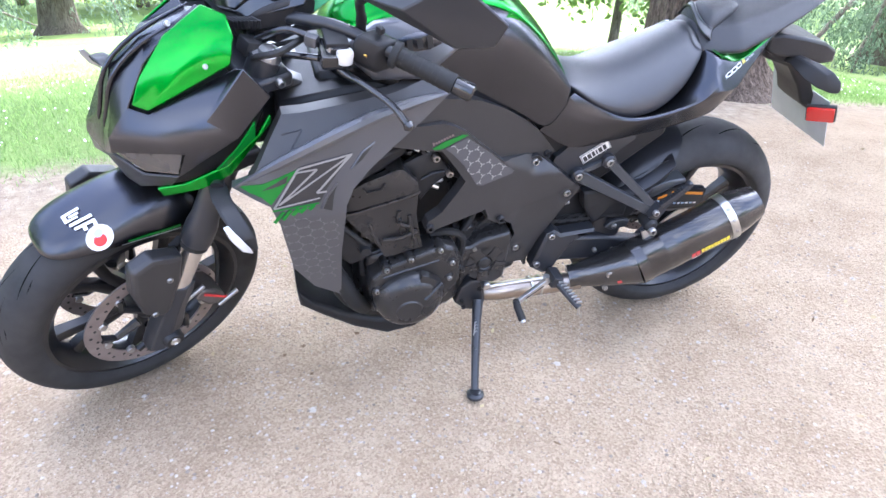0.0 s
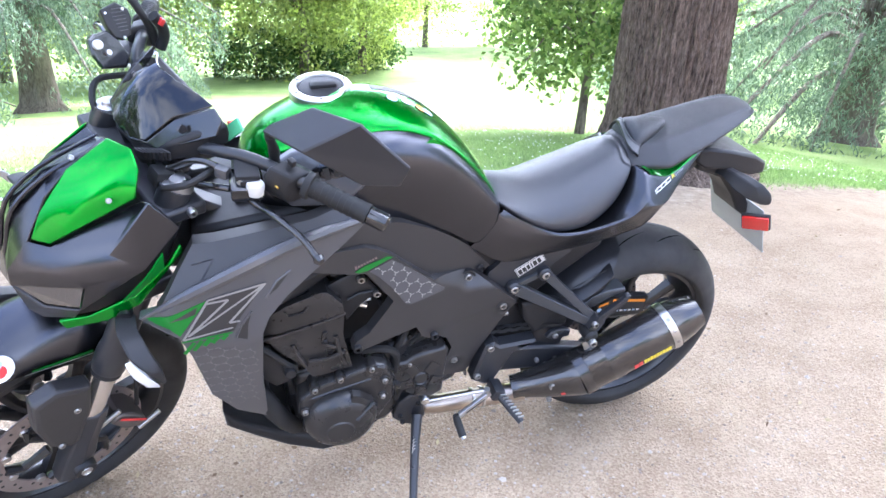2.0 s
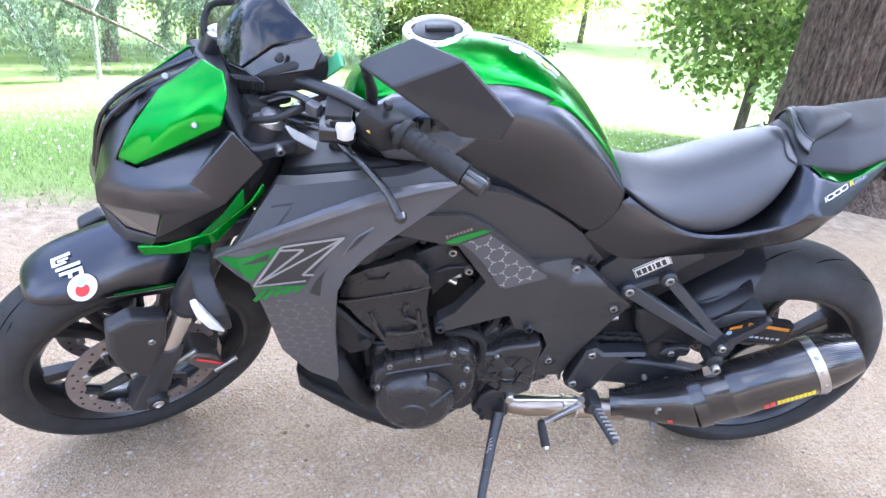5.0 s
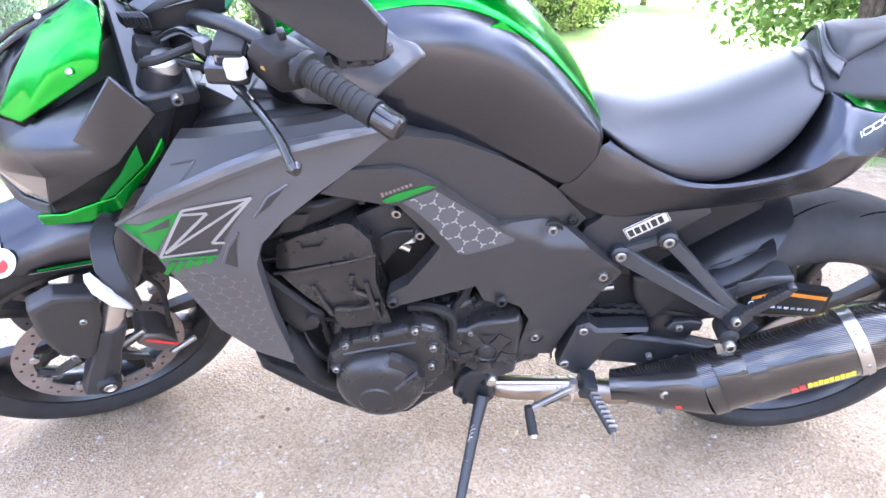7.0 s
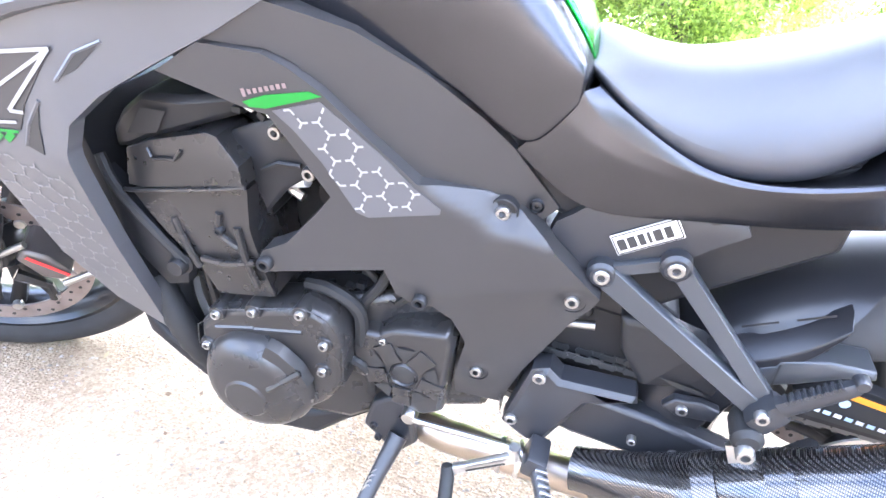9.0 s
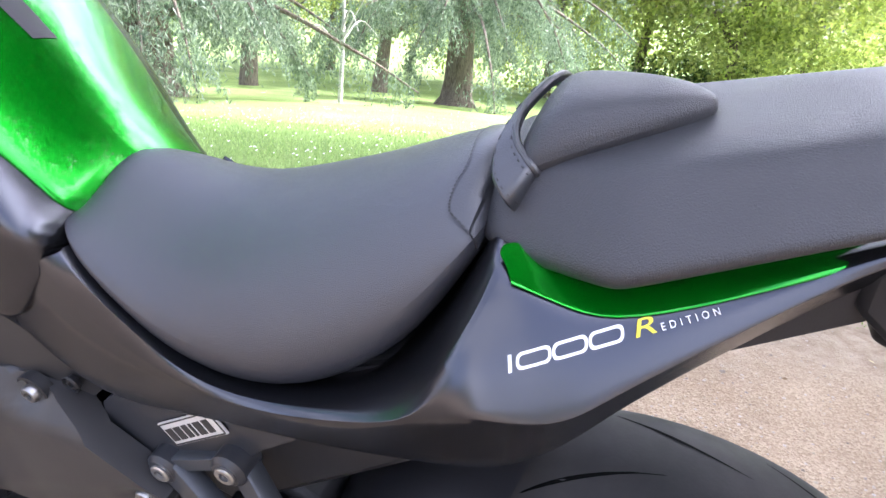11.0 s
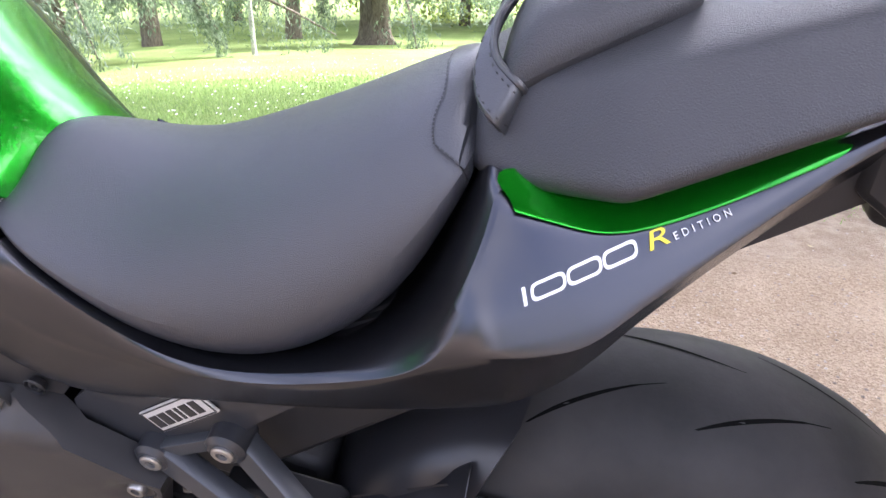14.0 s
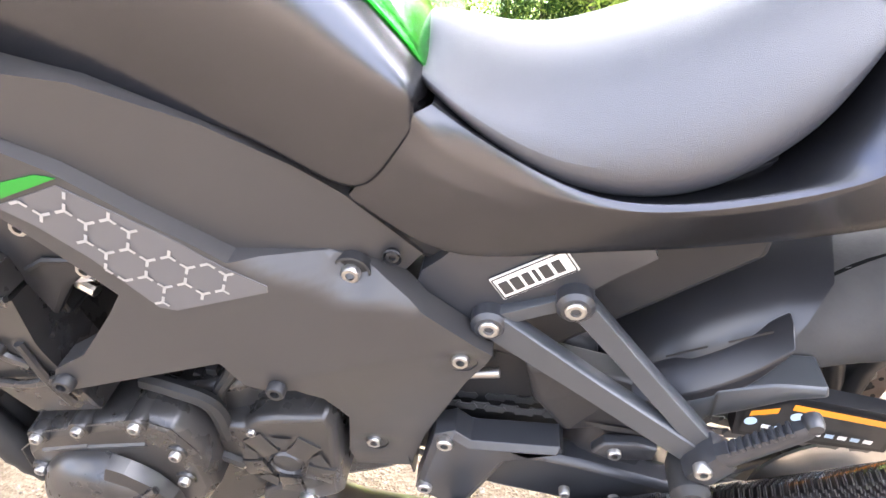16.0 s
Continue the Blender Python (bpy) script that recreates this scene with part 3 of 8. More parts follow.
def shade_tree():
    """A tall tree added behind the big trunk; its unseen high crown keeps the sun off the track."""
    at = place(32.5, 14)
    ob = tagged(new("shade_tree"), "added tall tree, its high dense crown out of view, shading the track", "tree")
    ob.location = at
    path = bend([(0, 0, -0.4), (0.1, 0, 3), (0.3, -0.2, 8), (0.4, -0.5, 13)], 5)
    part("trunk", tube(path, [0.34 - 0.26 * i / (len(path) - 1) for i in range(len(path))], 12), BARKGREY, ob)
    nrng = np.random.default_rng(31)
    aim = Vector((0.75, 0.15, 0)) + sun_from * (15.0 / sun_from.z)
    c = aim - at
    for k in range(7):
        a = 0.9 * k
        tip = (c.x + 2.4 * math.cos(a), c.y + 1.8 * math.sin(a), c.z + 0.4 * math.sin(3 * a))
        limb = bend([(0.35, -0.4, 10.5), (c.x * 0.5, c.y * 0.5, 0.5 * (10.5 + c.z) + 0.6), tip], 5)
        part("limb", tube(limb, [0.12 - 0.10 * i / (len(limb) - 1) for i in range(len(limb))], 7), BARKGREY, ob)
    pts = clumps(nrng, (c.x + 0.2, c.y - 0.6, c.z), (6.6, 5.2, 1.6), 760, 60, 0.46, 0.7)
    v, f = leaf_quads(pts, 0.24, nrng)
    stuff_mesh("crown", v, f, LEAF_DARK, "dense green crown out of view, added to shade the track", "crown", ob)


shade_tree()
broadleaf("leafy_bush", "large glossy-leaved bush with yellowing leaf clusters", place(26.3, 8.8), 4.4, 1.5, LEAF_BUSH, 21, 0.10, 260, 70, 0.07, 0.12)
broadleaf("young_birch_tree", "thin young birch with pale trunk on the lawn", place(-27, 13.5), 4.6, 1.1, LEAF_YOUNG, 22, 0.07, 60, 22, 0.05, 0.4, BARKPALE)
broadleaf("broadleaf_tree", "spreading tree with dark trunk and fresh leaves", place(-26, 27), 9, 4.0, LEAF_YOUNG, 23, 0.14, 190, 100, 0.35, 0.3)
broadleaf("broadleaf_tree", "tall tree with a bare dark trunk", place(-37, 26), 12, 4.5, LEAF_BUSH, 24, 0.24, 140, 50, 0.38, 0.5)
for k, (az, d, h, w_, mat_) in enumerate([(-12, 33, 10, 5.0, LEAF_YOUNG), (-5, 36, 11, 5.5, LEAF_YOUNG), (2, 34, 9, 4.6, LEAF_YOUNG), (7, 38, 9, 4.2, LEAF_YOUNG), (-20, 37, 12, 6, LEAF_YOUNG), (-31, 38, 12, 6, LEAF_YOUNG),
                                             (-45, 34, 12, 6, LEAF_BUSH), (12.5, 62, 13, 5, LEAF_YOUNG), (20, 66, 14, 6, LEAF_YOUNG), (28, 60, 13, 6.5, LEAF_YOUNG), (36, 50, 13, 6.5, LEAF_YOUNG), (45, 44, 13, 6.5, LEAF_DARK), (56, 40, 13, 7, LEAF_DARK), (66, 34, 12, 6, LEAF_BUSH)]):
    broadleaf("broadleaf_tree", "leafy tree at the far side of the lawn", place(az, d), h * 1.7, w_, mat_, 40 + k, 0.235, 340, 95, 0.3, 0.02)
for k, (az, d, h, w_) in enumerate([(95, 14, 8, 4.2), (150, 27, 7, 4.4), (180, 30, 7.5, 4.6), (212, 29, 7, 4.4), (276, 22, 8.5, 4.4), (288, 14, 9, 4.2)]):
    broadleaf("broadleaf_tree", "leafy tree on the near side of the track", place(az, d), h, w_, LEAF_DARK, 90 + k, 0.30, 170, 40, 0.3, 0.10)
for k, (az, d, h, w_) in enumerate([(3.5, 37, 2.4, 2.2), (-2, 35, 2.6, 2.4), (8, 41, 2.2, 2.0)]):
    broadleaf("dark_shrub", "low dark evergreen shrub at the lawn's edge", place(az, d), h, w_, LEAF_DARK, 70 + k, 0.2, 70, 60, 0.08, 0.0)


def scatter_grass():
    rng = np.random.default_rng(8)
    n = 130000
    x = rng.uniform(-6, 6.5, n)
    y = lawn_edge(x) - 0.05 + np.abs(rng.normal(size=n)) * 2.2 + rng.normal(size=n) * 0.12
    keep = (y > lawn_edge(x) - 0.25) & ((x - 2.58) ** 2 + (y - 2.84) ** 2 > 0.8 ** 2)
    x, y = x[keep], y[keep]
    z = np.array([ground_z(a, b) for a, b in zip(x, y)])
    h = rng.uniform(0.012, 0.042, len(x))
    a = rng.uniform(0, 6.28, len(x))
    w = 0.0016 + 0.0014 * rng.uniform(size=len(x))
    lean = rng.normal(size=(len(x), 2)) * 0.012
    p = np.stack([x, y, z - 0.003], 1)
    side = np.stack([np.cos(a) * w, np.sin(a) * w, 0 * w], 1)
    tip = p + np.stack([lean[:, 0], lean[:, 1], h], 1)
    v = np.stack([p - side, p + side, tip], 1).reshape(-1, 3)
    f = [(3 * i, 3 * i + 1, 3 * i + 2) for i in range(len(x))]
    stuff_mesh("grass", v, f, GRASS, "short fresh green lawn grass", "grass")
    n = 1500
    x = rng.uniform(-5, 6, n)
    y = lawn_edge(x) + 0.25 + np.abs(rng.normal(size=n)) * 3
    z = np.array([ground_z(a, b) for a, b in zip(x, y)]) + rng.uniform(0.015, 0.04, n)
    v, f = [], []
    for i in range(n):
        r = rng.uniform(0.004, 0.008)
        k = len(v)
        v += [(x[i] + r * math.cos(a), y[i] + r * math.sin(a), z[i] + 0.003 * math.sin(a)) for a in (0, 1.05, 2.1, 3.14, 4.19, 5.24)]
        f.append(tuple(range(k, k + 6)))
    stuff_mesh("daisies", v, f, DAISY, "white daisies scattered through the lawn", "flowers")


scatter_grass()


def scatter_pebbles():
    """Loose stones on the gravel, thickest where the camera passes."""
    rng = np.random.default_rng(9)
    n = 20000
    x = rng.normal(size=n) * 1.3
    y = rng.normal(size=n) * 1.0 + 0.1
    keep = y < lawn_edge(x)
    x, y = x[keep], y[keep]
    v, f = [], []
    for a, b in zip(x, y):
        r = 0.0018 + 0.0042 * rng.uniform() ** 3
        if rng.uniform() < 0.012:
            r *= 2.0
        k = len(v)
        t = rng.uniform(0, 6.28)
        for q in range(5):
            c = t + q * 1.257
            v.append((a + r * rng.uniform(0.7, 1.2) * math.cos(c), b + r * rng.uniform(0.7, 1.2) * math.sin(c), 0.0005))
        v.append((a + r * 0.2, b, r * rng.uniform(0.5, 0.9)))
        f += [(k + q, k + (q + 1) % 5, k + 5) for q in range(5)]
    stuff_mesh("pebbles", v, f, STONE, "loose pale pebbles on the track", "pebbles")
    n = 260
    x = rng.normal(size=n) * 1.6
    y = rng.normal(size=n) * 1.1 + 0.3
    z = np.full(n, 0.006)
    pts = np.stack([x, y, z], 1)[y < lawn_edge(x) + 0.2]
    v, f = leaf_quads(pts, 0.022, rng, 0.45)
    v[:, 2] = np.clip(v[:, 2], 0.002, 0.010)
    stuff_mesh("leaf_litter", v, f, LITTER, "dry leaf scraps lying on the gravel", "litter")


scatter_pebbles()


# ---- the motorcycle ----
def shell(verts, faces, thick=0.006, mirror=True):
    """A faceted panel from named corners; given for the bike's left and mirrored to its right when asked."""
    bm = bmesh.new()
    keys = {k: bm.verts.new(p) for k, p in verts.items()}
    for f in faces:
        bm.faces.new([keys[k] for k in f.split()])
    if mirror:
        other = {k: (v if abs(v.co.y) < 1e-5 else bm.verts.new((v.co.x, -v.co.y, v.co.z))) for k, v in keys.items()}
        for f in faces:
            bm.faces.new([other[k] for k in reversed(f.split())])
    bmesh.ops.recalc_face_normals(bm, faces=bm.faces)
    if thick:
        out = bmesh.ops.solidify(bm, geom=bm.faces[:], thickness=thick)
    bmesh.ops.recalc_face_normals(bm, faces=bm.faces)
    return bm


def ribbon(points, width, proud=0.0012, up=None):
    """A flat strip along points on a surface that faces about -y."""
    pts = [Vector(p) for p in points]
    bm = bmesh.new()
    prev = None
    for i, p in enumerate(pts):
        d = (pts[min(i + 1, len(pts) - 1)] - pts[max(i - 1, 0)]).normalized()
        n = Vector((0, -1, 0)) if up is None else Vector(up)
        s = d.cross(n).normalized() * width / 2
        pr = (bm.verts.new(p + s + n * proud), bm.verts.new(p - s + n * proud))
        if prev:
            bm.faces.new((prev[0], prev[1], pr[1], pr[0]))
        prev = pr
    return bm


def decal(outline, y=None, proud=0.0015):
    """A flat print with an outline of (x, z) at y, or (x, y, z)."""
    bm = bmesh.new()
    f = bm.faces.new([bm.verts.new((p[0], y - proud, p[1]) if len(p) == 2 else (p[0], p[1] - proud, p[2])) for p in outline])
    bmesh.ops.triangulate(bm, faces=[f])
    return bm


def inside(poly, x, z):
    hit = False
    for (x0, z0), (x1, z1) in zip(poly, poly[1:] + poly[:1]):
        if (z0 > z) != (z1 > z) and x < (x1 - x0) * (z - z0) / (z1 - z0) + x0:
            hit = not hit
    return hit


def hex_print(poly, surf, pitch, arm, wide, turn=0.0):
    """Three-armed stars at the corners of a hexagon lattice, inside a side-view outline."""
    out = []
    cx, cz = sum(p[0] for p in poly) / len(poly), sum(p[1] for p in poly) / len(poly)
    for i in range(-14, 15):
        for j in range(-14, 15):
            for k, off in ((0, 0.0), (1, pitch)):
                x = pitch * 1.5 * j + off
                z = pitch * math.sqrt(3) * (i + 0.5 * (j % 2))
                x, z = cx + x * math.cos(turn) - z * math.sin(turn), cz + x * math.sin(turn) + z * math.cos(turn)
                if not inside(poly, x, z):
                    continue
                for q in range(3):
                    a = turn + (math.pi if k else 0) + q * 2.0944
                    x1, z1 = x + arm * math.cos(a), z + arm * math.sin(a)
                    if inside(poly, x1, z1):
                        out.append(ribbon([(x, surf(x, z), z), (x1, surf(x1, z1), z1)], wide, 0.0022))
    return join(*out)


# Its own frame: x to the rear, y to its right, z up; rear axle at (0.72, 0, 0.313).
BIKE = Matrix.Translation((0.012, 0.127, 0.002)) @ Matrix.Rotation(radians(4), 4, "Z") @ Matrix.Rotation(radians(12), 4, "X")
RAKE = radians(24.5)
HEAD = Matrix.Translation((-0.816, 0, 0))
STEER = HEAD @ Matrix.Rotation(radians(30), 4, Vector((math.sin(RAKE), 0, math.cos(RAKE)))) @ HEAD.inverted()
bike = tagged(new("motorcycle"), "matte graphite and green naked motorcycle leaning on its side stand", "motorcycle")
bike.matrix_world = BIKE
AXLE_F, AXLE_R = Vector((-0.74, 0, 0.300)), Vector((0.72, 0, 0.313))


def tyre_profile(r, half, rim_r):
    """Outer curve of a tyre and its bead, as (radius, along the axle)."""
    out = []
    for k in range(17):
        a = math.pi * (k / 16 - 0.5)
        out.append((r - half * 0.98 * (1 - math.cos(a * 0.96)) * 0.85, half * math.sin(a)))
    lo = out[0][0]
    side = [(lo - (lo - rim_r) * 0.5, -half * 0.97), (rim_r, -half * 0.80), (rim_r - 0.008, -half * 0.70)]
    return list(reversed(side)) + out + [(p, -h) for p, h in side]


def tread(bm_mat_parent, r, half, count, seed, long=0.5, m=None, at=(0, 0, 0), skew=0.8):
    """Curved grooves as strips just over the rubber, their shade painted near-black."""
    for side in (1, -1):
        for k in range(count):
            a0 = 2 * math.pi * (k + (0.5 if side < 0 else 0)) / count
            for j, (u0, u1, dl) in enumerate(((0.15, 0.55, long), (0.55, 0.85, long * 0.45))):
                bm = bmesh.new()
                prev = None
                for i in range(9):
                    t = i / 8
                    u = (u0 + (u1 - u0) * t) * side
                    ang = a0 + dl * (t ** 0.8) * skew + j * 0.22
                    b = math.asin(max(-1, min(1, u))) / 0.96
                    rad = r - half * 0.98 * (1 - math.cos(b * 0.96)) * 0.85 + 0.0006
                    w = 0.0062 * math.sin(math.pi * min(1, max(0.02, t * 0.9 + 0.08))) / rad
                    pr = []
                    for da in (-w, w):
                        pr.append(bm.verts.new((rad * math.cos(ang + da) + at[0], half * u + at[1], rad * math.sin(ang + da) + at[2])))
                    if prev:
                        bm.faces.new((prev[0], prev[1], pr[1], pr[0]))
                    prev = pr
                part("groove_shade_strip", bm, GROOVE_SHADE, bm_mat_parent, m=m)


# near-black that stands for the shade inside the tread grooves
GROOVE_SHADE = worn("groove_shade_black", (0.0025, 0.0025, 0.0025), 0.95, 0.0, 0.0, 400, 0.1, 0.0, 0.1)


def spoke_set(at, hub_r, rim_r, n, width, depth, yoff=0.0, twin=0.0, phase=0.0):
    out = []
    for k in range(n):
        a = phase + 2 * math.pi * k / n
        for s in ((-twin, twin) if twin else (0,)):
            p0 = Vector((hub_r * math.cos(a + s * 0.3), yoff, hub_r * math.sin(a + s * 0.3)))
            p1 = Vector((0.55 * (hub_r + rim_r) * math.cos(a + s * 0.6), yoff, 0.55 * (hub_r + rim_r) * math.sin(a + s * 0.6)))
            p2 = Vector((rim_r * math.cos(a + s), yoff, rim_r * math.sin(a + s)))
            rings = []
            for p, f in ((p0, 1.15), (p1, 0.8), (p2, 1.0)):
                t = Vector((-math.sin(a + s * 0.6), 0, math.cos(a + s * 0.6)))
                rings.append([p + Vector(at) + t * (width * f * x) + Vector((0, depth * f * y, 0)) for x, y in ((-0.5, -0.35), (-0.25, -0.5), (0.25, -0.5), (0.5, -0.35), (0.5, 0.35), (0.25, 0.5), (-0.25, 0.5), (-0.5, 0.35))])
            out.append(loft(rings))
    return out


def wheel(name, at, r, half, rim_r, m=None, spokes=5, phase=0.3):
    hub = tagged(new(name), "black cast wheel with road tyre")
    hub.parent = bike
    if m is not None:
        hub.matrix_basis = m
    part("tyre", lathe(tyre_profile(r, half, rim_r), 96, "y", at), TYRE, hub, "worn black sport tyre", smooth=60)
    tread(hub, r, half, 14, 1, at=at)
    w = half * 0.78
    prof = [(rim_r + 0.004, -w), (rim_r - 0.010, -w - 0.002), (rim_r - 0.016, -w + 0.006), (rim_r - 0.03, -w * 0.55), (rim_r - 0.036, 0), (rim_r - 0.03, w * 0.55), (rim_r - 0.016, w - 0.006), (rim_r - 0.010, w + 0.002), (rim_r + 0.004, w)]
    part("rim", lathe(prof, 64, "y", at), RIMMAT, hub, "black painted rim")
    for b in spoke_set(at, 0.035, rim_r - 0.028, spokes, 0.030, 0.036, 0, 0.22, phase):
        part("spoke", b, RIMMAT, hub)
    part("hub", lathe([(0.0, -0.07), (0.02, -0.07), (0.032, -0.06), (0.042, -0.03), (0.045, 0), (0.042, 0.03), (0.032, 0.06), (0.02, 0.07), (0, 0.07)], 24, "y", at), RIMMAT, hub)
    return hub


def brake_disc(parent, at, r, y, m=None, inner=0.78):
    """A floating disc with drilled holes shown as dark plugs, carrier and bobbins."""
    at = Vector(at) + Vector((0, y, 0))
    ring = lathe([(r, -0.0022), (r, 0.0022), (r * inner, 0.0022), (r * inner, -0.0022)], 72, "y", at, closed=True)
    d = part("brake_disc", ring, DISC, parent, "drilled steel brake disc", m=m, smooth=30)
    holes = []
    for k in range(40):
        a = 2 * math.pi * k / 40
        rr = r * (0.84 + 0.10 * ((k * 2) % 5) / 4)
        holes.append(lathe([(0, -0.0030), (0.0034, -0.0030), (0.0034, 0.0030), (0, 0.0030)], 8, "y", at + Vector((rr * math.cos(a), 0, rr * math.sin(a)))))
    part("drilled_holes", join(*holes), INK, d)
    for k in range(6):
        a = 2 * math.pi * k / 6
        c, s = math.cos(a), math.sin(a)
        p = [Vector((0.04 * c, 0, 0.04 * s)), Vector((r * 0.6 * c - 0.02 * s, 0, r * 0.6 * s + 0.02 * c)), Vector((r * inner * c, 0, r * inner * s))]
        part("carrier_arm", tube([q + at for q in p], [0.012, 0.008, 0.010], 6), RIMMAT, d)
    for k in range(10):
        a = 2 * math.pi * (k + 0.4) / 10
        part("bobbin", lathe([(0, -0.006), (0.0085, -0.006), (0.0095, -0.003), (0.0095, 0.004), (0, 0.004)], 12, "y", at + Vector((r * 0.76 * math.cos(a), 0, r * 0.76 * math.sin(a)))), STEEL, d)
    return d


front_wheel = wheel("front_wheel", AXLE_F, 0.303, 0.061, 0.228, STEER, 5, 0.9)
for y in (-0.075, 0.075):
    brake_disc(front_wheel, AXLE_F, 0.158, y)
rear_wheel = wheel("rear_wheel", AXLE_R, 0.313, 0.095, 0.228, None, 5, 0.35)


def settle(bm, drop=0.75):
    """Sits a little lower on the bike's right."""
    for v in bm.verts:
        if v.co.y > 0:
            v.co.z -= drop * v.co.y
    return bm


# tank
TANK = [  # x, top z, green half width, green edge z, widest half width, its z, foot z, foot half width
    (-0.285, 0.945, 0.085, 0.925, 0.120, 0.895, 0.85, 0.10),
    (-0.21, 1.010, 0.115, 0.958, 0.150, 0.92, 0.85, 0.13),
    (-0.12, 1.041, 0.128, 0.985, 0.172, 0.94, 0.826, 0.145),
    (-0.04, 1.046, 0.132, 1.005, 0.175, 0.945, 0.806, 0.15),
    (0.04, 1.030, 0.126, 0.997, 0.166, 0.92, 0.796, 0.15),
    (0.10, 0.990, 0.118, 0.964, 0.155, 0.885, 0.783, 0.147),
    (0.15, 0.946, 0.110, 0.922, 0.146, 0.845, 0.748, 0.142),
    (0.187, 0.905, 0.102, 0.884, 0.139, 0.818, 0.724, 0.138),
    (0.207, 0.878, 0.097, 0.861, 0.135, 0.812, 0.736, 0.134),
    (0.228, 0.846, 0.092, 0.835, 0.130, 0.808, 0.768, 0.129),
    (0.246, 0.812, 0.086, 0.806, 0.122, 0.800, 0.790, 0.122),
]


def tank_black():
    rings = []
    for x, zt, wg, ze, wm, zm, zb, wb in TANK:
        half = [(0, zt - 0.012), (wg * 0.7, zt - 0.012 - (zt - ze) * 0.3), (wg + 0.003, ze - 0.004), (wg + (wm - wg) * 0.50, ze - (ze - zm) * 0.14 - 0.004), (wg + (wm - wg) * 0.84, ze - (ze - zm) * 0.50), (wm, zm), (wm * 0.985, zm - (zm - zb) * 0.55), (wb, zb + 0.005), (wb - 0.003, zb - 0.004), (wb * 0.5, zb - 0.005)]
        rings.append([(x, -y, z) for y, z in half] + [(x, y, z) for y, z in reversed(half[1:])])
    return loft(rings)


def tank_body():
    bm = settle(tank_black(), 0.25)
    for v in bm.verts:
        if v.co.y > 0.02 and v.co.x > 0.12:
            v.co.z -= 0.6 * (v.co.y - 0.02) * min(1.0, (v.co.x - 0.12) / 0.06)
    return bm


tank = part("fuel_tank", tank_body(), MATTE, bike, "matte graphite fuel tank", subsurf=2)


def tank_green():
    rings = []
    for x, zt, wg, ze, *_ in TANK:
        half = [(0, zt), (wg * 0.55, zt - (zt - ze) * 0.12), (wg * 0.93, ze + (zt - ze) * 0.30), (wg * 1.02, ze - 0.001), (wg * 0.96, ze - 0.012), (wg * 0.5, zt - 0.03)]
        rings.append([(x, -y, z) for y, z in half] + [(x, y, z) for y, z in reversed(half[1:])])
    return loft(rings)


def tank_top():
    bm = settle(tank_green(), 0.25)
    for v in bm.verts:
        if v.co.y > 0.02 and v.co.x > 0.12:
            v.co.z -= 0.6 * (v.co.y - 0.02) * min(1.0, (v.co.x - 0.12) / 0.06)
    return bm


tank_cover = part("tank_top_cover", tank_top(), GREEN, tank, "glossy metallic green tank cover", subsurf=2)
CAP = Matrix.Translation((-0.122, 0, 1.0345)) @ Matrix.Rotation(radians(-4), 4, "Y") @ Matrix.Rotation(radians(7), 4, "X")
part("cap_ring", moved(lathe([(0.043, 0.000), (0.0445, 0.0045), (0.048, 0.0055), (0.056, 0.005), (0.0595, 0.002), (0.060, -0.016)], 48, "z"), CAP), ALU, tank, "brushed silver filler ring")
cap = part("filler_cap", moved(lathe([(0, 0.004), (0.036, 0.004), (0.0425, 0.002), (0.0435, -0.004)], 32, "z"), CAP), PLASTIC, tank)
part("lock_flap", moved(box((0.05, 0.022, 0.008), (0.004, 0, 0.007), None, 0.003), CAP), PLASTIC, cap)
for k in range(6):
    part("ring_screw", moved(lathe([(0, 0.0075), (0.002, 0.0075), (0.003, 0.0055), (0.003, 0.003)], 10, "z", (0.052 * math.cos(1.047 * k + 0.4), 0.052 * math.sin(1.047 * k + 0.4), 0)), CAP), BOLTMAT, tank)

# rider seat
SEAT = [  # x, top z, half width, edge z
    (0.222, 0.820, 0.060, 0.806), (0.232, 0.832, 0.088, 0.806), (0.254, 0.832, 0.109, 0.796), (0.285, 0.824, 0.119, 0.773), (0.335, 0.818, 0.130, 0.745), (0.385, 0.830, 0.136, 0.733),
    (0.437, 0.848, 0.138, 0.738), (0.478, 0.865, 0.132, 0.752), (0.530, 0.889, 0.116, 0.789), (0.556, 0.899, 0.095, 0.835), (0.574, 0.900, 0.080, 0.865)]


def seat_shape():
    rings = []
    for x, zt, w, zb in SEAT:
        half = [(0, zt), (w * 0.32, zt - 0.002), (w * 0.62, zt - 0.014), (w * 0.88, zt - 0.3 * (zt - zb) - 0.012), (w * 1.02, zb + 0.25 * (zt - zb)), (w * 0.99, zb), (w * 0.8, zb - 0.012)]
        fall = 0.13 + 0.20 * min(1.0, max(0.0, (0.37 - x) / 0.10))  # lower on the bike's right
        rings.append([(x, -y, z) for y, z in half] + [(x, y, z - fall * y) for y, z in reversed(half[1:])])
    return loft(rings)


seat = part("rider_seat", seat_shape(), VINYL, bike, "black vinyl rider seat", subsurf=2)

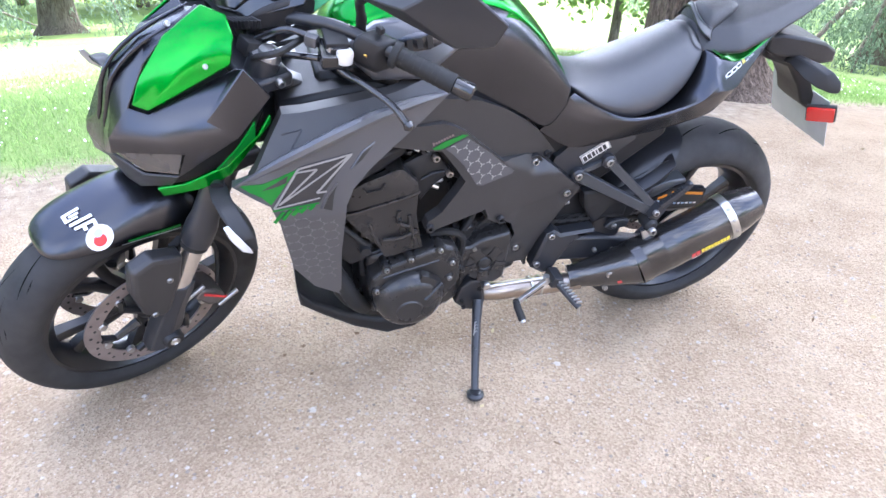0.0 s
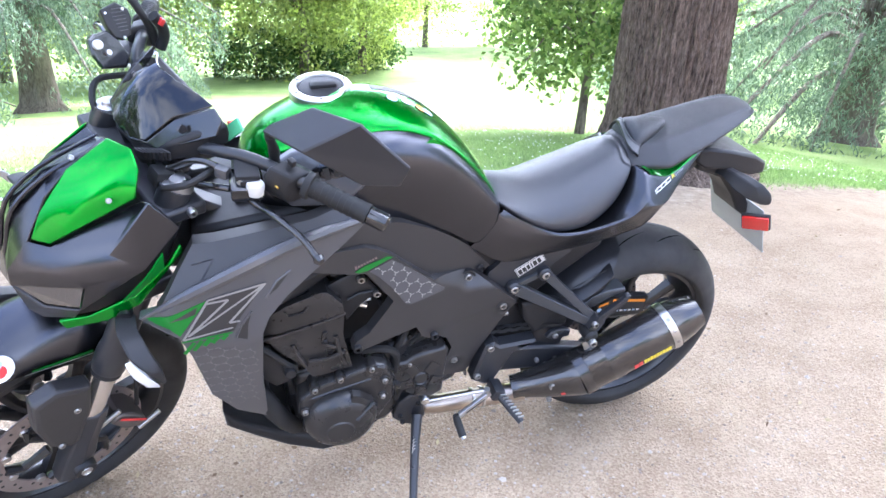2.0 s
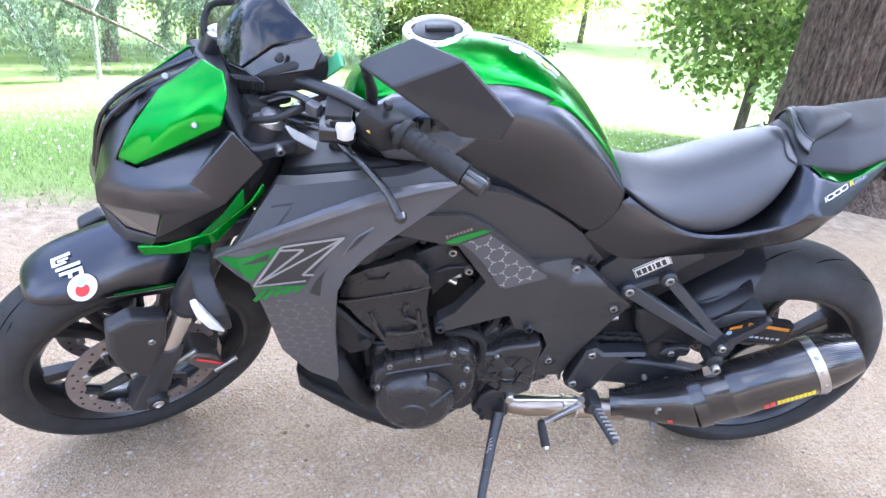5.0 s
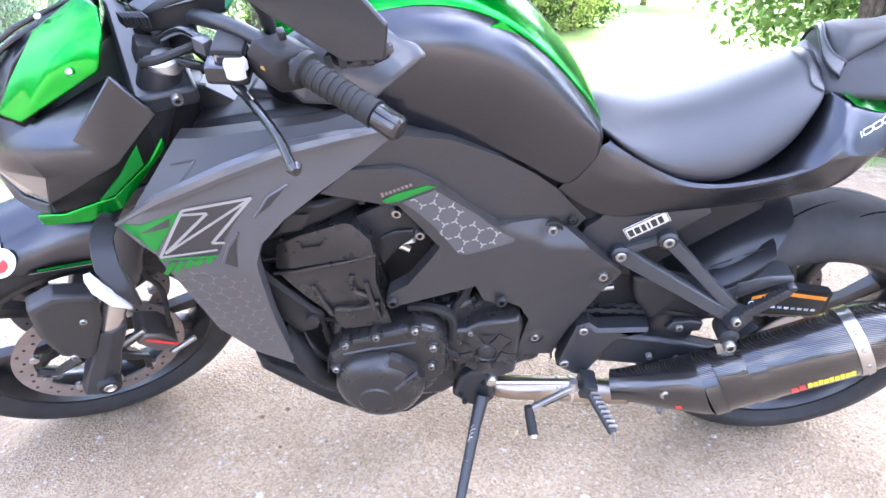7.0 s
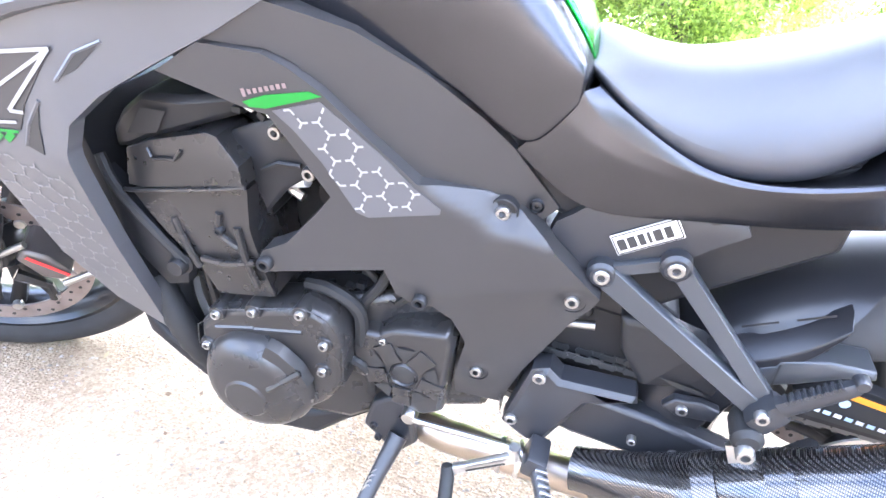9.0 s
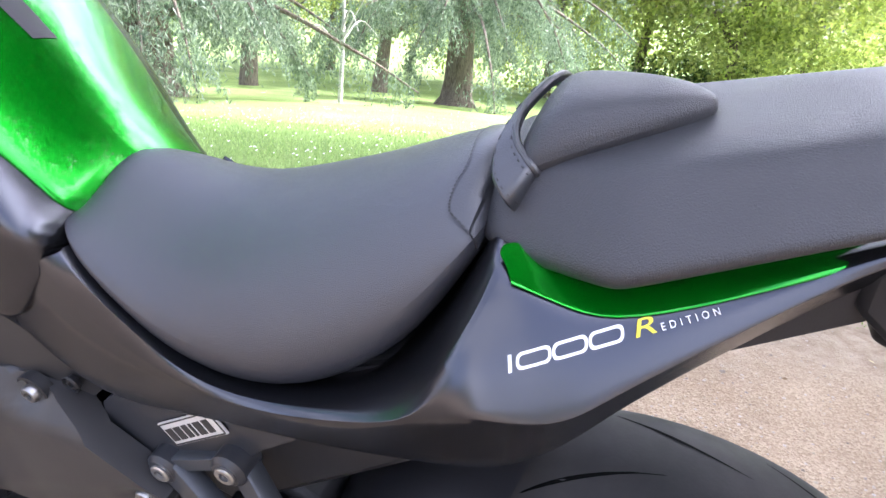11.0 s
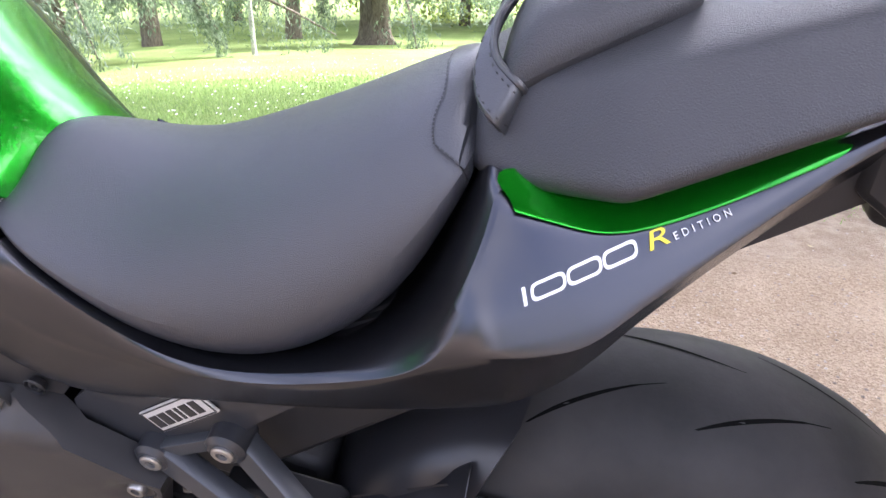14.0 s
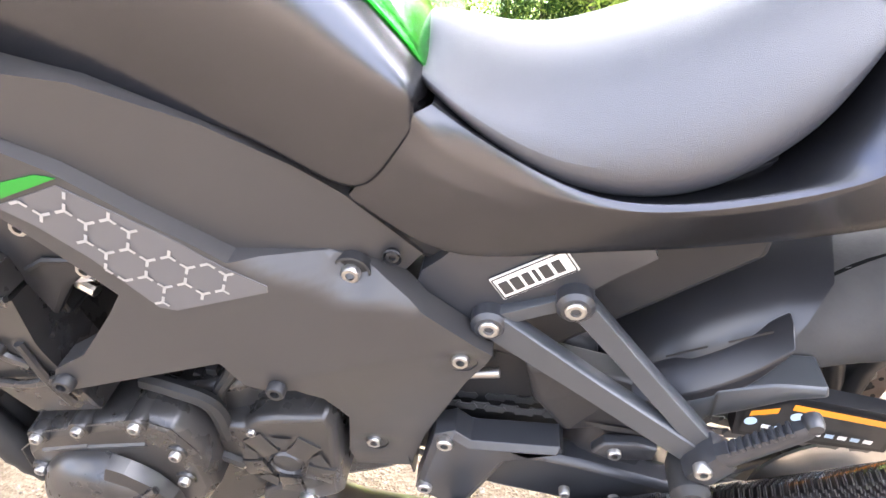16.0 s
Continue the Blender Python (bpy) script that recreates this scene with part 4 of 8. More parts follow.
# pillion pad
PILLION = [  # x, top z, half width on the left, edge z, half width on the right
    (0.548, 0.885, 0.035, 0.872, 0.035), (0.566, 0.898, 0.07, 0.853, 0.07), (0.585, 0.903, 0.084, 0.853, 0.086), (0.643, 0.92, 0.11, 0.863, 0.112), (0.653, 0.923, 0.112, 0.8645, 0.114), (0.664, 0.926, 0.111, 0.869, 0.115),
    (0.72, 0.94, 0.1, 0.892, 0.112), (0.8, 0.96, 0.081, 0.922, 0.104), (0.86, 0.974, 0.062, 0.948, 0.092), (0.892, 0.98, 0.052, 0.966, 0.076), (0.906, 0.98, 0.04, 0.972, 0.06)]


def pillion_shape():
    rings = []
    for x, zt, wl, zb, wr in PILLION:
        half = [[(0, zt), (w * 0.45, zt - 0.001), (w * 0.60, zt - 0.004), (w * 0.66, zt - 0.010), (w * 0.98, zb + 0.30 * (zt - zb)), (w, zb + 0.16 * (zt - zb)), (w * 0.985, zb + 0.003), (w * 0.93, zb), (w * 0.5, zb + 0.004)] for w in (wl, wr)]
        rings.append([(x, -y, z) for y, z in half[0]] + [(x, y, z) for y, z in reversed(half[1][1:])])
    return loft(rings)


pillion = part("pillion_seat", pillion_shape(), PILLIONVINYL, bike, "black vinyl pillion pad with strap", subsurf=2)

# tail cowl: side panels that run from under the tank back to the tail lamp
TAIL_TOP = [(0.250, 0.115, 0.796), (0.279, 0.125, 0.781), (0.341, 0.138, 0.751), (0.392, 0.147, 0.738), (0.454, 0.152, 0.748), (0.516, 0.156, 0.770), (0.553, 0.155, 0.786), (0.573, 0.150, 0.825), (0.582, 0.131, 0.844), (0.586, 0.114, 0.858), (0.586, 0.096, 0.867), (0.617, 0.091, 0.858), (0.651, 0.088, 0.851), (0.706, 0.070, 0.863), (0.782, 0.039, 0.880), (0.860, 0.030, 0.930)]
TAIL_GREEN = [(0.235, 0.122, 0.790), (0.268, 0.130, 0.758), (0.333, 0.142, 0.740), (0.394, 0.151, 0.733), (0.458, 0.158, 0.745), (0.520, 0.163, 0.769), (0.562, 0.166, 0.790), (0.576, 0.152, 0.822), (0.586, 0.134, 0.839), (0.591, 0.120, 0.853), (0.598, 0.111, 0.861), (0.624, 0.110, 0.854), (0.652, 0.108, 0.846), (0.707, 0.083, 0.857), (0.781, 0.044, 0.877), (0.860, 0.033, 0.925)]
TAIL_FOLD = [(0.219, 0.125, 0.766), (0.257, 0.135, 0.738), (0.325, 0.142, 0.727), (0.393, 0.148, 0.726), (0.461, 0.156, 0.739), (0.524, 0.164, 0.765), (0.560, 0.163, 0.787), (0.589, 0.164, 0.804), (0.607, 0.160, 0.802), (0.625, 0.155, 0.802), (0.638, 0.150, 0.803), (0.650, 0.143, 0.808), (0.666, 0.130, 0.817), (0.722, 0.089, 0.846), (0.792, 0.040, 0.879), (0.865, 0.028, 0.918)]
TAIL_FOOT = [(0.179, 0.125, 0.714), (0.216, 0.130, 0.689), (0.270, 0.130, 0.655), (0.363, 0.130, 0.676), (0.454, 0.135, 0.691), (0.532, 0.140, 0.713), (0.583, 0.140, 0.727), (0.605, 0.137, 0.733), (0.622, 0.131, 0.741), (0.636, 0.125, 0.749), (0.648, 0.119, 0.760), (0.658, 0.113, 0.769), (0.676, 0.099, 0.783), (0.732, 0.065, 0.822), (0.798, 0.035, 0.870), (0.865, 0.020, 0.912)]
TAIL_FACE = [[(0.581, 0.157, 0.817), (0.594, 0.145, 0.827), (0.604, 0.134, 0.836), (0.613, 0.127, 0.842), (0.634, 0.123, 0.839), (0.657, 0.117, 0.837), (0.712, 0.086, 0.854), (0.785, 0.043, 0.878)],
             [(0.585, 0.161, 0.810), (0.601, 0.153, 0.814), (0.615, 0.145, 0.819), (0.626, 0.140, 0.822), (0.643, 0.134, 0.823), (0.662, 0.125, 0.827), (0.717, 0.088, 0.850), (0.789, 0.041, 0.879)]]


def crease_rows(bm, grid, rows):
    """Keeps chosen rows of a grid sharp under subdivision."""
    lay = bm.edges.layers.float.new("crease_edge")
    for r, weight in rows.items():
        for a, b in zip(grid[r], grid[r][1:]):
            e = bm.edges.get((a, b))
            if e:
                e[lay] = weight
    for r in (0, len(grid[0]) - 1):
        for a, b in zip(grid, grid[1:]):
            e = bm.edges.get((a[r], b[r]))
            if e:
                e[lay] = 1.0


def row_patch(rows, sharp, side=-1):
    """A skin between rows of equal length; half widths are laid to the chosen side."""
    bm = bmesh.new()
    grid = [[bm.verts.new((x, side * y, z)) for x, y, z in row] for row in rows]
    for a, b in zip(grid, grid[1:]):
        for i in range(len(a) - 1):
            bm.faces.new((a[i], a[i + 1], b[i + 1], b[i]))
    bmesh.ops.recalc_face_normals(bm, faces=bm.faces)
    crease_rows(bm, grid, sharp)
    return bm


def tail_shape(side):
    low = (0.10, 0.09, 0.07, 0.045, 0.02) + (0.0,) * 11  # the right side sits lower at its front
    drop = [d if side > 0 else 0.0 for d in low]
    top = [(x, y - d * 0.3, z - d) for (x, y, z), d in zip(TAIL_TOP, drop)]
    lip = [(0.250, 0.107, 0.798), (0.279, 0.116, 0.774), (0.341, 0.129, 0.744), (0.392, 0.138, 0.731), (0.454, 0.138, 0.738), (0.508, 0.124, 0.755), (0.540, 0.112, 0.790), (0.556, 0.100, 0.822), (0.566, 0.085, 0.845), (0.572, 0.074, 0.862), (0.576, 0.068, 0.872)] + [(x, y - 0.020, z - 0.004) for x, y, z in TAIL_TOP[11:]]
    lip = [(x, y - d * 0.3, z - d) for (x, y, z), d in zip(lip, drop)]
    green = [(x, y - d * 0.3, z - d) for (x, y, z), d in zip(TAIL_GREEN, drop)]
    under = [(x - 0.004, y * 0.55, z + 0.004) for x, y, z in TAIL_FOOT]
    mid = [tuple(0.5 * (p + q) for p, q in zip(a, b)) for a, b in zip(TAIL_FOLD, TAIL_FOOT)]
    deep = [(x, y * 0.35, z - 0.010) for x, y, z in lip]
    face = []
    for k, row in enumerate(TAIL_FACE):
        f = (k + 1) / 3
        ends = [tuple(p + (q - p) * f for p, q in zip(a, b)) for a, b in zip(green, TAIL_FOLD)]
        face.append(ends[:7] + row + ends[-1:])
    return row_patch([deep, lip, top, green] + face + [TAIL_FOLD, mid, TAIL_FOOT, under], {2: 0.4, 3: 0.35, 6: 0.6, 8: 0.95}, side)


tail = part("tail_cowl", join(tail_shape(-1), tail_shape(1)), MATTE, bike, "matte graphite tail cowl", subsurf=2)
part("under_tray", loft([[(x, -w_, z), (x, w_, z), (x, w_, z - 0.05), (x, -w_, z - 0.05)] for x, w_, z in ((0.230, 0.070, 0.765), (0.28, 0.085, 0.752), (0.40, 0.118, 0.722), (0.54, 0.10, 0.77), (0.66, 0.08, 0.83), (0.80, 0.035, 0.885))]), PLASTIC, tail)


from mathutils.bvhtree import BVHTree


def text_mesh(body, size, m, spacing=1.0, shear=0.0, stretch=1.0):
    cu = bpy.data.curves.new("print", "FONT")
    cu.body, cu.size, cu.space_character, cu.shear, cu.resolution_u = body, size, spacing, shear, 3
    ob = bpy.data.objects.new("print", cu)
    scene.collection.objects.link(ob)
    me = bpy.data.meshes.new_from_object(ob.evaluated_get(bpy.context.evaluated_depsgraph_get()))
    bpy.data.objects.remove(ob)
    bm = bmesh.new()
    bm.from_mesh(me)
    bpy.data.meshes.remove(me)
    bmesh.ops.transform(bm, matrix=m @ Matrix.Diagonal((stretch, 1, 1, 1)), verts=bm.verts)
    return bm


def lay_on(bm, ob, along, lift=0.0008):
    """Drops a flat print onto the smoothed surface of a part."""
    ev = ob.evaluated_get(bpy.context.evaluated_depsgraph_get())
    me = ev.to_mesh()
    tree = BVHTree.FromPolygons([v.co.copy() for v in me.vertices], [tuple(p.vertices) for p in me.polygons])
    ev.to_mesh_clear()
    for v in bm.verts:
        hit, n, _, _ = tree.ray_cast(v.co - along * 0.09, along)
        if hit is not None:
            v.co = hit - along * lift
    return bm


bpy.context.view_layer.update()


# strap and raised centre of the pillion pad
PAD = [  # x, half width, rim z, height
    (0.578, 0.050, 0.893, 0.012), (0.586, 0.058, 0.898, 0.028), (0.597, 0.057, 0.904, 0.036), (0.618, 0.048, 0.913, 0.030), (0.642, 0.038, 0.922, 0.023), (0.664, 0.026, 0.930, 0.015), (0.680, 0.013, 0.933, 0.009), (0.687, 0.005, 0.933, 0.005)]
part("centre_pad", loft([[(x, -w_ * 0.90, z - 0.016), (x, -w_ * 1.04, z + 0.002), (x, -w_ * 0.86, z + 0.55 * h_), (x, -w_ * 0.66, z + 0.86 * h_), (x, 0, z + h_), (x, w_ * 0.66, z + 0.86 * h_), (x, w_ * 0.86, z + 0.55 * h_), (x, w_ * 1.04, z + 0.002), (x, w_ * 0.90, z - 0.016), (x, 0, z - 0.02)] for x, w_, z, h_ in PAD]), PILLIONVINYL, pillion, "raised centre of the pillion pad", subsurf=2)
bpy.context.view_layer.update()


STRAP_L = [(0.592, -0.062, 0.872), (0.583, -0.074, 0.886), (0.574, -0.068, 0.892), (0.569, -0.058, 0.896), (0.566, -0.038, 0.905), (0.570, -0.012, 0.916), (0.579, 0.026, 0.925), (0.584, 0.052, 0.915), (0.588, 0.072, 0.890)]
STRAP_R = [(0.600, -0.046, 0.886), (0.594, -0.056, 0.900), (0.587, -0.050, 0.904), (0.580, -0.042, 0.908), (0.576, -0.030, 0.914), (0.577, -0.008, 0.921), (0.588, 0.028, 0.929), (0.594, 0.054, 0.918), (0.598, 0.072, 0.890)]
SL, SR = bend(STRAP_L, 4), bend(STRAP_R, 4)
rings = []
for l_, r_ in zip(SL, SR):
    n_ = Vector((-0.25, -0.45, 0.85)) * 0.0035
    w_ = (r_ - l_).normalized() * 0.0015
    rings.append([l_ + n_ * 0.6, l_ + w_ + n_, r_ - w_ + n_, r_ + n_ * 0.6, r_ - n_, l_ - n_])
strap = part("seat_strap", loft(rings), FLAPVINYL, pillion, "black grab strap with stitched edge")
part("strap_hem", tube([r_ + Vector((-0.25, -0.45, 0.85)) * 0.0028 for r_ in SR], 0.0024, 8), FLAPVINYL, strap)
for k in range(2, 30, 2):
    for f in (0.12, 0.80):
        a_ = SL[k].lerp(SR[k], f) + Vector((-0.25, -0.45, 0.85)) * 0.0036
        b_ = SL[k + 1].lerp(SR[k + 1], f) + Vector((-0.25, -0.45, 0.85)) * 0.0036
        part("stitch", tube([a_, a_.lerp(b_, 0.6)], 0.0005, 5), INK, strap)
# darker flap at the back of the rider seat, stitched along its front and lower edge
FLAP_L = bend([(0.549, -0.0715, 0.866), (0.547, -0.064, 0.871), (0.547, -0.054, 0.877), (0.549, -0.044, 0.884), (0.548, -0.030, 0.891), (0.545, -0.012, 0.896), (0.545, 0.020, 0.896)], 4)
FLAP_R = bend([(0.568, -0.078, 0.853), (0.570, -0.068, 0.862), (0.571, -0.058, 0.871), (0.572, -0.048, 0.880), (0.573, -0.034, 0.891), (0.573, -0.012, 0.898), (0.573, 0.020, 0.898)], 4)
DOWNIN = Vector((0.1, 0.45, -0.85)).normalized()
flap = part("seat_flap", lay_on(loft([[a_.lerp(b_, k / 5) for k in range(6)] for a_, b_ in zip(FLAP_L, FLAP_R)], False, False), seat, DOWNIN, 0.0022), FLAPVINYL, seat, "smooth black flap stitched to the back of the seat")
seam_pts = [FLAP_R[0].lerp(FLAP_L[0], k / 6) for k in range(6)] + FLAP_L
for a_, b_ in zip(seam_pts, seam_pts[1:]):
    part("stitch", lay_on(tube([a_, a_.lerp(b_, 0.62)], 0.0006, 5), seat, DOWNIN, 0.0030), INK, flap)

# green flash and model print on the tail
for s in (-1, 1):
    up_, low_ = [(x, y + 0.0030, z + 0.001) for x, y, z in TAIL_TOP[10:15]], [(x, y + 0.0030, z - 0.0006) for x, y, z in TAIL_GREEN[10:15]]
    hollow = [(0.592, 0.104, 0.865), (0.62, 0.1, 0.856), (0.652, 0.0988, 0.85), (0.706, 0.08, 0.862), (0.781, 0.0465, 0.8805)]
    tuck = [(x, y - 0.014, z + 0.003) for x, y, z in up_]
    part("green_flash", row_patch([tuck, up_, hollow, [(x, y + 0.0005, z + 0.0008) for x, y, z in low_], low_], {1: 0.3, 4: 1.0}, s), GREEN, tail, "glossy green flash under the pillion pad", subsurf=2)
ORIGIN = Vector((0.605, -0.139, 0.821))
U_ = (Vector((0.710, -0.091, 0.854)) - ORIGIN)
LONG = U_.length
U_.normalize()
V_ = Vector((0.02, 0.33, 0.62))
V_ = (V_ - U_ * V_.dot(U_)).normalized()
PRINT = Matrix((U_, V_, U_.cross(V_))).transposed().to_4x4()
PRINT.translation = ORIGIN
FACE = -U_.cross(V_)


def outline_digit(u0, u1, h, wide):
    """A nought drawn as a long rounded outline, leaning a little forward."""
    r = h / 2
    loop = []
    for k in range(28):
        a = 2 * math.pi * k / 28
        c, s_ = math.cos(a), math.sin(a)
        x = (u1 - r if c > 0 else u0 + r) + r * math.copysign(abs(c) ** 0.75, c)
        loop.append((x, r + r * math.copysign(abs(s_) ** 0.75, s_)))
    mx, my = (u0 + u1) / 2, r
    bm = bmesh.new()
    pairs = []
    for x, y in loop:
        kx, ky = 1 - wide * 2 / (u1 - u0), 1 - wide * 2 / h
        pairs.append([bm.verts.new((q + 0.25 * w_, w_, 0)) for q, w_ in ((x, y), (mx + (x - mx) * kx, my + (y - my) * ky))])
    for a, b in zip(pairs, pairs[1:] + pairs[:1]):
        bm.faces.new((a[0], b[0], b[1], a[1]))
    bmesh.ops.transform(bm, matrix=PRINT, verts=bm.verts)
    return bm


CAPH = 0.076 * LONG
for u0, u1 in ((0.040, 0.203), (0.207, 0.372), (0.376, 0.540)):
    part("model_print", lay_on(outline_digit(u0 * LONG, u1 * LONG, CAPH, 0.0016), tail, FACE), WHITEP, tail, "white outlined model number")
one = bmesh.new()
one.faces.new([one.verts.new((x * LONG, y, 0)) for x, y in ((0.004, 0), (0.020, 0), (0.038, CAPH), (0.022, CAPH))])
part("model_print", lay_on(moved(one, PRINT), tail, FACE), WHITEP, tail)
for body, size, at, mat, sp, st in (("R", CAPH * 1.42, 0.578, YELLOW, 1.0, 1.75), ("EDITION", 0.0056, 0.712, WHITEP, 1.75, 0.95)):
    part("model_print", lay_on(text_mesh(body, size, PRINT @ Matrix.Translation((at * LONG, 0, 0)), sp, 0.25 if body == "R" else 0.0, st), tail, FACE), mat, tail)

# rear mudguard, plate and lamps
part("plate_carrier", loft([[(x, -w_, z0), (x, w_, z0), (x + dx, w_ * 0.9, z1), (x + dx, -w_ * 0.9, z1)] for x, w_, z0, z1, dx in ((0.79, 0.040, 0.880, 0.815, 0.01), (0.86, 0.046, 0.858, 0.790, 0.02), (0.915, 0.050, 0.820, 0.735, 0.02), (0.955, 0.055, 0.760, 0.690, 0.01), (0.985, 0.060, 0.715, 0.665, 0.02))]), PLASTIC, bike, "black plastic rear mudguard and plate carrier", bevel=0.006)
lamp = part("tail_lamp", loft([[(x, -w_, zb), (x, -w_ * 0.92, zt), (x, w_ * 0.92, zt), (x, w_, zb)] for x, w_, zb, zt in ((0.780, 0.046, 0.842, 0.872), (0.803, 0.058, 0.828, 0.882), (0.870, 0.064, 0.824, 0.874), (0.945, 0.066, 0.806, 0.858), (0.990, 0.060, 0.806, 0.836), (1.000, 0.046, 0.812, 0.826))]), PLASTIC, bike, "black tail lamp housing", bevel=0.008)
part("tail_lens", loft([[(x, -w_, z0), (x, w_, z0), (x, w_, z1), (x, -w_, z1)] for x, w_, z0, z1 in ((0.955, 0.050, 0.800, 0.812), (0.998, 0.042, 0.804, 0.816))]), LENS, lamp, "smoked tail lens", bevel=0.003)
for s in (-1, 1):
    part("rear_indicator", loft([[(x + dx * k, s * y, z + dz * k) for dx, dz in ((-0.016, -0.012), (-0.006, 0.014), (0.012, 0.018), (0.020, 0.002), (0.012, -0.016))] for x, y, z, k in ((0.862, 0.040, 0.815, 0.7), (0.868, 0.062, 0.818, 0.8), (0.884, 0.110, 0.808, 1.25), (0.908, 0.135, 0.796, 1.25), (0.930, 0.150, 0.784, 0.9), (0.938, 0.156, 0.778, 0.4))]), PLASTIC, bike, "black stalk rear indicator", bevel=0.003)
number_plate = part("number_plate", moved(box((0.003, 0.22, 0.150), (0, 0, 0), None, 0.0012), Matrix.Translation((1.018, 0, 0.655)) @ Matrix.Rotation(radians(-24), 4, "Y")), PLATEMAT, bike, "plain grey back of the number plate")
for y in (-0.055, 0.055):
    part("plate_crease", moved(box((0.0012, 0.070, 0.004), (-0.0018, y, 0.010), None), Matrix.Translation((1.018, 0, 0.655)) @ Matrix.Rotation(radians(-24), 4, "Y")), PLATEMAT, number_plate)
reflector = part("reflector", moved(box((0.012, 0.064, 0.042), (0, 0, 0), None, 0.004), Matrix.Translation((0.975, -0.112, 0.690)) @ Matrix.Rotation(radians(-24), 4, "Y") @ Matrix.Rotation(radians(42), 4, "Z")), REFLECT, bike, "red rear reflector in a black frame")
part("reflector_back", moved(box((0.012, 0.070, 0.048), (0.006, 0, 0), None, 0.004), Matrix.Translation((0.975, -0.112, 0.690)) @ Matrix.Rotation(radians(-24), 4, "Y") @ Matrix.Rotation(radians(42), 4, "Z")), PLASTIC, reflector)

# frame covers
def surface_panel(outline, surf, thick, step=0.02):
    """A side-view outline filled with a grid that follows a curved surface, with a rolled edge."""
    bm = bmesh.new()
    f = bm.faces.new([bm.verts.new((x, 0, z)) for x, z in outline])
    for axis in (0, 2):
        lo, hi = min(v.co[axis] for v in bm.verts), max(v.co[axis] for v in bm.verts)
        k = lo + step
        while k < hi:
            co, no = Vector((0, 0, 0)), Vector((0, 0, 0))
            co[axis], no[axis] = k, 1
            bmesh.ops.bisect_plane(bm, geom=bm.verts[:] + bm.edges[:] + bm.faces[:], plane_co=co, plane_no=no)
            k += step
    rim = {v for v in bm.verts if v.is_boundary}
    for v in bm.verts:
        v.co.y = surf(v.co.x, v.co.z)
    edge = [e for e in bm.edges if e.is_boundary]
    ext = bmesh.ops.extrude_edge_only(bm, edges=edge)
    for v in (g for g in ext["geom"] if isinstance(g, bmesh.types.BMVert)):
        v.co.y += thick
    bmesh.ops.recalc_face_normals(bm, faces=bm.faces)
    if sum(g.normal.y * g.calc_area() for g in bm.faces) > 0:
        bmesh.ops.reverse_faces(bm, faces=bm.faces)
    return bm


RIDGE = [(0.062, 0.690), (0.108, 0.656), (0.179, 0.624), (0.236, 0.614)]
SCOOPS = [(0.178, 0.641, 0.009), (0.277, 0.545, 0.008), (0.177, 0.375, 0.007)]
CREASE = [(0.047, 0.552), (0.123, 0.523), (0.300, 0.574)]


def along(line, x):
    """Height of a broken line at x; its ends run on level."""
    if x <= line[0][0]:
        return line[0][1]
    for (x0, z0), (x1, z1) in zip(line, line[1:]):
        if x <= x1:
            return z0 + (z1 - z0) * (x - x0) / (x1 - x0)
    return line[-1][1]


def cover_y(x, z):
    """The skin of the frame cover: it spreads towards the front, with a ridge at its top and a shallow crease lower down."""
    y = -0.192 + 0.22 * x if x < 0.15 else -0.159 + 0.07 * (x - 0.15)
    if x > 0.05:
        k = min(1.0, (x - 0.05) / 0.05)
        y += 0.80 * k * max(0.0, z - along(RIDGE, x))
        y += 0.16 * k * max(0.0, along(CREASE, x) - z)
    for bx, bz, deep in SCOOPS:
        near = max(0.0, 1 - math.hypot(x - bx, z - bz) / 0.030)
        y += deep * near * near * (3 - 2 * near)
    return y


COVER = [(-0.177, 0.770), (-0.133, 0.803), (-0.073, 0.799), (-0.048, 0.788), (-0.017, 0.767), (0.024, 0.728), (0.085, 0.673), (0.159, 0.663), (0.200, 0.646), (0.230, 0.625), (0.307, 0.560), (0.300, 0.540), (0.282, 0.511), (0.238, 0.402), (0.222, 0.342), (0.218, 0.319), (0.152, 0.324), (0.148, 0.361), (0.158, 0.438), (0.138, 0.481), (0.114, 0.501), (0.091, 0.501), (0.069, 0.518), (0.054, 0.553), (-0.084, 0.531), (-0.095, 0.543), (-0.088, 0.561), (-0.058, 0.577), (-0.020, 0.626), (-0.007, 0.646), (-0.045, 0.702), (-0.070, 0.736), (-0.096, 0.742)]
frame_cover = part("frame_cover", surface_panel(COVER, cover_y, 0.030, 0.0075), GREYDK, bike, "dark grey frame cover with hexagon print", smooth=50)
UPPER = [(-0.135, 0.804), (-0.073, 0.800), (-0.048, 0.789), (-0.017, 0.766), (0.024, 0.724), (0.086, 0.668), (0.161, 0.659), (0.205, 0.633), (0.221, 0.629), (0.238, 0.647), (0.176, 0.718), (0.141, 0.748), (0.080, 0.790), (0.008, 0.826), (-0.078, 0.847), (-0.135, 0.850)]
upper_cover = part("upper_frame_cover", surface_panel(UPPER, lambda x, z: -0.176 + 0.28 * x, 0.035, 0.03), GREYDK, bike, "dark grey upper frame cover", bevel=0.003)
HEX = [(-0.064, 0.741), (-0.016, 0.756), (0.046, 0.705), (0.083, 0.669), (0.113, 0.646), (0.112, 0.639), (0.035, 0.625), (0.022, 0.630), (-0.015, 0.688), (-0.044, 0.723)]
part("print_field", surface_panel(HEX, lambda x, z: cover_y(x, z) - 0.0012, 0.001), GREYP, frame_cover, "grey print field")
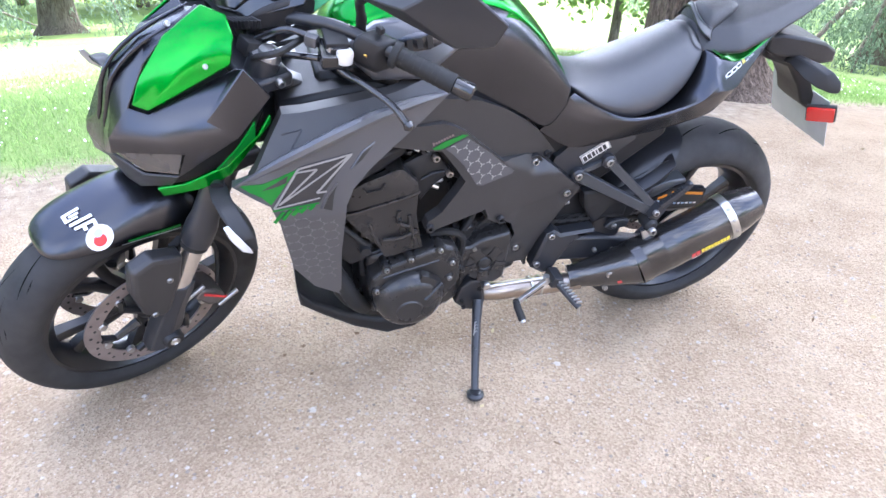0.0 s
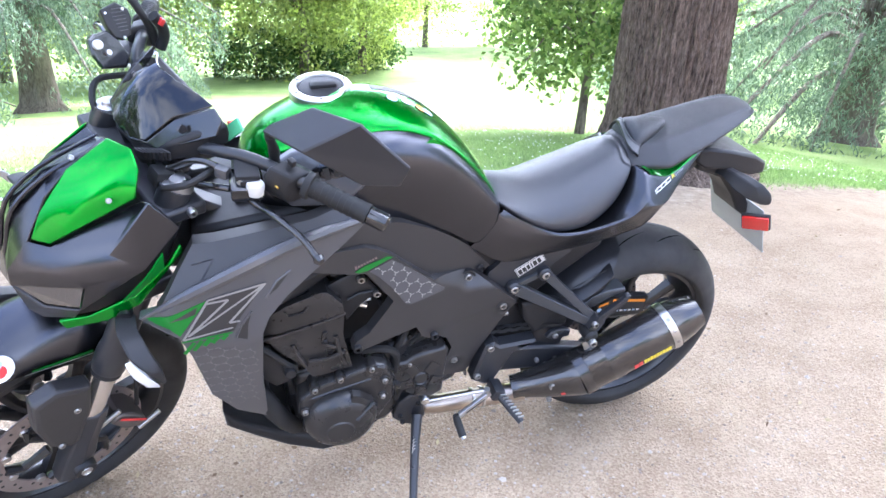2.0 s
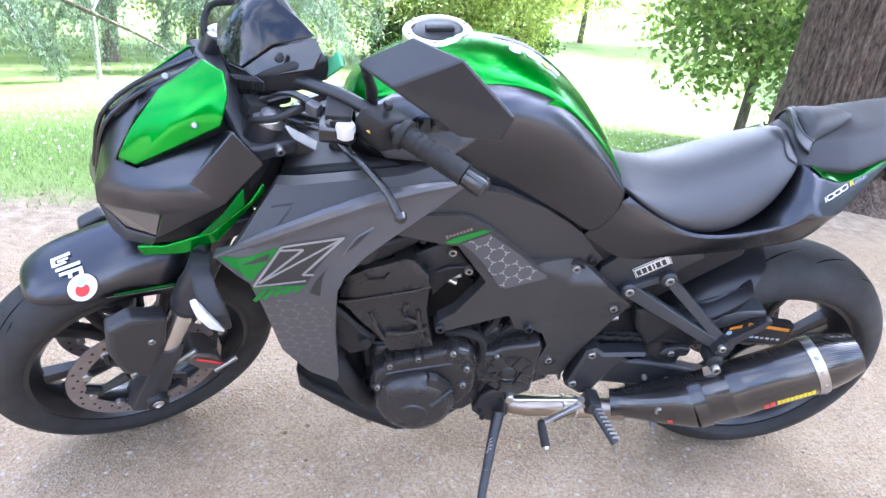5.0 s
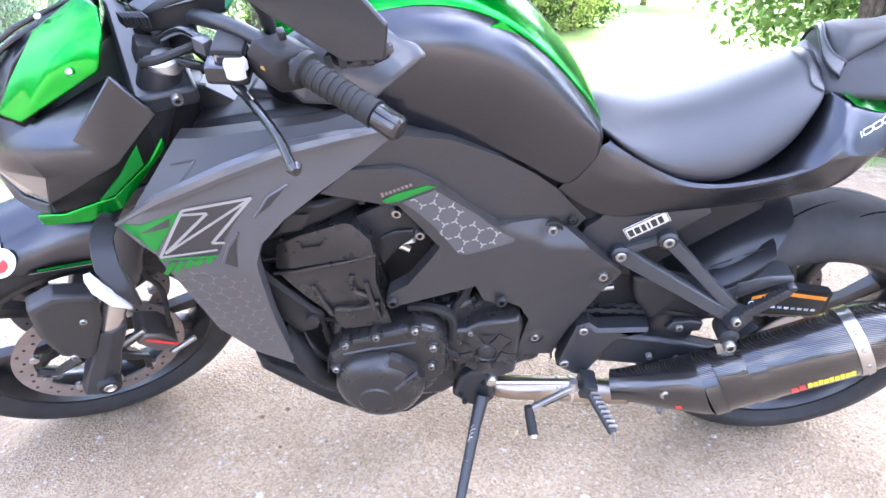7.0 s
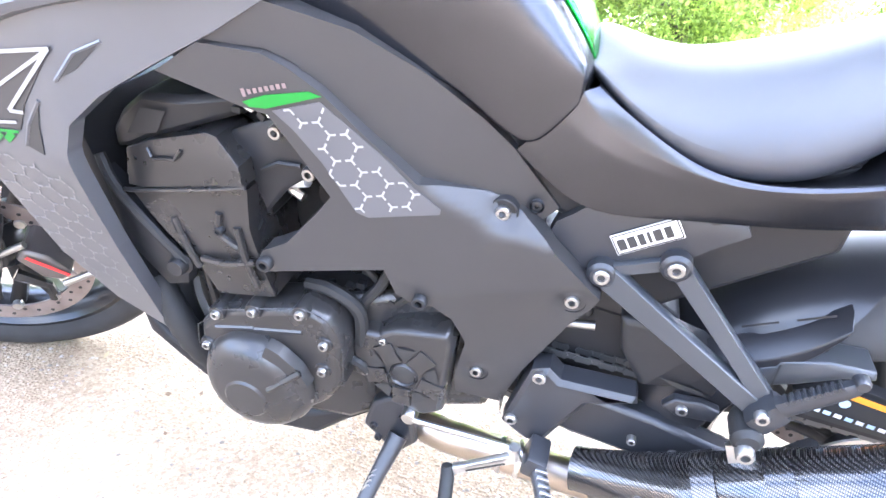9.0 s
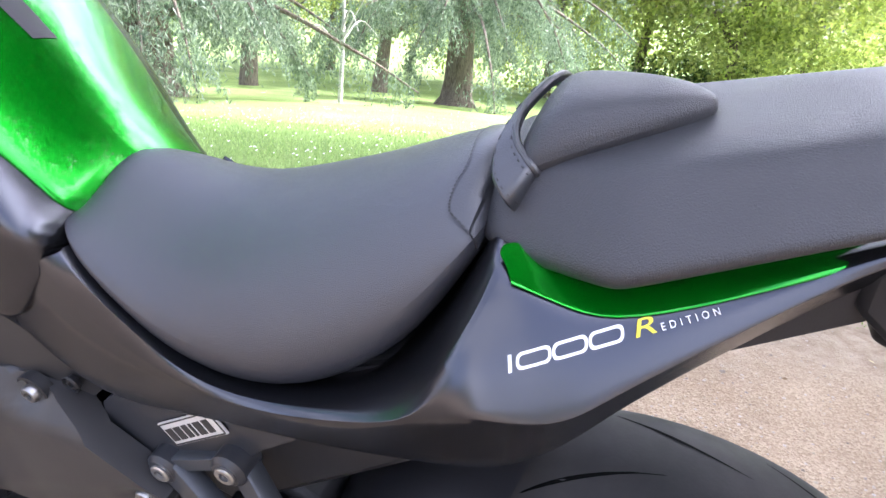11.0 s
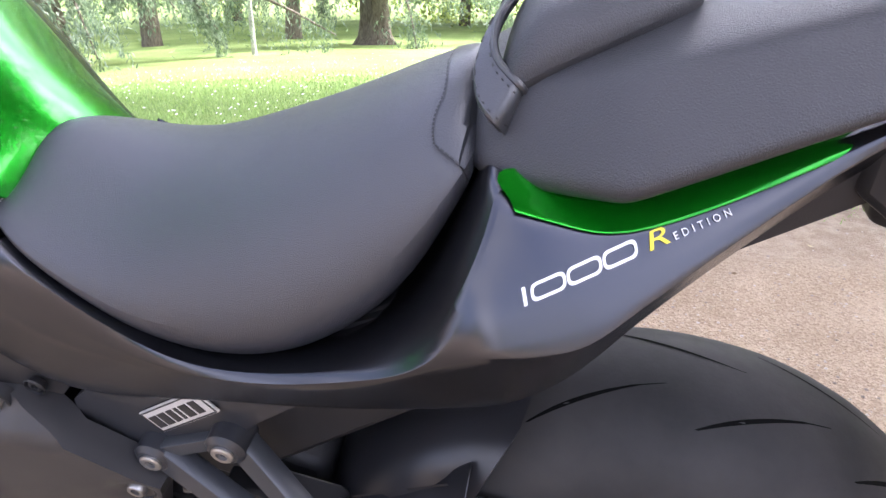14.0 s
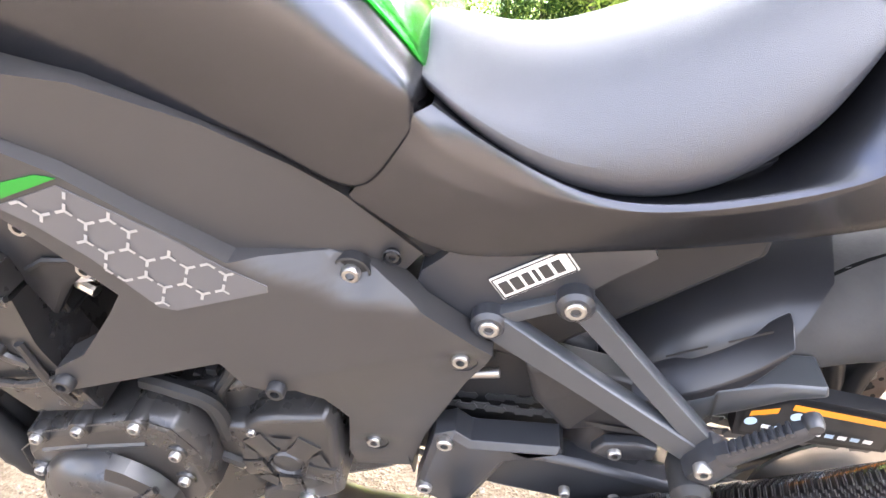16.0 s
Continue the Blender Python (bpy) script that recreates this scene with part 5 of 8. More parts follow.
tagged(part("hexagon_print", hex_print(HEX, cover_y, 0.0172, 0.0066, 0.0026, 0.18), SILVERP, frame_cover), "pale three-armed hexagon print", kind="stuff")
part("green_bar", surface_panel([(-0.093, 0.748), (-0.071, 0.757), (-0.027, 0.766), (-0.014, 0.762), (-0.070, 0.743), (-0.086, 0.743)], lambda x, z: cover_y(x, z) - 0.0016, 0.001), GREENFLAT, frame_cover)
for k in range(8):
    x = -0.093 + k * 0.0058
    z = 0.757 + k * 0.0017
    part("brand_bar", ribbon([(x, cover_y(x, z), z), (x + 0.0042, cover_y(x, z), z + 0.0012)], 0.0052 if k else 0.0085), REDGREY, frame_cover, "small faded block of a maker's name")
for x, z in ((0.178, 0.641), (0.277, 0.545), (0.177, 0.375)):
    y = cover_y(x, z)
    part("bolt_recess", lathe([(0.0185, 0.008), (0.0178, -0.0022), (0.0160, -0.0030), (0.0148, 0.0002), (0, 0.0002)], 24, "y", (x, y, z)), PLASTIC, frame_cover, "dark rim round a sunken bolt")
    bolt(frame_cover, (x, y - 0.0012, z), 0.0100, 0.006)
part("bolt_recess", lathe([(0.0095, -0.004), (0.0085, -0.005), (0.0070, 0.002), (0, 0.002)], 18, "y", (0.213, -0.120, 0.651)), PLASTIC, upper_cover)
bolt(upper_cover, (0.213, -0.122, 0.651), 0.007, 0.002, PLASTIC)
bolt(frame_cover, (-0.084, -0.214, 0.545), 0.011, 0.006, PLASTIC)
bolt(frame_cover, (0.100, -0.174, 0.513), 0.011, 0.006, PLASTIC)

# rear frame plate and rear peg hanger
SUBPL = [(0.232, 0.612), (0.238, 0.634), (0.262, 0.655), (0.286, 0.672), (0.325, 0.684), (0.367, 0.679), (0.434, 0.677), (0.440, 0.668), (0.405, 0.640), (0.385, 0.620), (0.341, 0.604), (0.289, 0.578), (0.268, 0.576)]
subplate = part("rear_frame_plate", surface_panel(SUBPL, lambda x, z: -0.118 + 0.5 * max(0.0, z - 0.650 - 0.1 * (x - 0.25)), 0.03, 0.012), FRAMEMAT, bike, "black rear frame plate", smooth=25, bevel=0.003)
BADGE = Matrix.Translation((0.338, -0.1205, 0.642)) @ Matrix.Rotation(radians(-34), 4, "Y")
badge = part("badge", moved(box((0.076, 0.0024, 0.027), (0, 0, 0), None, 0.001), BADGE), WHITEALU, subplate, "silver maker's badge with black block marks")
for dx, dz, w_, h_ in ((0, 0.0118, 0.072, 0.0012), (0, -0.0118, 0.072, 0.0012), (-0.0362, 0, 0.0012, 0.0236), (0.0362, 0, 0.0012, 0.0236)):
    part("badge_border", moved(box((w_, 0.0012, h_), (dx, -0.0012, dz)), BADGE), INK, badge)
for k, (w_, h_) in enumerate(((0.0090, 0.014), (0.0090, 0.014), (0.0070, 0.014), (0.0034, 0.014), (0.0090, 0.014), (0.0078, 0.014))):
    x = (-0.0285, -0.0170, -0.0060, 0.0025, 0.0120, 0.0238)[k]
    part("badge_mark", moved(box((w_, 0.0012, h_), (x, -0.0013, -0.0008)), BADGE), INK, badge)


def bar(p, q, wide, deep, taper=1.0):
    """A flat forged bar between two points, wide in side view and deep across."""
    p, q = Vector(p), Vector(q)
    d = (q - p).normalized()
    n = Vector((0, 1, 0))
    n = (n - d * n.dot(d)).normalized()
    s = d.cross(n)
    rings = []
    for at, k in ((p, 1.0), ((p + q) / 2, (1 + taper) / 2 * 0.9), (q, taper)):
        a, c = wide * k / 2, deep / 2
        rings.append([at + s * x + n * y for x, y in ((-a, -c * 0.8), (-a * 0.9, -c), (a * 0.9, -c), (a, -c * 0.8), (a, c * 0.8), (a * 0.9, c), (-a * 0.9, c), (-a, c * 0.8))])
    return loft(rings)


hanger = tagged(new("peg_hanger"), "black forged passenger peg hanger")
hanger.parent = bike
part("front_arm", bar((0.302, -0.122, 0.585), (0.505, -0.180, 0.490), 0.032, 0.018, 0.75), SATINBAR, hanger)
part("rear_arm", bar((0.377, -0.116, 0.617), (0.512, -0.180, 0.500), 0.024, 0.018, 0.85), SATINBAR, hanger)
part("cross_arm", bar((0.302, -0.124, 0.588), (0.377, -0.118, 0.617), 0.016, 0.014), SATINBAR, hanger)
for x, z in ((0.302, 0.585), (0.377, 0.617)):
    part("boss", lathe([(0, -0.136), (0.013, -0.136), (0.0175, -0.132), (0.018, -0.108)], 18, "y", (x, 0, z)), FRAMEMAT, hanger)
    bolt(hanger, (x, -0.135, z), 0.011, 0.004)
part("peg_joint", box((0.030, 0.034, 0.044), (0.508, -0.190, 0.498), Matrix.Rotation(radians(30), 4, "Y"), 0.010), FRAMEMAT, hanger)
bolt(hanger, (0.499, -0.206, 0.504), 0.009, 0.006)
peg = part("passenger_peg", loft([[(x + u * k, y + v * k, z - u * k * 0.75) for u, v in ((-0.007, -0.005), (-0.004, -0.008), (0.006, -0.008), (0.009, -0.005), (0.009, 0.006), (-0.007, 0.006))] for x, y, z, k in ((0.512, -0.200, 0.520, 1.1), (0.520, -0.202, 0.530, 1.0), (0.552, -0.206, 0.566, 0.85), (0.560, -0.207, 0.576, 0.8), (0.566, -0.207, 0.583, 0.5))]), FRAMEMAT, hanger, "black folding passenger footpeg")
for k in range(9):
    part("peg_tooth", box((0.0035, 0.013, 0.0055), (0.5125 + k * 0.0046, -0.203 - k * 0.0005, 0.5345 + k * 0.0050), Matrix.Rotation(radians(-42), 4, "Y"), 0.0008), FRAMEMAT, peg)
part("peg_tip", lathe([(0, -0.214), (0.006, -0.213), (0.008, -0.209), (0.008, -0.200), (0, -0.198)], 12, "y", (0.565, 0, 0.583)), FRAMEMAT, peg)
part("silencer_mount", lathe([(0, -0.215), (0.012, -0.215), (0.018, -0.208), (0.018, -0.175), (0.014, -0.165), (0, -0.165)], 18, "y", (0.497, 0, 0.466)), RUBBER, hanger)
bolt(hanger, (0.497, -0.216, 0.456), 0.012, 0.010)
part("silencer_bracket", bar((0.497, -0.196, 0.445), (0.517, -0.205, 0.395), 0.030, 0.006), ALU, hanger)

# radiator shroud
def shroud_y(x, z):
    return -0.276 + 0.03 * max(0, x + 0.42) + 0.33 * max(0, x + 0.26) + 0.30 * max(0, 0.66 - z) + 0.05 * max(0, z - 0.72) + 0.6 * max(0, -0.42 - x)


TOPBAND = [(-0.474, 0.720), (-0.385, 0.782), (-0.290, 0.825), (-0.218, 0.847), (-0.148, 0.854), (-0.059, 0.856), (-0.118, 0.813), (-0.174, 0.778), (-0.226, 0.743), (-0.259, 0.710), (-0.272, 0.675), (-0.275, 0.620), (-0.279, 0.524), (-0.276, 0.344), (-0.337, 0.400), (-0.379, 0.486), (-0.398, 0.645), (-0.412, 0.693)]
shroud = part("radiator_shroud", surface_panel(TOPBAND, shroud_y, 0.022), GREYP, bike, "grey radiator shroud with hexagon and line prints", bevel=0.003)
part("right_radiator_shroud", surface_panel(TOPBAND, lambda x, z: shroud_y(x, z), 0.022), GREYP, bike, m=Matrix.Diagonal((1, -1, 1, 1)))
DARKF = [(-0.407, 0.689), (-0.356, 0.769), (-0.260, 0.789), (-0.307, 0.723), (-0.321, 0.693)]
part("dark_field", surface_panel(DARKF, lambda x, z: shroud_y(x, z) - 0.0012, 0.001), GREYDK, shroud)
for pts, wide in (([(-0.406, 0.688), (-0.357, 0.768), (-0.260, 0.788)], 0.0042), ([(-0.360, 0.761), (-0.324, 0.764), (-0.397, 0.695)], 0.0040), ([(-0.397, 0.695), (-0.262, 0.787)], 0.0036), ([(-0.262, 0.787), (-0.327, 0.714), (-0.309, 0.715)], 0.0042), ([(-0.406, 0.688), (-0.322, 0.702)], 0.0036)):
    for p, q in zip(pts, pts[1:]):
        part("line_print", ribbon([(x, shroud_y(x, z) - 0.0015, z) for x, z in [(p[0] + (q[0] - p[0]) * k / 6, p[1] + (q[1] - p[1]) * k / 6) for k in range(7)]], wide), SILVERP, shroud)
GTRI = [(-0.462, 0.727), (-0.360, 0.766), (-0.410, 0.697), (-0.424, 0.713), (-0.446, 0.719)]
part("green_field", surface_panel(GTRI, lambda x, z: shroud_y(x, z) - 0.0012, 0.001), GREENFLAT, shroud, "bright green field")
part("green_slot", decal([(x, shroud_y(x, z) - 0.001, z) for x, z in ((-0.424, 0.729), (-0.376, 0.756), (-0.380, 0.742), (-0.404, 0.734))]), GREYDK, shroud)
for p, q, wide in (((-0.408, 0.654), (-0.389, 0.679), 0.007), ((-0.392, 0.660), (-0.376, 0.681), 0.007), ((-0.374, 0.668), (-0.362, 0.683), 0.008), ((-0.360, 0.672), (-0.348, 0.685), 0.008), ((-0.343, 0.677), (-0.333, 0.687), 0.008)):
    part("green_bar", ribbon([(x, shroud_y(x, z) - 0.0008, z) for x, z in (p, q)], wide), GREENFLAT, shroud)
part("green_line", ribbon([(x, shroud_y(x, z) - 0.0008, z) for x, z in ((-0.409, 0.683), (-0.324, 0.690))], 0.0035), GREENFLAT, shroud)
HEX2 = [(-0.396, 0.644), (-0.371, 0.664), (-0.302, 0.657), (-0.285, 0.615), (-0.285, 0.536), (-0.285, 0.420), (-0.345, 0.430), (-0.377, 0.501)]
tagged(part("hexagon_print", hex_print(HEX2, lambda x, z: shroud_y(x, z) + 0.0012, 0.0165, 0.0064, 0.0021, 0.12), SILVERDIM, shroud), "pale three-armed hexagon print", kind="stuff")
for pts in ([(-0.262, 0.756), (-0.241, 0.785), (-0.215, 0.798), (-0.240, 0.770)], [(-0.319, 0.676), (-0.308, 0.703), (-0.288, 0.731), (-0.296, 0.703), (-0.300, 0.668)]):
    part("air_slot", surface_panel(pts, lambda x, z: shroud_y(x, z) - 0.0014, 0.001), INK, shroud)
    part("slot_lip", tube([(x, shroud_y(x, z) - 0.001, z) for x, z in pts[:3]], 0.0022, 6), GREYP, shroud)
part("top_edge_trim", tube([(x, shroud_y(x, z) - 0.002, z) for x, z in ((-0.470, 0.723), (-0.385, 0.784), (-0.290, 0.827), (-0.218, 0.849), (-0.148, 0.856), (-0.063, 0.858))], [0.003, 0.010, 0.012, 0.012, 0.010, 0.004], 8), GREYP, shroud)
# dark inner panel over the shroud
def inner_y(x, z):
    return -0.262 + 0.85 * max(0.0, z - 0.760 - 0.30 * min(0.24, max(0.0, x + 0.40))) + 0.22 * max(0.0, x + 0.34)


INNER = [(-0.443, 0.742), (-0.374, 0.838), (-0.290, 0.848), (-0.180, 0.862), (-0.090, 0.880), (-0.062, 0.848), (-0.156, 0.836), (-0.230, 0.825), (-0.304, 0.805), (-0.390, 0.768)]
inner = part("inner_side_panel", surface_panel(INNER, inner_y, 0.03), GREYDK, bike, "dark grey inner side panel", bevel=0.002)
for pts in ([(-0.378, 0.811), (-0.342, 0.820)], [(-0.342, 0.820), (-0.371, 0.783)], [(-0.371, 0.783), (-0.330, 0.788)]):
    part("line_print", ribbon([(x, inner_y(x, z) - 0.001, z) for x, z in pts], 0.003), GREYP, inner)
part("inner_bridge", loft([[(x, -w_, z), (x, w_, z), (x, w_, z - 0.05), (x, -w_, z - 0.05)] for x, w_, z in ((-0.38, 0.13, 0.82), (-0.30, 0.15, 0.845), (-0.18, 0.14, 0.86), (-0.06, 0.13, 0.86))]), PLASTIC, bike, bevel=0.01)
# grey tank side piece with maker's mark
TSIDE = [(-0.262, -0.142, 0.925), (-0.195, -0.140, 0.970), (-0.110, -0.150, 0.990), (-0.040, -0.168, 0.963), (-0.028, -0.176, 0.950), (-0.110, -0.178, 0.878), (-0.200, -0.160, 0.872)]
tside = part("tank_side_piece", plate(TSIDE, 0.02, 0.004, 0.008), GREYP, tank, "light grey tank side piece", bevel=0.004)
part("brand_mark", join(*[ribbon([(-0.215 + k * 0.018, -0.166 - k * 0.0012, 0.925 + k * 0.004), (-0.205 + k * 0.018, -0.166 - k * 0.0012, 0.927 + k * 0.004)], 0.024 - 0.006 * (k % 2), 0.004) for k in range(7)]), INK, tside)
part("green_chip", plate([(0.030, -0.148, 0.972), (0.072, -0.130, 0.978), (0.118, -0.112, 0.942), (0.060, -0.140, 0.960)], 0.01), GREEN, tank)
# stripe and stickers on the tank
DOWN = Vector((0, 0, -1))
bpy.context.view_layer.update()
stripe = [(x, y, w_) for (x, y, w_) in ((-0.03 + 0.02 * k, -0.010 + 0.0007 * k, 0.012 + 0.003 * math.sin(0.35 * k)) for k in range(11))]
part("dark_stripe", lay_on(loft([[(x, y - w_, 1.0), (x, y, 1.0), (x, y + w_, 1.0)] for x, y, w_ in stripe], False, False), tank_cover, DOWN, 0.0012), INK, tank)
for k, (x, y, z, mat) in enumerate(((0.005, -0.055, 1.027, SKYBLUE), (0.035, -0.052, 1.017, WHITEP), (0.062, -0.055, 1.003, ORANGE), (0.078, -0.053, 0.993, SKYBLUE))):
    part("round_sticker", lay_on(lathe([(0, 0.0), (0.006, 0.0), (0.0105, 0.0)], 14, "z", (x, y, z)), tank_cover, DOWN, 0.0014), mat, tank)

# ---- engine ----
engine = tagged(new("engine"), "black painted four-cylinder engine")
engine.parent = bike
# leaning cylinder block with head and cam cover
TILT = Matrix.Translation((-0.15, 0, 0.43)) @ Matrix.Rotation(radians(-14), 4, "Y")
block = part("cylinder_block", moved(loft([[(x, -y, z) for x, y in ((-0.085, w_ * 0.95), (0.0, w_), (0.060, w_ * 0.96))] + [(x, y, z) for x, y in ((0.060, w_ * 0.96), (0.0, w_), (-0.085, w_ * 0.95))] for z, w_ in ((-0.06, 0.132), (0.03, 0.132), (0.032, 0.138), (0.045, 0.138), (0.047, 0.133), (0.12, 0.135))]), TILT), ENGINE, engine, bevel=0.006)
head = part("cylinder_head", moved(loft([[(x0, -w_, z), (x1, -w_, z), (x1, w_, z), (x0, w_, z)] for z, w_, x0, x1 in ((0.12, 0.140, -0.110, 0.070), (0.128, 0.152, -0.125, 0.078), (0.165, 0.152, -0.132, 0.080), (0.168, 0.158, -0.136, 0.084), (0.178, 0.158, -0.136, 0.084), (0.180, 0.150, -0.128, 0.078), (0.222, 0.145, -0.112, 0.060), (0.236, 0.125, -0.090, 0.040))]), TILT), ENGINE, engine, bevel=0.007)
for x, z in ((-0.070, -0.02), (0.000, -0.03), (0.035, 0.02)):
    part("block_rib", moved(tube([(x - 0.012, -0.135, z - 0.03), (x, -0.139, z + 0.06)], [0.008, 0.006], 8), TILT), ENGINE, block)
part("block_seam", moved(tube([(-0.09, -0.136, 0.02), (-0.04, -0.140, 0.008), (0.02, -0.140, 0.016), (0.065, -0.136, 0.03)], 0.004, 6), TILT), ENGINE, block)
bolt(block, (-0.128, -0.146, 0.475), 0.008, 0.006, PLASTIC)
# big smooth outer faces of head and barrels
HEADO = [(-0.273, 0.599), (-0.262, 0.652), (-0.227, 0.670), (-0.155, 0.692), (-0.143, 0.690), (-0.114, 0.662), (-0.110, 0.636)]
part("head_cover", surface_panel(HEADO, lambda x, z: -0.204 + 0.25 * max(0.0, z - 0.655) + 0.3 * max(0.0, -0.245 - x), 0.06, 0.012), ENGINE, head, "smooth black cam-chest cover", smooth=30, bevel=0.006)
BARREL = [(-0.270, 0.592), (-0.110, 0.630), (-0.112, 0.576), (-0.100, 0.514), (-0.090, 0.470), (-0.175, 0.450), (-0.192, 0.488), (-0.232, 0.538)]
part("barrel_face", surface_panel(BARREL, lambda x, z: -0.196 + 0.10 * max(0.0, 0.56 - z), 0.06, 0.02), ENGINE, block, "black barrel face", bevel=0.006)
part("head_joint", tube([(-0.274, -0.203, 0.595), (-0.240, -0.206, 0.603), (-0.150, -0.206, 0.626), (-0.108, -0.202, 0.637)], 0.0032, 8), ENGINE, head)
part("head_notch", tube([(-0.228, -0.205, 0.662), (-0.222, -0.207, 0.651), (-0.192, -0.207, 0.656), (-0.184, -0.204, 0.668)], 0.0024, 6), ENGINE, head)
for pts in ([(-0.216, -0.196, 0.566), (-0.204, -0.197, 0.530), (-0.190, -0.196, 0.498)], [(-0.150, -0.197, 0.590), (-0.152, -0.198, 0.560), (-0.128, -0.198, 0.545)], [(-0.184, -0.196, 0.512), (-0.145, -0.199, 0.516), (-0.108, -0.197, 0.528)], [(-0.128, -0.197, 0.575), (-0.120, -0.198, 0.530), (-0.108, -0.196, 0.490)]):
    part("barrel_rib", tube(bend(pts, 4), 0.0050, 8), ENGINE, block)
bolt(block, (-0.151, -0.199, 0.566), 0.007, 0.006, PLASTIC)
# crankcase
part("crankcase", loft([[(x, -w_, zb), (x, -w_, zt), (x, w_, zt), (x, w_, zb)] for x, w_, zb, zt in ((-0.230, 0.10, 0.27, 0.40), (-0.205, 0.150, 0.235, 0.425), (-0.10, 0.155, 0.215, 0.450), (0.00, 0.150, 0.225, 0.470), (0.06, 0.125, 0.25, 0.475), (0.15, 0.11, 0.27, 0.47), (0.20, 0.10, 0.28, 0.44))]), ENGINE, engine, bevel=0.012)
part("sump", loft([[(x, -w_, zb), (x, -w_, 0.26), (x, w_, 0.26), (x, w_, zb)] for x, w_, zb in ((-0.19, 0.07, 0.20), (-0.14, 0.09, 0.17), (-0.05, 0.09, 0.17), (0.03, 0.08, 0.21))]), ENGINE, engine, bevel=0.012)
# outer case flange with bolts, and the round generator cover
FLANGE = [(-0.212, 0.345), (-0.208, 0.392), (-0.165, 0.432), (-0.110, 0.452), (-0.045, 0.474), (-0.012, 0.462), (0.008, 0.425), (0.010, 0.350), (-0.02, 0.300), (-0.06, 0.262), (-0.15, 0.262)]
flange = part("side_case", plate(FLANGE, 0.05, 0.012, 0.008, -0.185), ENGINE, engine, "black ribbed side case", bevel=0.004)
GC = (-0.116, 0, 0.322)
gen = part("generator_cover", lathe([(0, -0.232), (0.052, -0.231), (0.064, -0.227), (0.076, -0.216), (0.083, -0.203), (0.085, -0.18)], 40, "y", GC), ENGINE, engine, "round black generator cover")
part("cover_step", lathe([(0.0, -0.2345), (0.030, -0.2345), (0.0335, -0.2315)], 28, "y", (GC[0] - 0.006, 0, GC[2] - 0.012)), ENGINE, gen)
for a0, a1 in ((20, 62), (62, 75)):
    part("cover_facet", loft([[(GC[0] + r * math.cos(radians(a)), y, GC[2] + r * math.sin(radians(a))) for r, y in ((0.040, -0.231), (0.086, -0.216), (0.090, -0.200))] for a in (a0, (a0 + a1) / 2, a1)], False, False), ENGINE, gen)
part("cover_ridge", tube([(GC[0] + 0.03, -0.232, GC[2] + 0.02), (GC[0] + 0.072, -0.218, GC[2] + 0.055)], 0.005, 6), ENGINE, gen)
for x, z in ((-0.196, 0.360), (-0.174, 0.424), (-0.118, 0.446), (-0.049, 0.464), (-0.017, 0.421), (-0.020, 0.372), (-0.190, 0.300), (-0.040, 0.312)):
    part("bolt_boss", lathe([(0, -0.200), (0.011, -0.200), (0.0125, -0.196), (0.0125, -0.16)], 14, "y", (x, 0, z)), ENGINE, flange)
    bolt(flange, (x, -0.200, z), 0.0075, 0.006)
part("gasket_edge", tube([(x, -0.1975, z) for x, z in FLANGE[:8]], 0.0009, 5), ENGINE, flange, "machined gasket edge")
for x, z, n in ((-0.150, 0.402, 0.05), (-0.085, 0.418, 0.06)):
    part("case_rib", tube([(x - n * 0.6, -0.196, z - 0.006), (x + n * 0.6, -0.196, z + 0.012)], 0.0035, 6), ENGINE, flange)
# sprocket cover with its five openings
SPC = [(0.006, 0.394), (0.018, 0.428), (0.045, 0.426), (0.062, 0.440), (0.085, 0.447), (0.141, 0.458), (0.150, 0.440), (0.147, 0.380), (0.146, 0.310), (0.118, 0.291), (0.084, 0.300), (0.054, 0.328), (0.011, 0.340)]
spc = part("sprocket_cover", plate(SPC, 0.05, 0.008, 0.006, -0.142), ENGINE, engine, "black sprocket cover with five openings", m=Matrix.Translation((-0.003, -0.012, 0.001)), bevel=0.003)
part("centre_hole", lathe([(0.0, -0.1515), (0.015, -0.1515), (0.0165, -0.1505)], 24, "y", (0.086, 0, 0.366)), INK, spc)
part("hole_rim", lathe([(0.0165, -0.1500), (0.0185, -0.1535), (0.021, -0.1500)], 24, "y", (0.086, 0, 0.366)), ENGINE, spc)
for k in range(5):
    a = radians(90 + 72 * k)
    c, s = math.cos(a), math.sin(a)
    tri = [(0.086 + 0.033 * c - 0.010 * s * q, 0.366 + 0.033 * s + 0.010 * c * q) for q in (-0.6, 0.6)] + [(0.086 + 0.050 * c + 0.014 * s * q, 0.366 + 0.050 * s - 0.014 * c * q) for q in (-1, 1)]
    part("opening", decal(tri, -0.1512), INK, spc)
    rib = a + radians(36)
    part("cover_arm", bar((0.086 + 0.024 * math.cos(rib), -0.152, 0.366 + 0.024 * math.sin(rib)), (0.086 + 0.056 * math.cos(rib), -0.150, 0.366 + 0.056 * math.sin(rib)), 0.026, 0.005, 1.1), ENGINE, spc)
for x, z in ((0.030, 0.352), (0.054, 0.418)):
    bolt(spc, (x, -0.150, z), 0.006, 0.004)
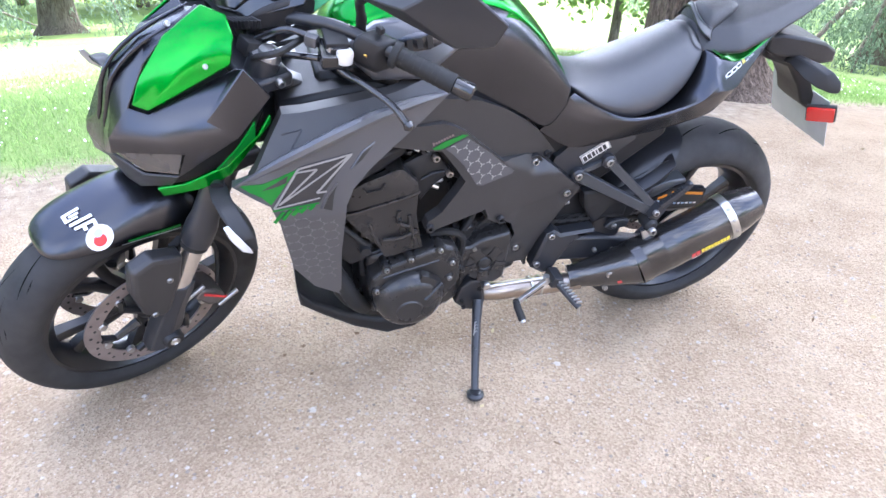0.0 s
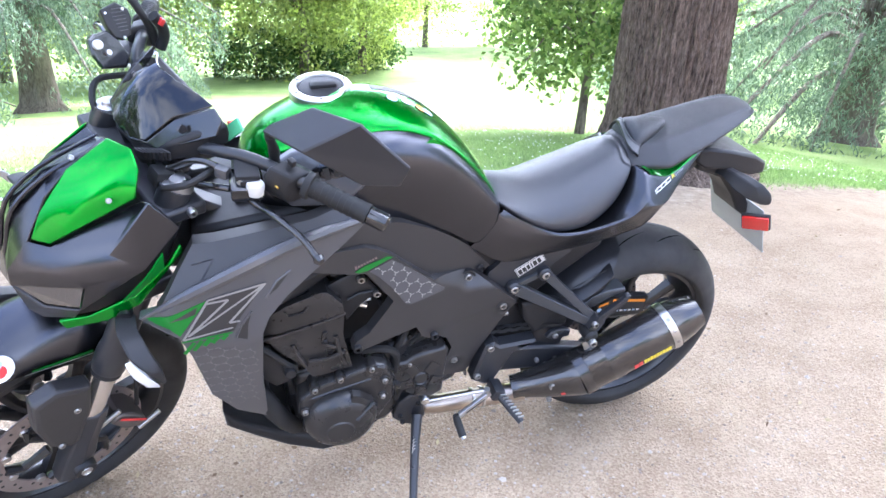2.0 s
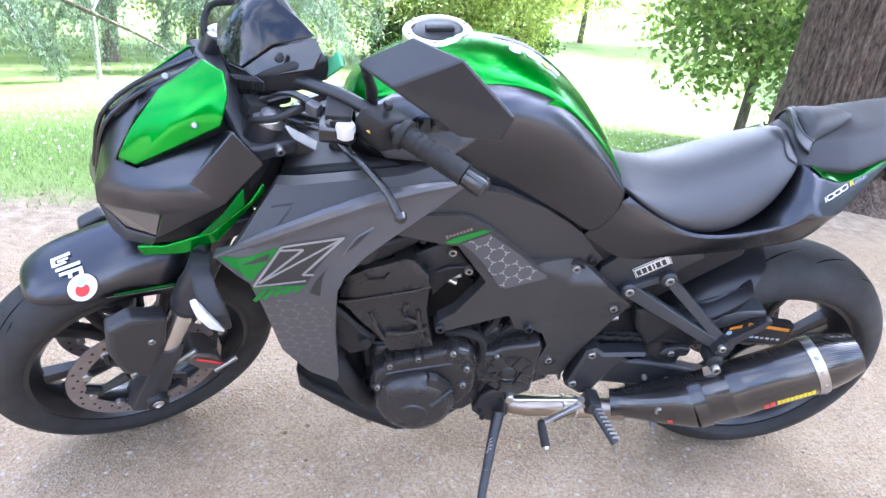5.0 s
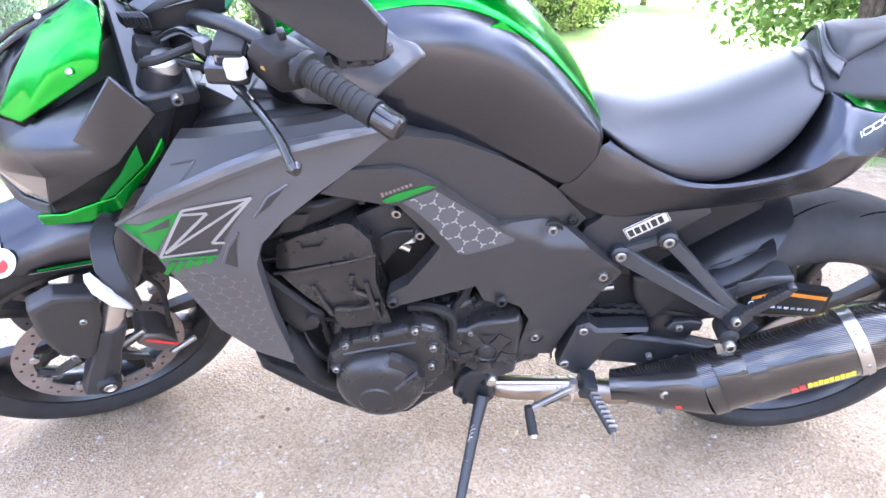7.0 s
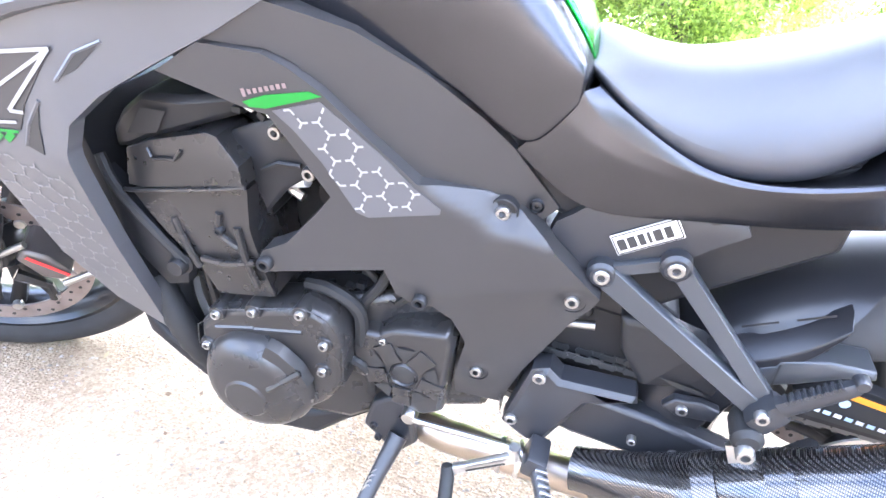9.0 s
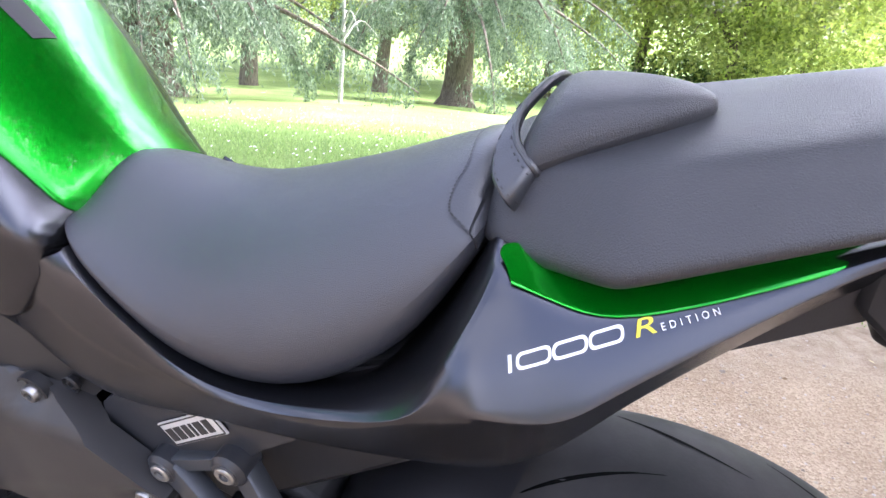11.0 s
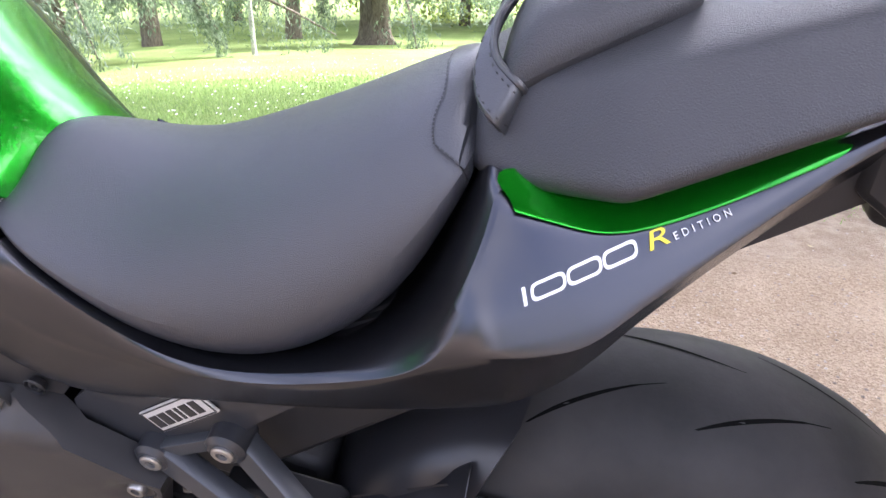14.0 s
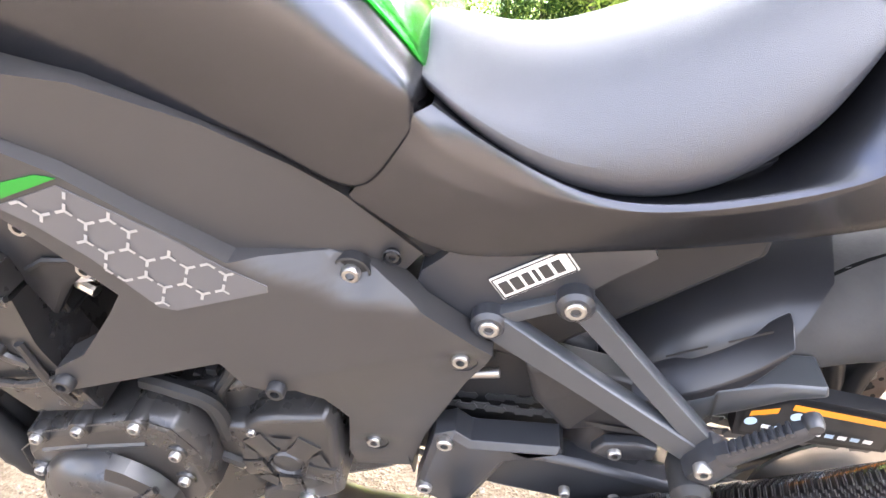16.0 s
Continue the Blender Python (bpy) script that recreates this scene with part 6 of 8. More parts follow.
# throttle bodies, side plate and hoses behind the frame cover
part("intake_plate", plate([(-0.141, 0.655), (-0.138, 0.688), (-0.112, 0.702), (-0.080, 0.716), (-0.066, 0.706), (-0.032, 0.660), (-0.070, 0.630), (-0.100, 0.590), (-0.117, 0.632)], 0.01, 0.004, 0.006, -0.170), PLASTIC, engine, "black intake side plate")
part("plate_fold", tube([(-0.100, -0.176, 0.650), (-0.078, -0.178, 0.664), (-0.050, -0.177, 0.666)], 0.003, 6), PLASTIC, engine)
for x, y, z in ((-0.074, -0.182, 0.706), (-0.039, -0.176, 0.660), (-0.205, -0.140, 0.486)):
    bolt(engine, (x, y, z), 0.0095, 0.008)
for k, (x, z) in enumerate(((-0.128, 0.716), (-0.112, 0.722), (-0.098, 0.714), (-0.088, 0.720))):
    part("connector", box((0.011, 0.012, 0.008), (x, -0.168, z), Matrix.Rotation(0.4 * k, 4, "Y"), 0.002), WHITEALU if k % 2 else PLASTIC, engine)
part("head_edge", moved(tube(bend([(-0.134, -0.157, 0.150), (-0.060, -0.160, 0.158), (0.020, -0.160, 0.172), (0.080, -0.156, 0.186)], 4), 0.0045, 8), TILT), ENGINE, head, "rounded cam cover edge")
part("head_rib", moved(tube([(-0.075, -0.150, 0.200), (-0.066, -0.152, 0.188), (-0.020, -0.152, 0.192), (-0.012, -0.150, 0.208)], 0.0022, 6), TILT), ENGINE, head)
for x, z in ((-0.060, 0.060), (0.010, 0.085), (0.040, 0.040)):
    part("block_web", moved(box((0.006, 0.010, 0.060), (x, -0.138, z), Matrix.Rotation(radians(18), 4, "Y"), 0.002), TILT), ENGINE, block)
part("throttle_body", lathe([(0, -0.12), (0.022, -0.12), (0.026, -0.10), (0.026, 0.12)], 20, "y", (-0.035, 0, 0.600)), PLASTIC, engine)
part("fuel_fitting", tube([(-0.072, -0.158, 0.632), (-0.050, -0.162, 0.640)], 0.008, 8), WHITEALU, engine, "pale alloy fitting")
part("fuel_fitting", tube([(-0.074, -0.158, 0.622), (-0.056, -0.162, 0.616)], 0.006, 8), STEEL, engine)
part("intake_box", loft([[(x, -w_, z - h), (x, -w_, z), (x, w_, z), (x, w_, z - h)] for x, w_, z, h in ((-0.330, 0.14, 0.640, 0.03), (-0.275, 0.180, 0.690, 0.05), (-0.235, 0.190, 0.722, 0.058), (-0.190, 0.184, 0.722, 0.040), (-0.112, 0.150, 0.732, 0.022))]), PLASTIC, engine, "black ram air duct", bevel=0.008)
part("duct_mouth", decal([(-0.262, 0.668), (-0.238, 0.704), (-0.205, 0.706), (-0.222, 0.676)], -0.1905), INK, engine)
rng = random.Random(3)
for k, pts in enumerate(([(-0.02, -0.125, 0.60), (0.00, -0.135, 0.53), (0.03, -0.130, 0.49), (0.02, -0.12, 0.45)], [(0.06, -0.12, 0.56), (0.04, -0.140, 0.50), (0.015, -0.145, 0.455), (0.012, -0.150, 0.39)], [(-0.06, -0.150, 0.475), (-0.02, -0.165, 0.488), (0.015, -0.16, 0.460), (0.018, -0.155, 0.40)], [(0.05, -0.13, 0.53), (0.08, -0.14, 0.50), (0.06, -0.135, 0.465)], [(-0.17, -0.10, 0.33), (0.0, -0.16, 0.37), (0.03, -0.155, 0.34), (0.03, -0.14, 0.29)], [(0.0, -0.13, 0.56), (0.03, -0.12, 0.53), (0.07, -0.13, 0.52)])):
    part("hose", tube(bend(pts, 5), 0.0055 + 0.002 * (k % 3), 8), RUBBER, engine, "black rubber hose")
for k in range(7):
    part("cable_clip", box((0.012, 0.012, 0.010), (-0.01 + 0.014 * k + rng.uniform(-0.005, 0.005), -0.125, 0.40 + rng.uniform(0, 0.12)), Matrix.Rotation(rng.uniform(0, 1), 4, "Y"), 0.002), PLASTIC, engine)
part("engine_core", box((0.34, 0.20, 0.34), (0.05, 0.02, 0.50), None, 0.03), RUBBER, engine)
part("frame_beam", loft([[(x, -w_, z - h), (x, -w_ - 0.012, z - h / 2), (x, -w_, z), (x, -w_ + 0.04, z), (x, -w_ + 0.04, z - h)] for x, w_, z, h in ((-0.38, 0.07, 0.86, 0.06), (-0.2, 0.115, 0.79, 0.09), (-0.05, 0.122, 0.74, 0.10), (0.10, 0.120, 0.65, 0.12), (0.20, 0.115, 0.50, 0.12), (0.22, 0.110, 0.32, 0.03))]), FRAMEMAT, bike, "black alloy frame beam", bevel=0.006)
part("frame_beam", loft([[(x, w_, z - h), (x, w_ + 0.012, z - h / 2), (x, w_, z), (x, w_ - 0.04, z), (x, w_ - 0.04, z - h)] for x, w_, z, h in ((-0.38, 0.07, 0.86, 0.06), (-0.2, 0.115, 0.79, 0.09), (-0.05, 0.122, 0.74, 0.10), (0.10, 0.120, 0.65, 0.12), (0.20, 0.115, 0.50, 0.12), (0.22, 0.110, 0.32, 0.03))]), FRAMEMAT, bike, "black alloy frame beam", bevel=0.006)
part("airbox", loft([[(x, -w_, z - h), (x, -w_, z), (x, w_, z), (x, w_, z - h)] for x, w_, z, h in ((-0.30, 0.09, 0.86, 0.12), (-0.1, 0.118, 0.84, 0.16), (0.08, 0.118, 0.82, 0.16), (0.20, 0.11, 0.77, 0.12), (0.28, 0.10, 0.72, 0.10))]), PLASTIC, bike, "black airbox under the tank", bevel=0.01)
part("under_seat_tray", loft([[(x, -w_, z - 0.05), (x, -w_, z), (x, w_, z), (x, w_, z - 0.05)] for x, w_, z in ((0.15, 0.10, 0.78), (0.3, 0.115, 0.745), (0.45, 0.115, 0.74), (0.62, 0.085, 0.80), (0.70, 0.045, 0.835), (0.80, 0.022, 0.885))]), PLASTIC, bike, bevel=0.01)
# radiator, hose and lower cowl
part("radiator", box((0.035, 0.34, 0.30), (-0.335, 0, 0.52), Matrix.Rotation(radians(-16), 4, "Y"), 0.006), PLASTIC, bike, "black radiator core")
part("radiator_side", plate([(-0.318, 0.604), (-0.294, 0.582), (-0.216, 0.487), (-0.222, 0.452), (-0.253, 0.441), (-0.310, 0.501)], 0.02, 0.004, 0.006, -0.184), PLASTIC, bike)
part("radiator_tube", tube(bend([(-0.318, -0.184, 0.625), (-0.298, -0.192, 0.590), (-0.255, -0.194, 0.540), (-0.214, -0.190, 0.492)], 5), 0.007, 8), RUBBER, bike)
part("radiator_nut", lathe([(0, -0.178), (0.011, -0.178), (0.013, -0.172), (0.013, -0.165), (0.017, -0.163), (0.017, -0.15), (0.012, -0.14)], 12, "y", (-0.223, -0.027, 0.489)), PLASTIC, bike)
for k, dx in enumerate((0.0, 0.020, 0.040)):
    part("exhaust_header", tube(bend([(-0.285 + dx, -0.12 + 0.06 * k, 0.45), (-0.283 + dx, -0.13 + 0.05 * k, 0.36), (-0.250 + dx, -0.125 + 0.05 * k, 0.27), (-0.17 + dx, -0.10 + 0.05 * k, 0.19), (-0.05, -0.08 + 0.04 * k, 0.185), (0.10, -0.06, 0.20)], 6), 0.019, 12), RUBBER, bike, "dark exhaust header")
part("coolant_hose", tube(bend([(-0.300, -0.155, 0.420), (-0.272, -0.165, 0.372), (-0.245, -0.160, 0.305), (-0.215, -0.14, 0.250)], 6), [0.020 + 0.0016 * (i % 2) for i in range(19)], 12), RUBBER, bike, "ribbed black coolant hose")
BELLY = [(-0.375, 0.320), (-0.370, 0.262), (-0.315, 0.215), (-0.240, 0.158), (-0.150, 0.112), (-0.070, 0.124), (-0.020, 0.176), (0.040, 0.232), (0.010, 0.240), (-0.080, 0.180), (-0.170, 0.178), (-0.250, 0.215), (-0.330, 0.270)]
part("belly_cowl", plate(BELLY, 0.20, 0.010, 0.010, -0.115), PLASTIC, bike, "black plastic belly cowl", bevel=0.004)

# ---- exhaust ----
exhaust = tagged(new("exhaust"), "carbon silencer with steel link pipe")
exhaust.parent = bike
part("link_pipe", tube(bend([(0.02, -0.06, 0.205), (0.12, -0.12, 0.222), (0.20, -0.135, 0.232), (0.32, -0.150, 0.245), (0.37, -0.165, 0.262)], 6), 0.025, 18), TITAN, exhaust, "bronze-tinted steel link pipe")
for x in (0.235, 0.262, 0.285):
    part("pipe_band", lathe([(0.0255, -0.004), (0.0285, -0.003), (0.0285, 0.003), (0.0255, 0.004)], 20, "x", (x, -0.141, 0.238)), STEEL, exhaust)
HSH = bend([(0.340, -0.150, 0.264), (0.378, -0.158, 0.276), (0.432, -0.176, 0.300), (0.503, -0.205, 0.344)], 6)
heat = part("heat_shield", tube(HSH, [0.032 + 0.027 * min(1, (i / 17) ** 1.8) for i in range(len(HSH))], 22), CARBON, exhaust, "woven carbon heat shield")
AX = (Vector((0.738, -0.212, 0.485)) - Vector((0.490, -0.205, 0.341))).normalized()
M0 = Vector((0.492, -0.205, 0.341))


def oval(at, along, rx, rz, n=28):
    """A ring round the silencer's axis, flattened a little."""
    c = M0 + AX * along
    side = AX.cross(Vector((0, 1, 0))).normalized()
    return [c + side * (rz * math.cos(a)) + Vector((0, 1, 0)) * (rx * math.sin(a)) for a in (2 * math.pi * k / n for k in range(n))]


RX, RZ = 0.056, 0.065
silencer = part("silencer", loft([oval(0, d, RX * k, RZ * k) for d, k in ((0.0, 0.94), (0.004, 1.0), (0.252, 1.0), (0.258, 0.97))]), CARBON, exhaust, "twill carbon fibre silencer can", smooth=50)
part("end_cap", loft([oval(0, d, RX * k, RZ * k) for d, k in ((0.260, 0.98), (0.278, 0.96), (0.308, 0.86), (0.338, 0.70), (0.335, 0.54), (0.305, 0.48))], False), CARBON, exhaust, "tapered carbon end cap", smooth=50)
for d0, d1 in ((-0.004, 0.022), (0.242, 0.262)):
    part("band", loft([oval(0, d, RX + e, RZ + e) for d, e in ((d0, -0.001), (d0, 0.002), (d1, 0.002), (d1, -0.001))], False), STEEL if d0 > 0 else CARBON, exhaust, "polished silencer band", smooth=50)
part("clamp_band", loft([oval(0, d, RX + e, RZ + e) for d, e in ((0.075, -0.001), (0.075, 0.0015), (0.105, 0.0015), (0.105, -0.001))], False), CARBON, exhaust, smooth=50)
for k in range(5):
    a = radians(-150 + 30 * k)
    c = M0 + AX * 0.252 + AX.cross(Vector((0, 1, 0))).normalized() * ((RZ + 0.002) * math.cos(a)) + Vector((0, 1, 0)) * ((RX + 0.002) * math.sin(a))
    part("rivet", moved(lathe([(0, 0.0025), (0.004, 0.0018), (0.0048, 0)], 8, "z"), Matrix.Translation(c) @ (c - M0 - AX * 0.252).to_track_quat("Z", "Y").to_matrix().to_4x4()), BOLTMAT, exhaust)
down = AX.cross(Vector((0, 1, 0))).normalized()
down = down if down.z < 0 else -down
def can_patch(s0, s1, a0, a1):
    """A print that follows the silencer's skin."""
    strip = bmesh.new()
    grid = [[strip.verts.new(M0 + AX * (s0 + (s1 - s0) * i / 3) + down * ((RZ + 0.0006) * math.sin(radians(a0 + (a1 - a0) * q / 4))) + Vector((0, -1, 0)) * ((RX + 0.0006) * math.cos(radians(a0 + (a1 - a0) * q / 4)))) for q in range(5)] for i in range(4)]
    for i in range(3):
        for q in range(4):
            strip.faces.new((grid[i][q], grid[i][q + 1], grid[i + 1][q + 1], grid[i + 1][q]))
    return strip


part("logo_sticker", can_patch(0.128, 0.139, 6, 26), REDP, silencer, "red maker's mark")
part("logo_sticker", can_patch(0.141, 0.151, 4, 22), REDP, silencer, "red maker's mark")
for k in range(9):
    part("name_sticker", can_patch(0.155 + 0.0086 * k, 0.1625 + 0.0086 * k, 4 + (k % 2), 20), YELLOW, silencer, "yellow block of a maker's name")
bolt(heat, (0.420, -0.214, 0.318), 0.012, 0.006)
bolt(heat, (0.424, -0.208, 0.262), 0.008, 0.006)
part("shield_tag", ribbon([(0.440, -0.229, 0.304), (0.466, -0.240, 0.320)], 0.010, 0.003), WHITEP, heat)
part("shield_tag_mark", ribbon([(0.438, -0.229, 0.303), (0.447, -0.233, 0.308)], 0.010, 0.004), REDP, heat)

# ---- rear end ----
swing = tagged(new("swingarm"), "black alloy swingarm with chain guard")
swing.parent = bike
for s in (-1, 1):
    part("arm", loft([[(x, s * y0, zb), (x, s * y0, zt), (x, s * (y0 - 0.035), zt), (x, s * (y0 - 0.035), zb)] for x, y0, zb, zt in ((0.235, 0.105, 0.30, 0.385), (0.32, 0.122, 0.30, 0.380), (0.42, 0.132, 0.300, 0.378), (0.55, 0.138, 0.280, 0.352), (0.68, 0.140, 0.270, 0.338), (0.76, 0.138, 0.285, 0.340))]), FRAMEMAT, swing, bevel=0.008)
part("brace", plate([(0.339, 0.524), (0.371, 0.528), (0.444, 0.511), (0.479, 0.487), (0.477, 0.432), (0.442, 0.437), (0.388, 0.422), (0.351, 0.473)], 0.03, 0.006, 0.010, -0.118), PLASTIC, swing, "black plastic chain run panel", bevel=0.003)
part("brace_window", decal([(0.402, 0.452), (0.452, 0.446), (0.470, 0.438), (0.430, 0.440)], -0.1255), INK, swing)
part("brace_lug", plate([(0.418, 0.412), (0.430, 0.430), (0.462, 0.434), (0.486, 0.428), (0.484, 0.408), (0.440, 0.402)], 0.012, 0.002, 0.004, -0.136), FRAMEMAT, swing, bevel=0.002)
bolt(swing, (0.442, -0.139, 0.418), 0.0085, 0.005)
guard = part("chain_guard", plate([(0.493, 0.508), (0.517, 0.520), (0.519, 0.529), (0.567, 0.544), (0.614, 0.546), (0.618, 0.534), (0.587, 0.525), (0.548, 0.502), (0.522, 0.490), (0.504, 0.459)], 0.040, 0.003, 0.006, -0.135), SATINBAR, bike, "black ribbed chain guard", bevel=0.003)
part("guard_joint", ribbon([(0.519, -0.1392, 0.528), (0.521, -0.1392, 0.494)], 0.0022, 0.0006), INK, guard)
SHIFT = Matrix.Translation((-0.028, 0, 0.014))
part("chain_cover", plate([(0.590, 0.452), (0.640, 0.480), (0.752, 0.464), (0.752, 0.405), (0.595, 0.412)], 0.02, 0.0, 0.003, -0.104), PLASTIC, bike, "black plastic chain cover", m=SHIFT)
sticker = part("warning_label", decal([(0.598, 0.456), (0.640, 0.475), (0.745, 0.459), (0.745, 0.412), (0.600, 0.420)], -0.1045), INK, swing, "black warning label with small print", m=SHIFT)
part("orange_bar", decal([(0.602, 0.457), (0.628, 0.466), (0.628, 0.457), (0.602, 0.449)], -0.1065), ORANGE, sticker)
part("orange_bar", decal([(0.640, 0.473), (0.742, 0.458), (0.742, 0.449), (0.640, 0.464)], -0.1065), ORANGE, sticker)
for x, z in ((0.606, 0.440), (0.648, 0.453)):
    part("label_dot", lathe([(0, -0.1072), (0.0065, -0.1072)], 12, "y", (x, 0, z)), SKYBLUE, sticker)
for k in range(9):
    part("print_bar", decal([(0.618 + 0.013 * k, 0.438 - 0.0012 * k), (0.627 + 0.013 * k, 0.4368 - 0.0012 * k), (0.627 + 0.013 * k, 0.4308 - 0.0012 * k), (0.618 + 0.013 * k, 0.432 - 0.0012 * k)], -0.1066), SKYBLUE if k % 2 else WHITEP, sticker)
HUG = ((-0.116, 0.250, 130), (-0.118, 0.292, 121), (-0.108, 0.318, 115), (-0.084, 0.336, 110), (0, 0.346, 106), (0.084, 0.336, 110), (0.108, 0.318, 115), (0.118, 0.292, 121), (0.116, 0.250, 130), (0.110, 0.290, 121), (0, 0.338, 106), (-0.110, 0.290, 121))
hug = []
for k in range(12):
    ring = []
    for y, r, last in HUG:
        a = radians(182 + (last - 182) * k / 11)
        ring.append((AXLE_R.x + r * math.cos(a), y, AXLE_R.z + r * math.sin(a)))
    hug.append(ring)
hugger = part("rear_hugger", loft(hug), HUGGER, bike, "black plastic rear hugger", smooth=50)
FLANGE_UP = [(0.444, 0.504), (0.499, 0.536), (0.538, 0.567), (0.571, 0.600)]
FLANGE_LOW = [(0.452, 0.486), (0.508, 0.508), (0.545, 0.537), (0.568, 0.580)]
part("hugger_flange", loft([[(a_[0], -0.100, a_[1] + 0.006), (a_[0], -0.114, a_[1] + 0.004), (a_[0] * 0.6 + b_[0] * 0.4, -0.136, a_[1] * 0.6 + b_[1] * 0.4), (b_[0], -0.134, b_[1]), (b_[0], -0.118, b_[1] - 0.002)] for a_, b_ in zip(bend([(x, 0, z) for x, z in FLANGE_UP], 3), bend([(x, 0, z) for x, z in FLANGE_LOW], 3)) for a_, b_ in (((a_.x, a_.z), (b_.x, b_.z)),)]), HUGGER, hugger, smooth=30, bevel=0.002)
for x, z in ((0.470, 0.552), (0.520, 0.578)):
    part("hugger_rib", ribbon([(x, -0.1180, z), (x + 0.034, -0.1180, z + 0.018)], 0.003, 0.001), PLASTIC, hugger)
part("inner_fender", loft([[(x, -w_, zb), (x, -w_, zt), (x, w_, zt), (x, w_, zb)] for x, w_, zb, zt in ((0.27, 0.085, 0.50, 0.70), (0.34, 0.095, 0.50, 0.70), (0.44, 0.095, 0.58, 0.70), (0.54, 0.090, 0.655, 0.72))]), PLASTIC, bike, "black inner rear fender", bevel=0.008)
part("swingarm_pivot", loft([[(x, -w_, zb), (x, -w_, zt), (x, w_, zt), (x, w_, zb)] for x, w_, zb, zt in ((0.16, 0.080, 0.30, 0.52), (0.26, 0.084, 0.30, 0.54), (0.36, 0.080, 0.31, 0.54), (0.42, 0.07, 0.33, 0.50))]), PLASTIC, bike, "black swingarm pivot", bevel=0.01)
part("shock_absorber", tube([(0.30, 0.0, 0.60), (0.36, 0.0, 0.46)], 0.03, 14), RUBBER, bike)
part("shock_reservoir", tube([(0.285, -0.085, 0.545), (0.300, -0.085, 0.490)], 0.010, 12), RUBBER, bike, "black shock adjuster")
part("shock_clip", tube([(0.280, -0.10, 0.478), (0.315, -0.10, 0.484)], 0.006, 10), BOLTMAT, bike)
# axle end with adjuster
axle = part("axle_plate", lathe([(0.012, -0.152), (0.014, -0.160), (0.040, -0.160), (0.043, -0.155), (0.043, -0.146), (0.012, -0.146)], 28, "y", AXLE_R), WHITEALU, bike, "pale alloy axle plate with slots")
for k in range(5):
    a = 2 * math.pi * k / 5 + 0.3
    part("slot", lathe([(0, -0.1612), (0.0085, -0.1612)], 12, "y", AXLE_R + Vector((0.028 * math.cos(a), 0, 0.028 * math.sin(a)))), INK, axle)
part("axle_nut", lathe([(0, -0.172), (0.016, -0.172), (0.018, -0.166), (0.018, -0.155)], 6, "y", AXLE_R), STEEL, bike)
part("rear_sprocket", lathe([(0.05, -0.094), (0.095, -0.094), (0.103, -0.092), (0.103, -0.088), (0.05, -0.088)], 44, "y", AXLE_R), STEEL, bike, "steel rear sprocket", smooth=20)
brake_disc(rear_wheel, AXLE_R, 0.125, 0.085)
# chain
chain = tagged(new("drive_chain"), "dark greased drive chain")
chain.parent = bike
SP = Vector((0.085, -0.091, 0.385))
upper0, upper1 = SP + Vector((0.0, 0, 0.038)), AXLE_R + Vector((0, -0.091, 0.103))
lower0, lower1 = SP + Vector((0.0, 0, -0.038)), AXLE_R + Vector((0, -0.091, -0.103))
link_bm = join(*[loft([[(x * 1.0, y, z) for x, z in ((-0.0125, 0), (-0.009, 0.0062), (-0.003, 0.0048), (0.003, 0.0048), (0.009, 0.0062), (0.0125, 0), (0.009, -0.0062), (0.003, -0.0048), (-0.003, -0.0048), (-0.009, -0.0062))] for y in (y0, y0 + 0.0018)]) for y0 in (-0.009, 0.007)])
link_me = mesh_of(link_bm, worn("chain_steel", (0.13, 0.13, 0.13), 0.4, 0.8, 0.0, 300, 0.3, 0.1), 30, "link")
for a, b in ((upper0, upper1), (lower0, lower1)):
    n = int((b - a).length / 0.0159)
    ang = math.atan2(b.z - a.z, b.x - a.x)
    for k in range(n + 1):
        ob = new("link", link_me)
        ob.parent = chain
        p = a + (b - a) * (k / n)
        ob.matrix_basis = Matrix.Translation(p + Vector((0, 0.0025 if k % 2 else 0, 0))) @ Matrix.Rotation(-ang, 4, "Y")

# ---- rider controls on the left ----
HANG = [(0.225, 0.310), (0.250, 0.420), (0.272, 0.430), (0.290, 0.415), (0.385, 0.420), (0.390, 0.410), (0.330, 0.385), (0.300, 0.320), (0.285, 0.285), (0.262, 0.285)]
rider = part("rider_peg_bracket", plate(HANG, 0.03, 0.006, 0.008, -0.140), FRAMEMAT, bike, "black rider footpeg bracket", bevel=0.003)
for x, z in ((0.262, 0.415), (0.238, 0.324)):
    bolt(rider, (x, -0.147, z), 0.010, 0.005)
for x, z in ((0.427, 0.330), (0.397, 0.352), (0.452, 0.345)):
    bolt(rider, (x, -0.150, z), 0.007, 0.006)
part("peg_mount", box((0.030, 0.05, 0.034), (0.283, -0.172, 0.292), Matrix.Rotation(radians(12), 4, "Y"), 0.006), FRAMEMAT, rider)
rpeg = part("rider_peg", tube([(0.288, -0.185, 0.288), (0.322, -0.262, 0.262)], [0.012, 0.009], 10), FRAMEMAT, rider, "black knurled rider footpeg")
for k in range(9):
    part("peg_tooth", box((0.016, 0.004, 0.005), (0.290 + 0.0038 * k, -0.190 - 0.0085 * k, 0.3005 - 0.0029 * k), None, 0.001), ALU, rpeg)
part("peg_feeler", tube([(0.322, -0.260, 0.262), (0.328, -0.262, 0.235)], 0.004, 8), STEEL, rider)
shift = tagged(new("gear_lever"), "brushed alloy gear lever with rubber toe piece")
shift.parent = bike
part("arm", bar((0.262, -0.185, 0.300), (0.170, -0.205, 0.252), 0.016, 0.010, 0.8), ALU, shift)
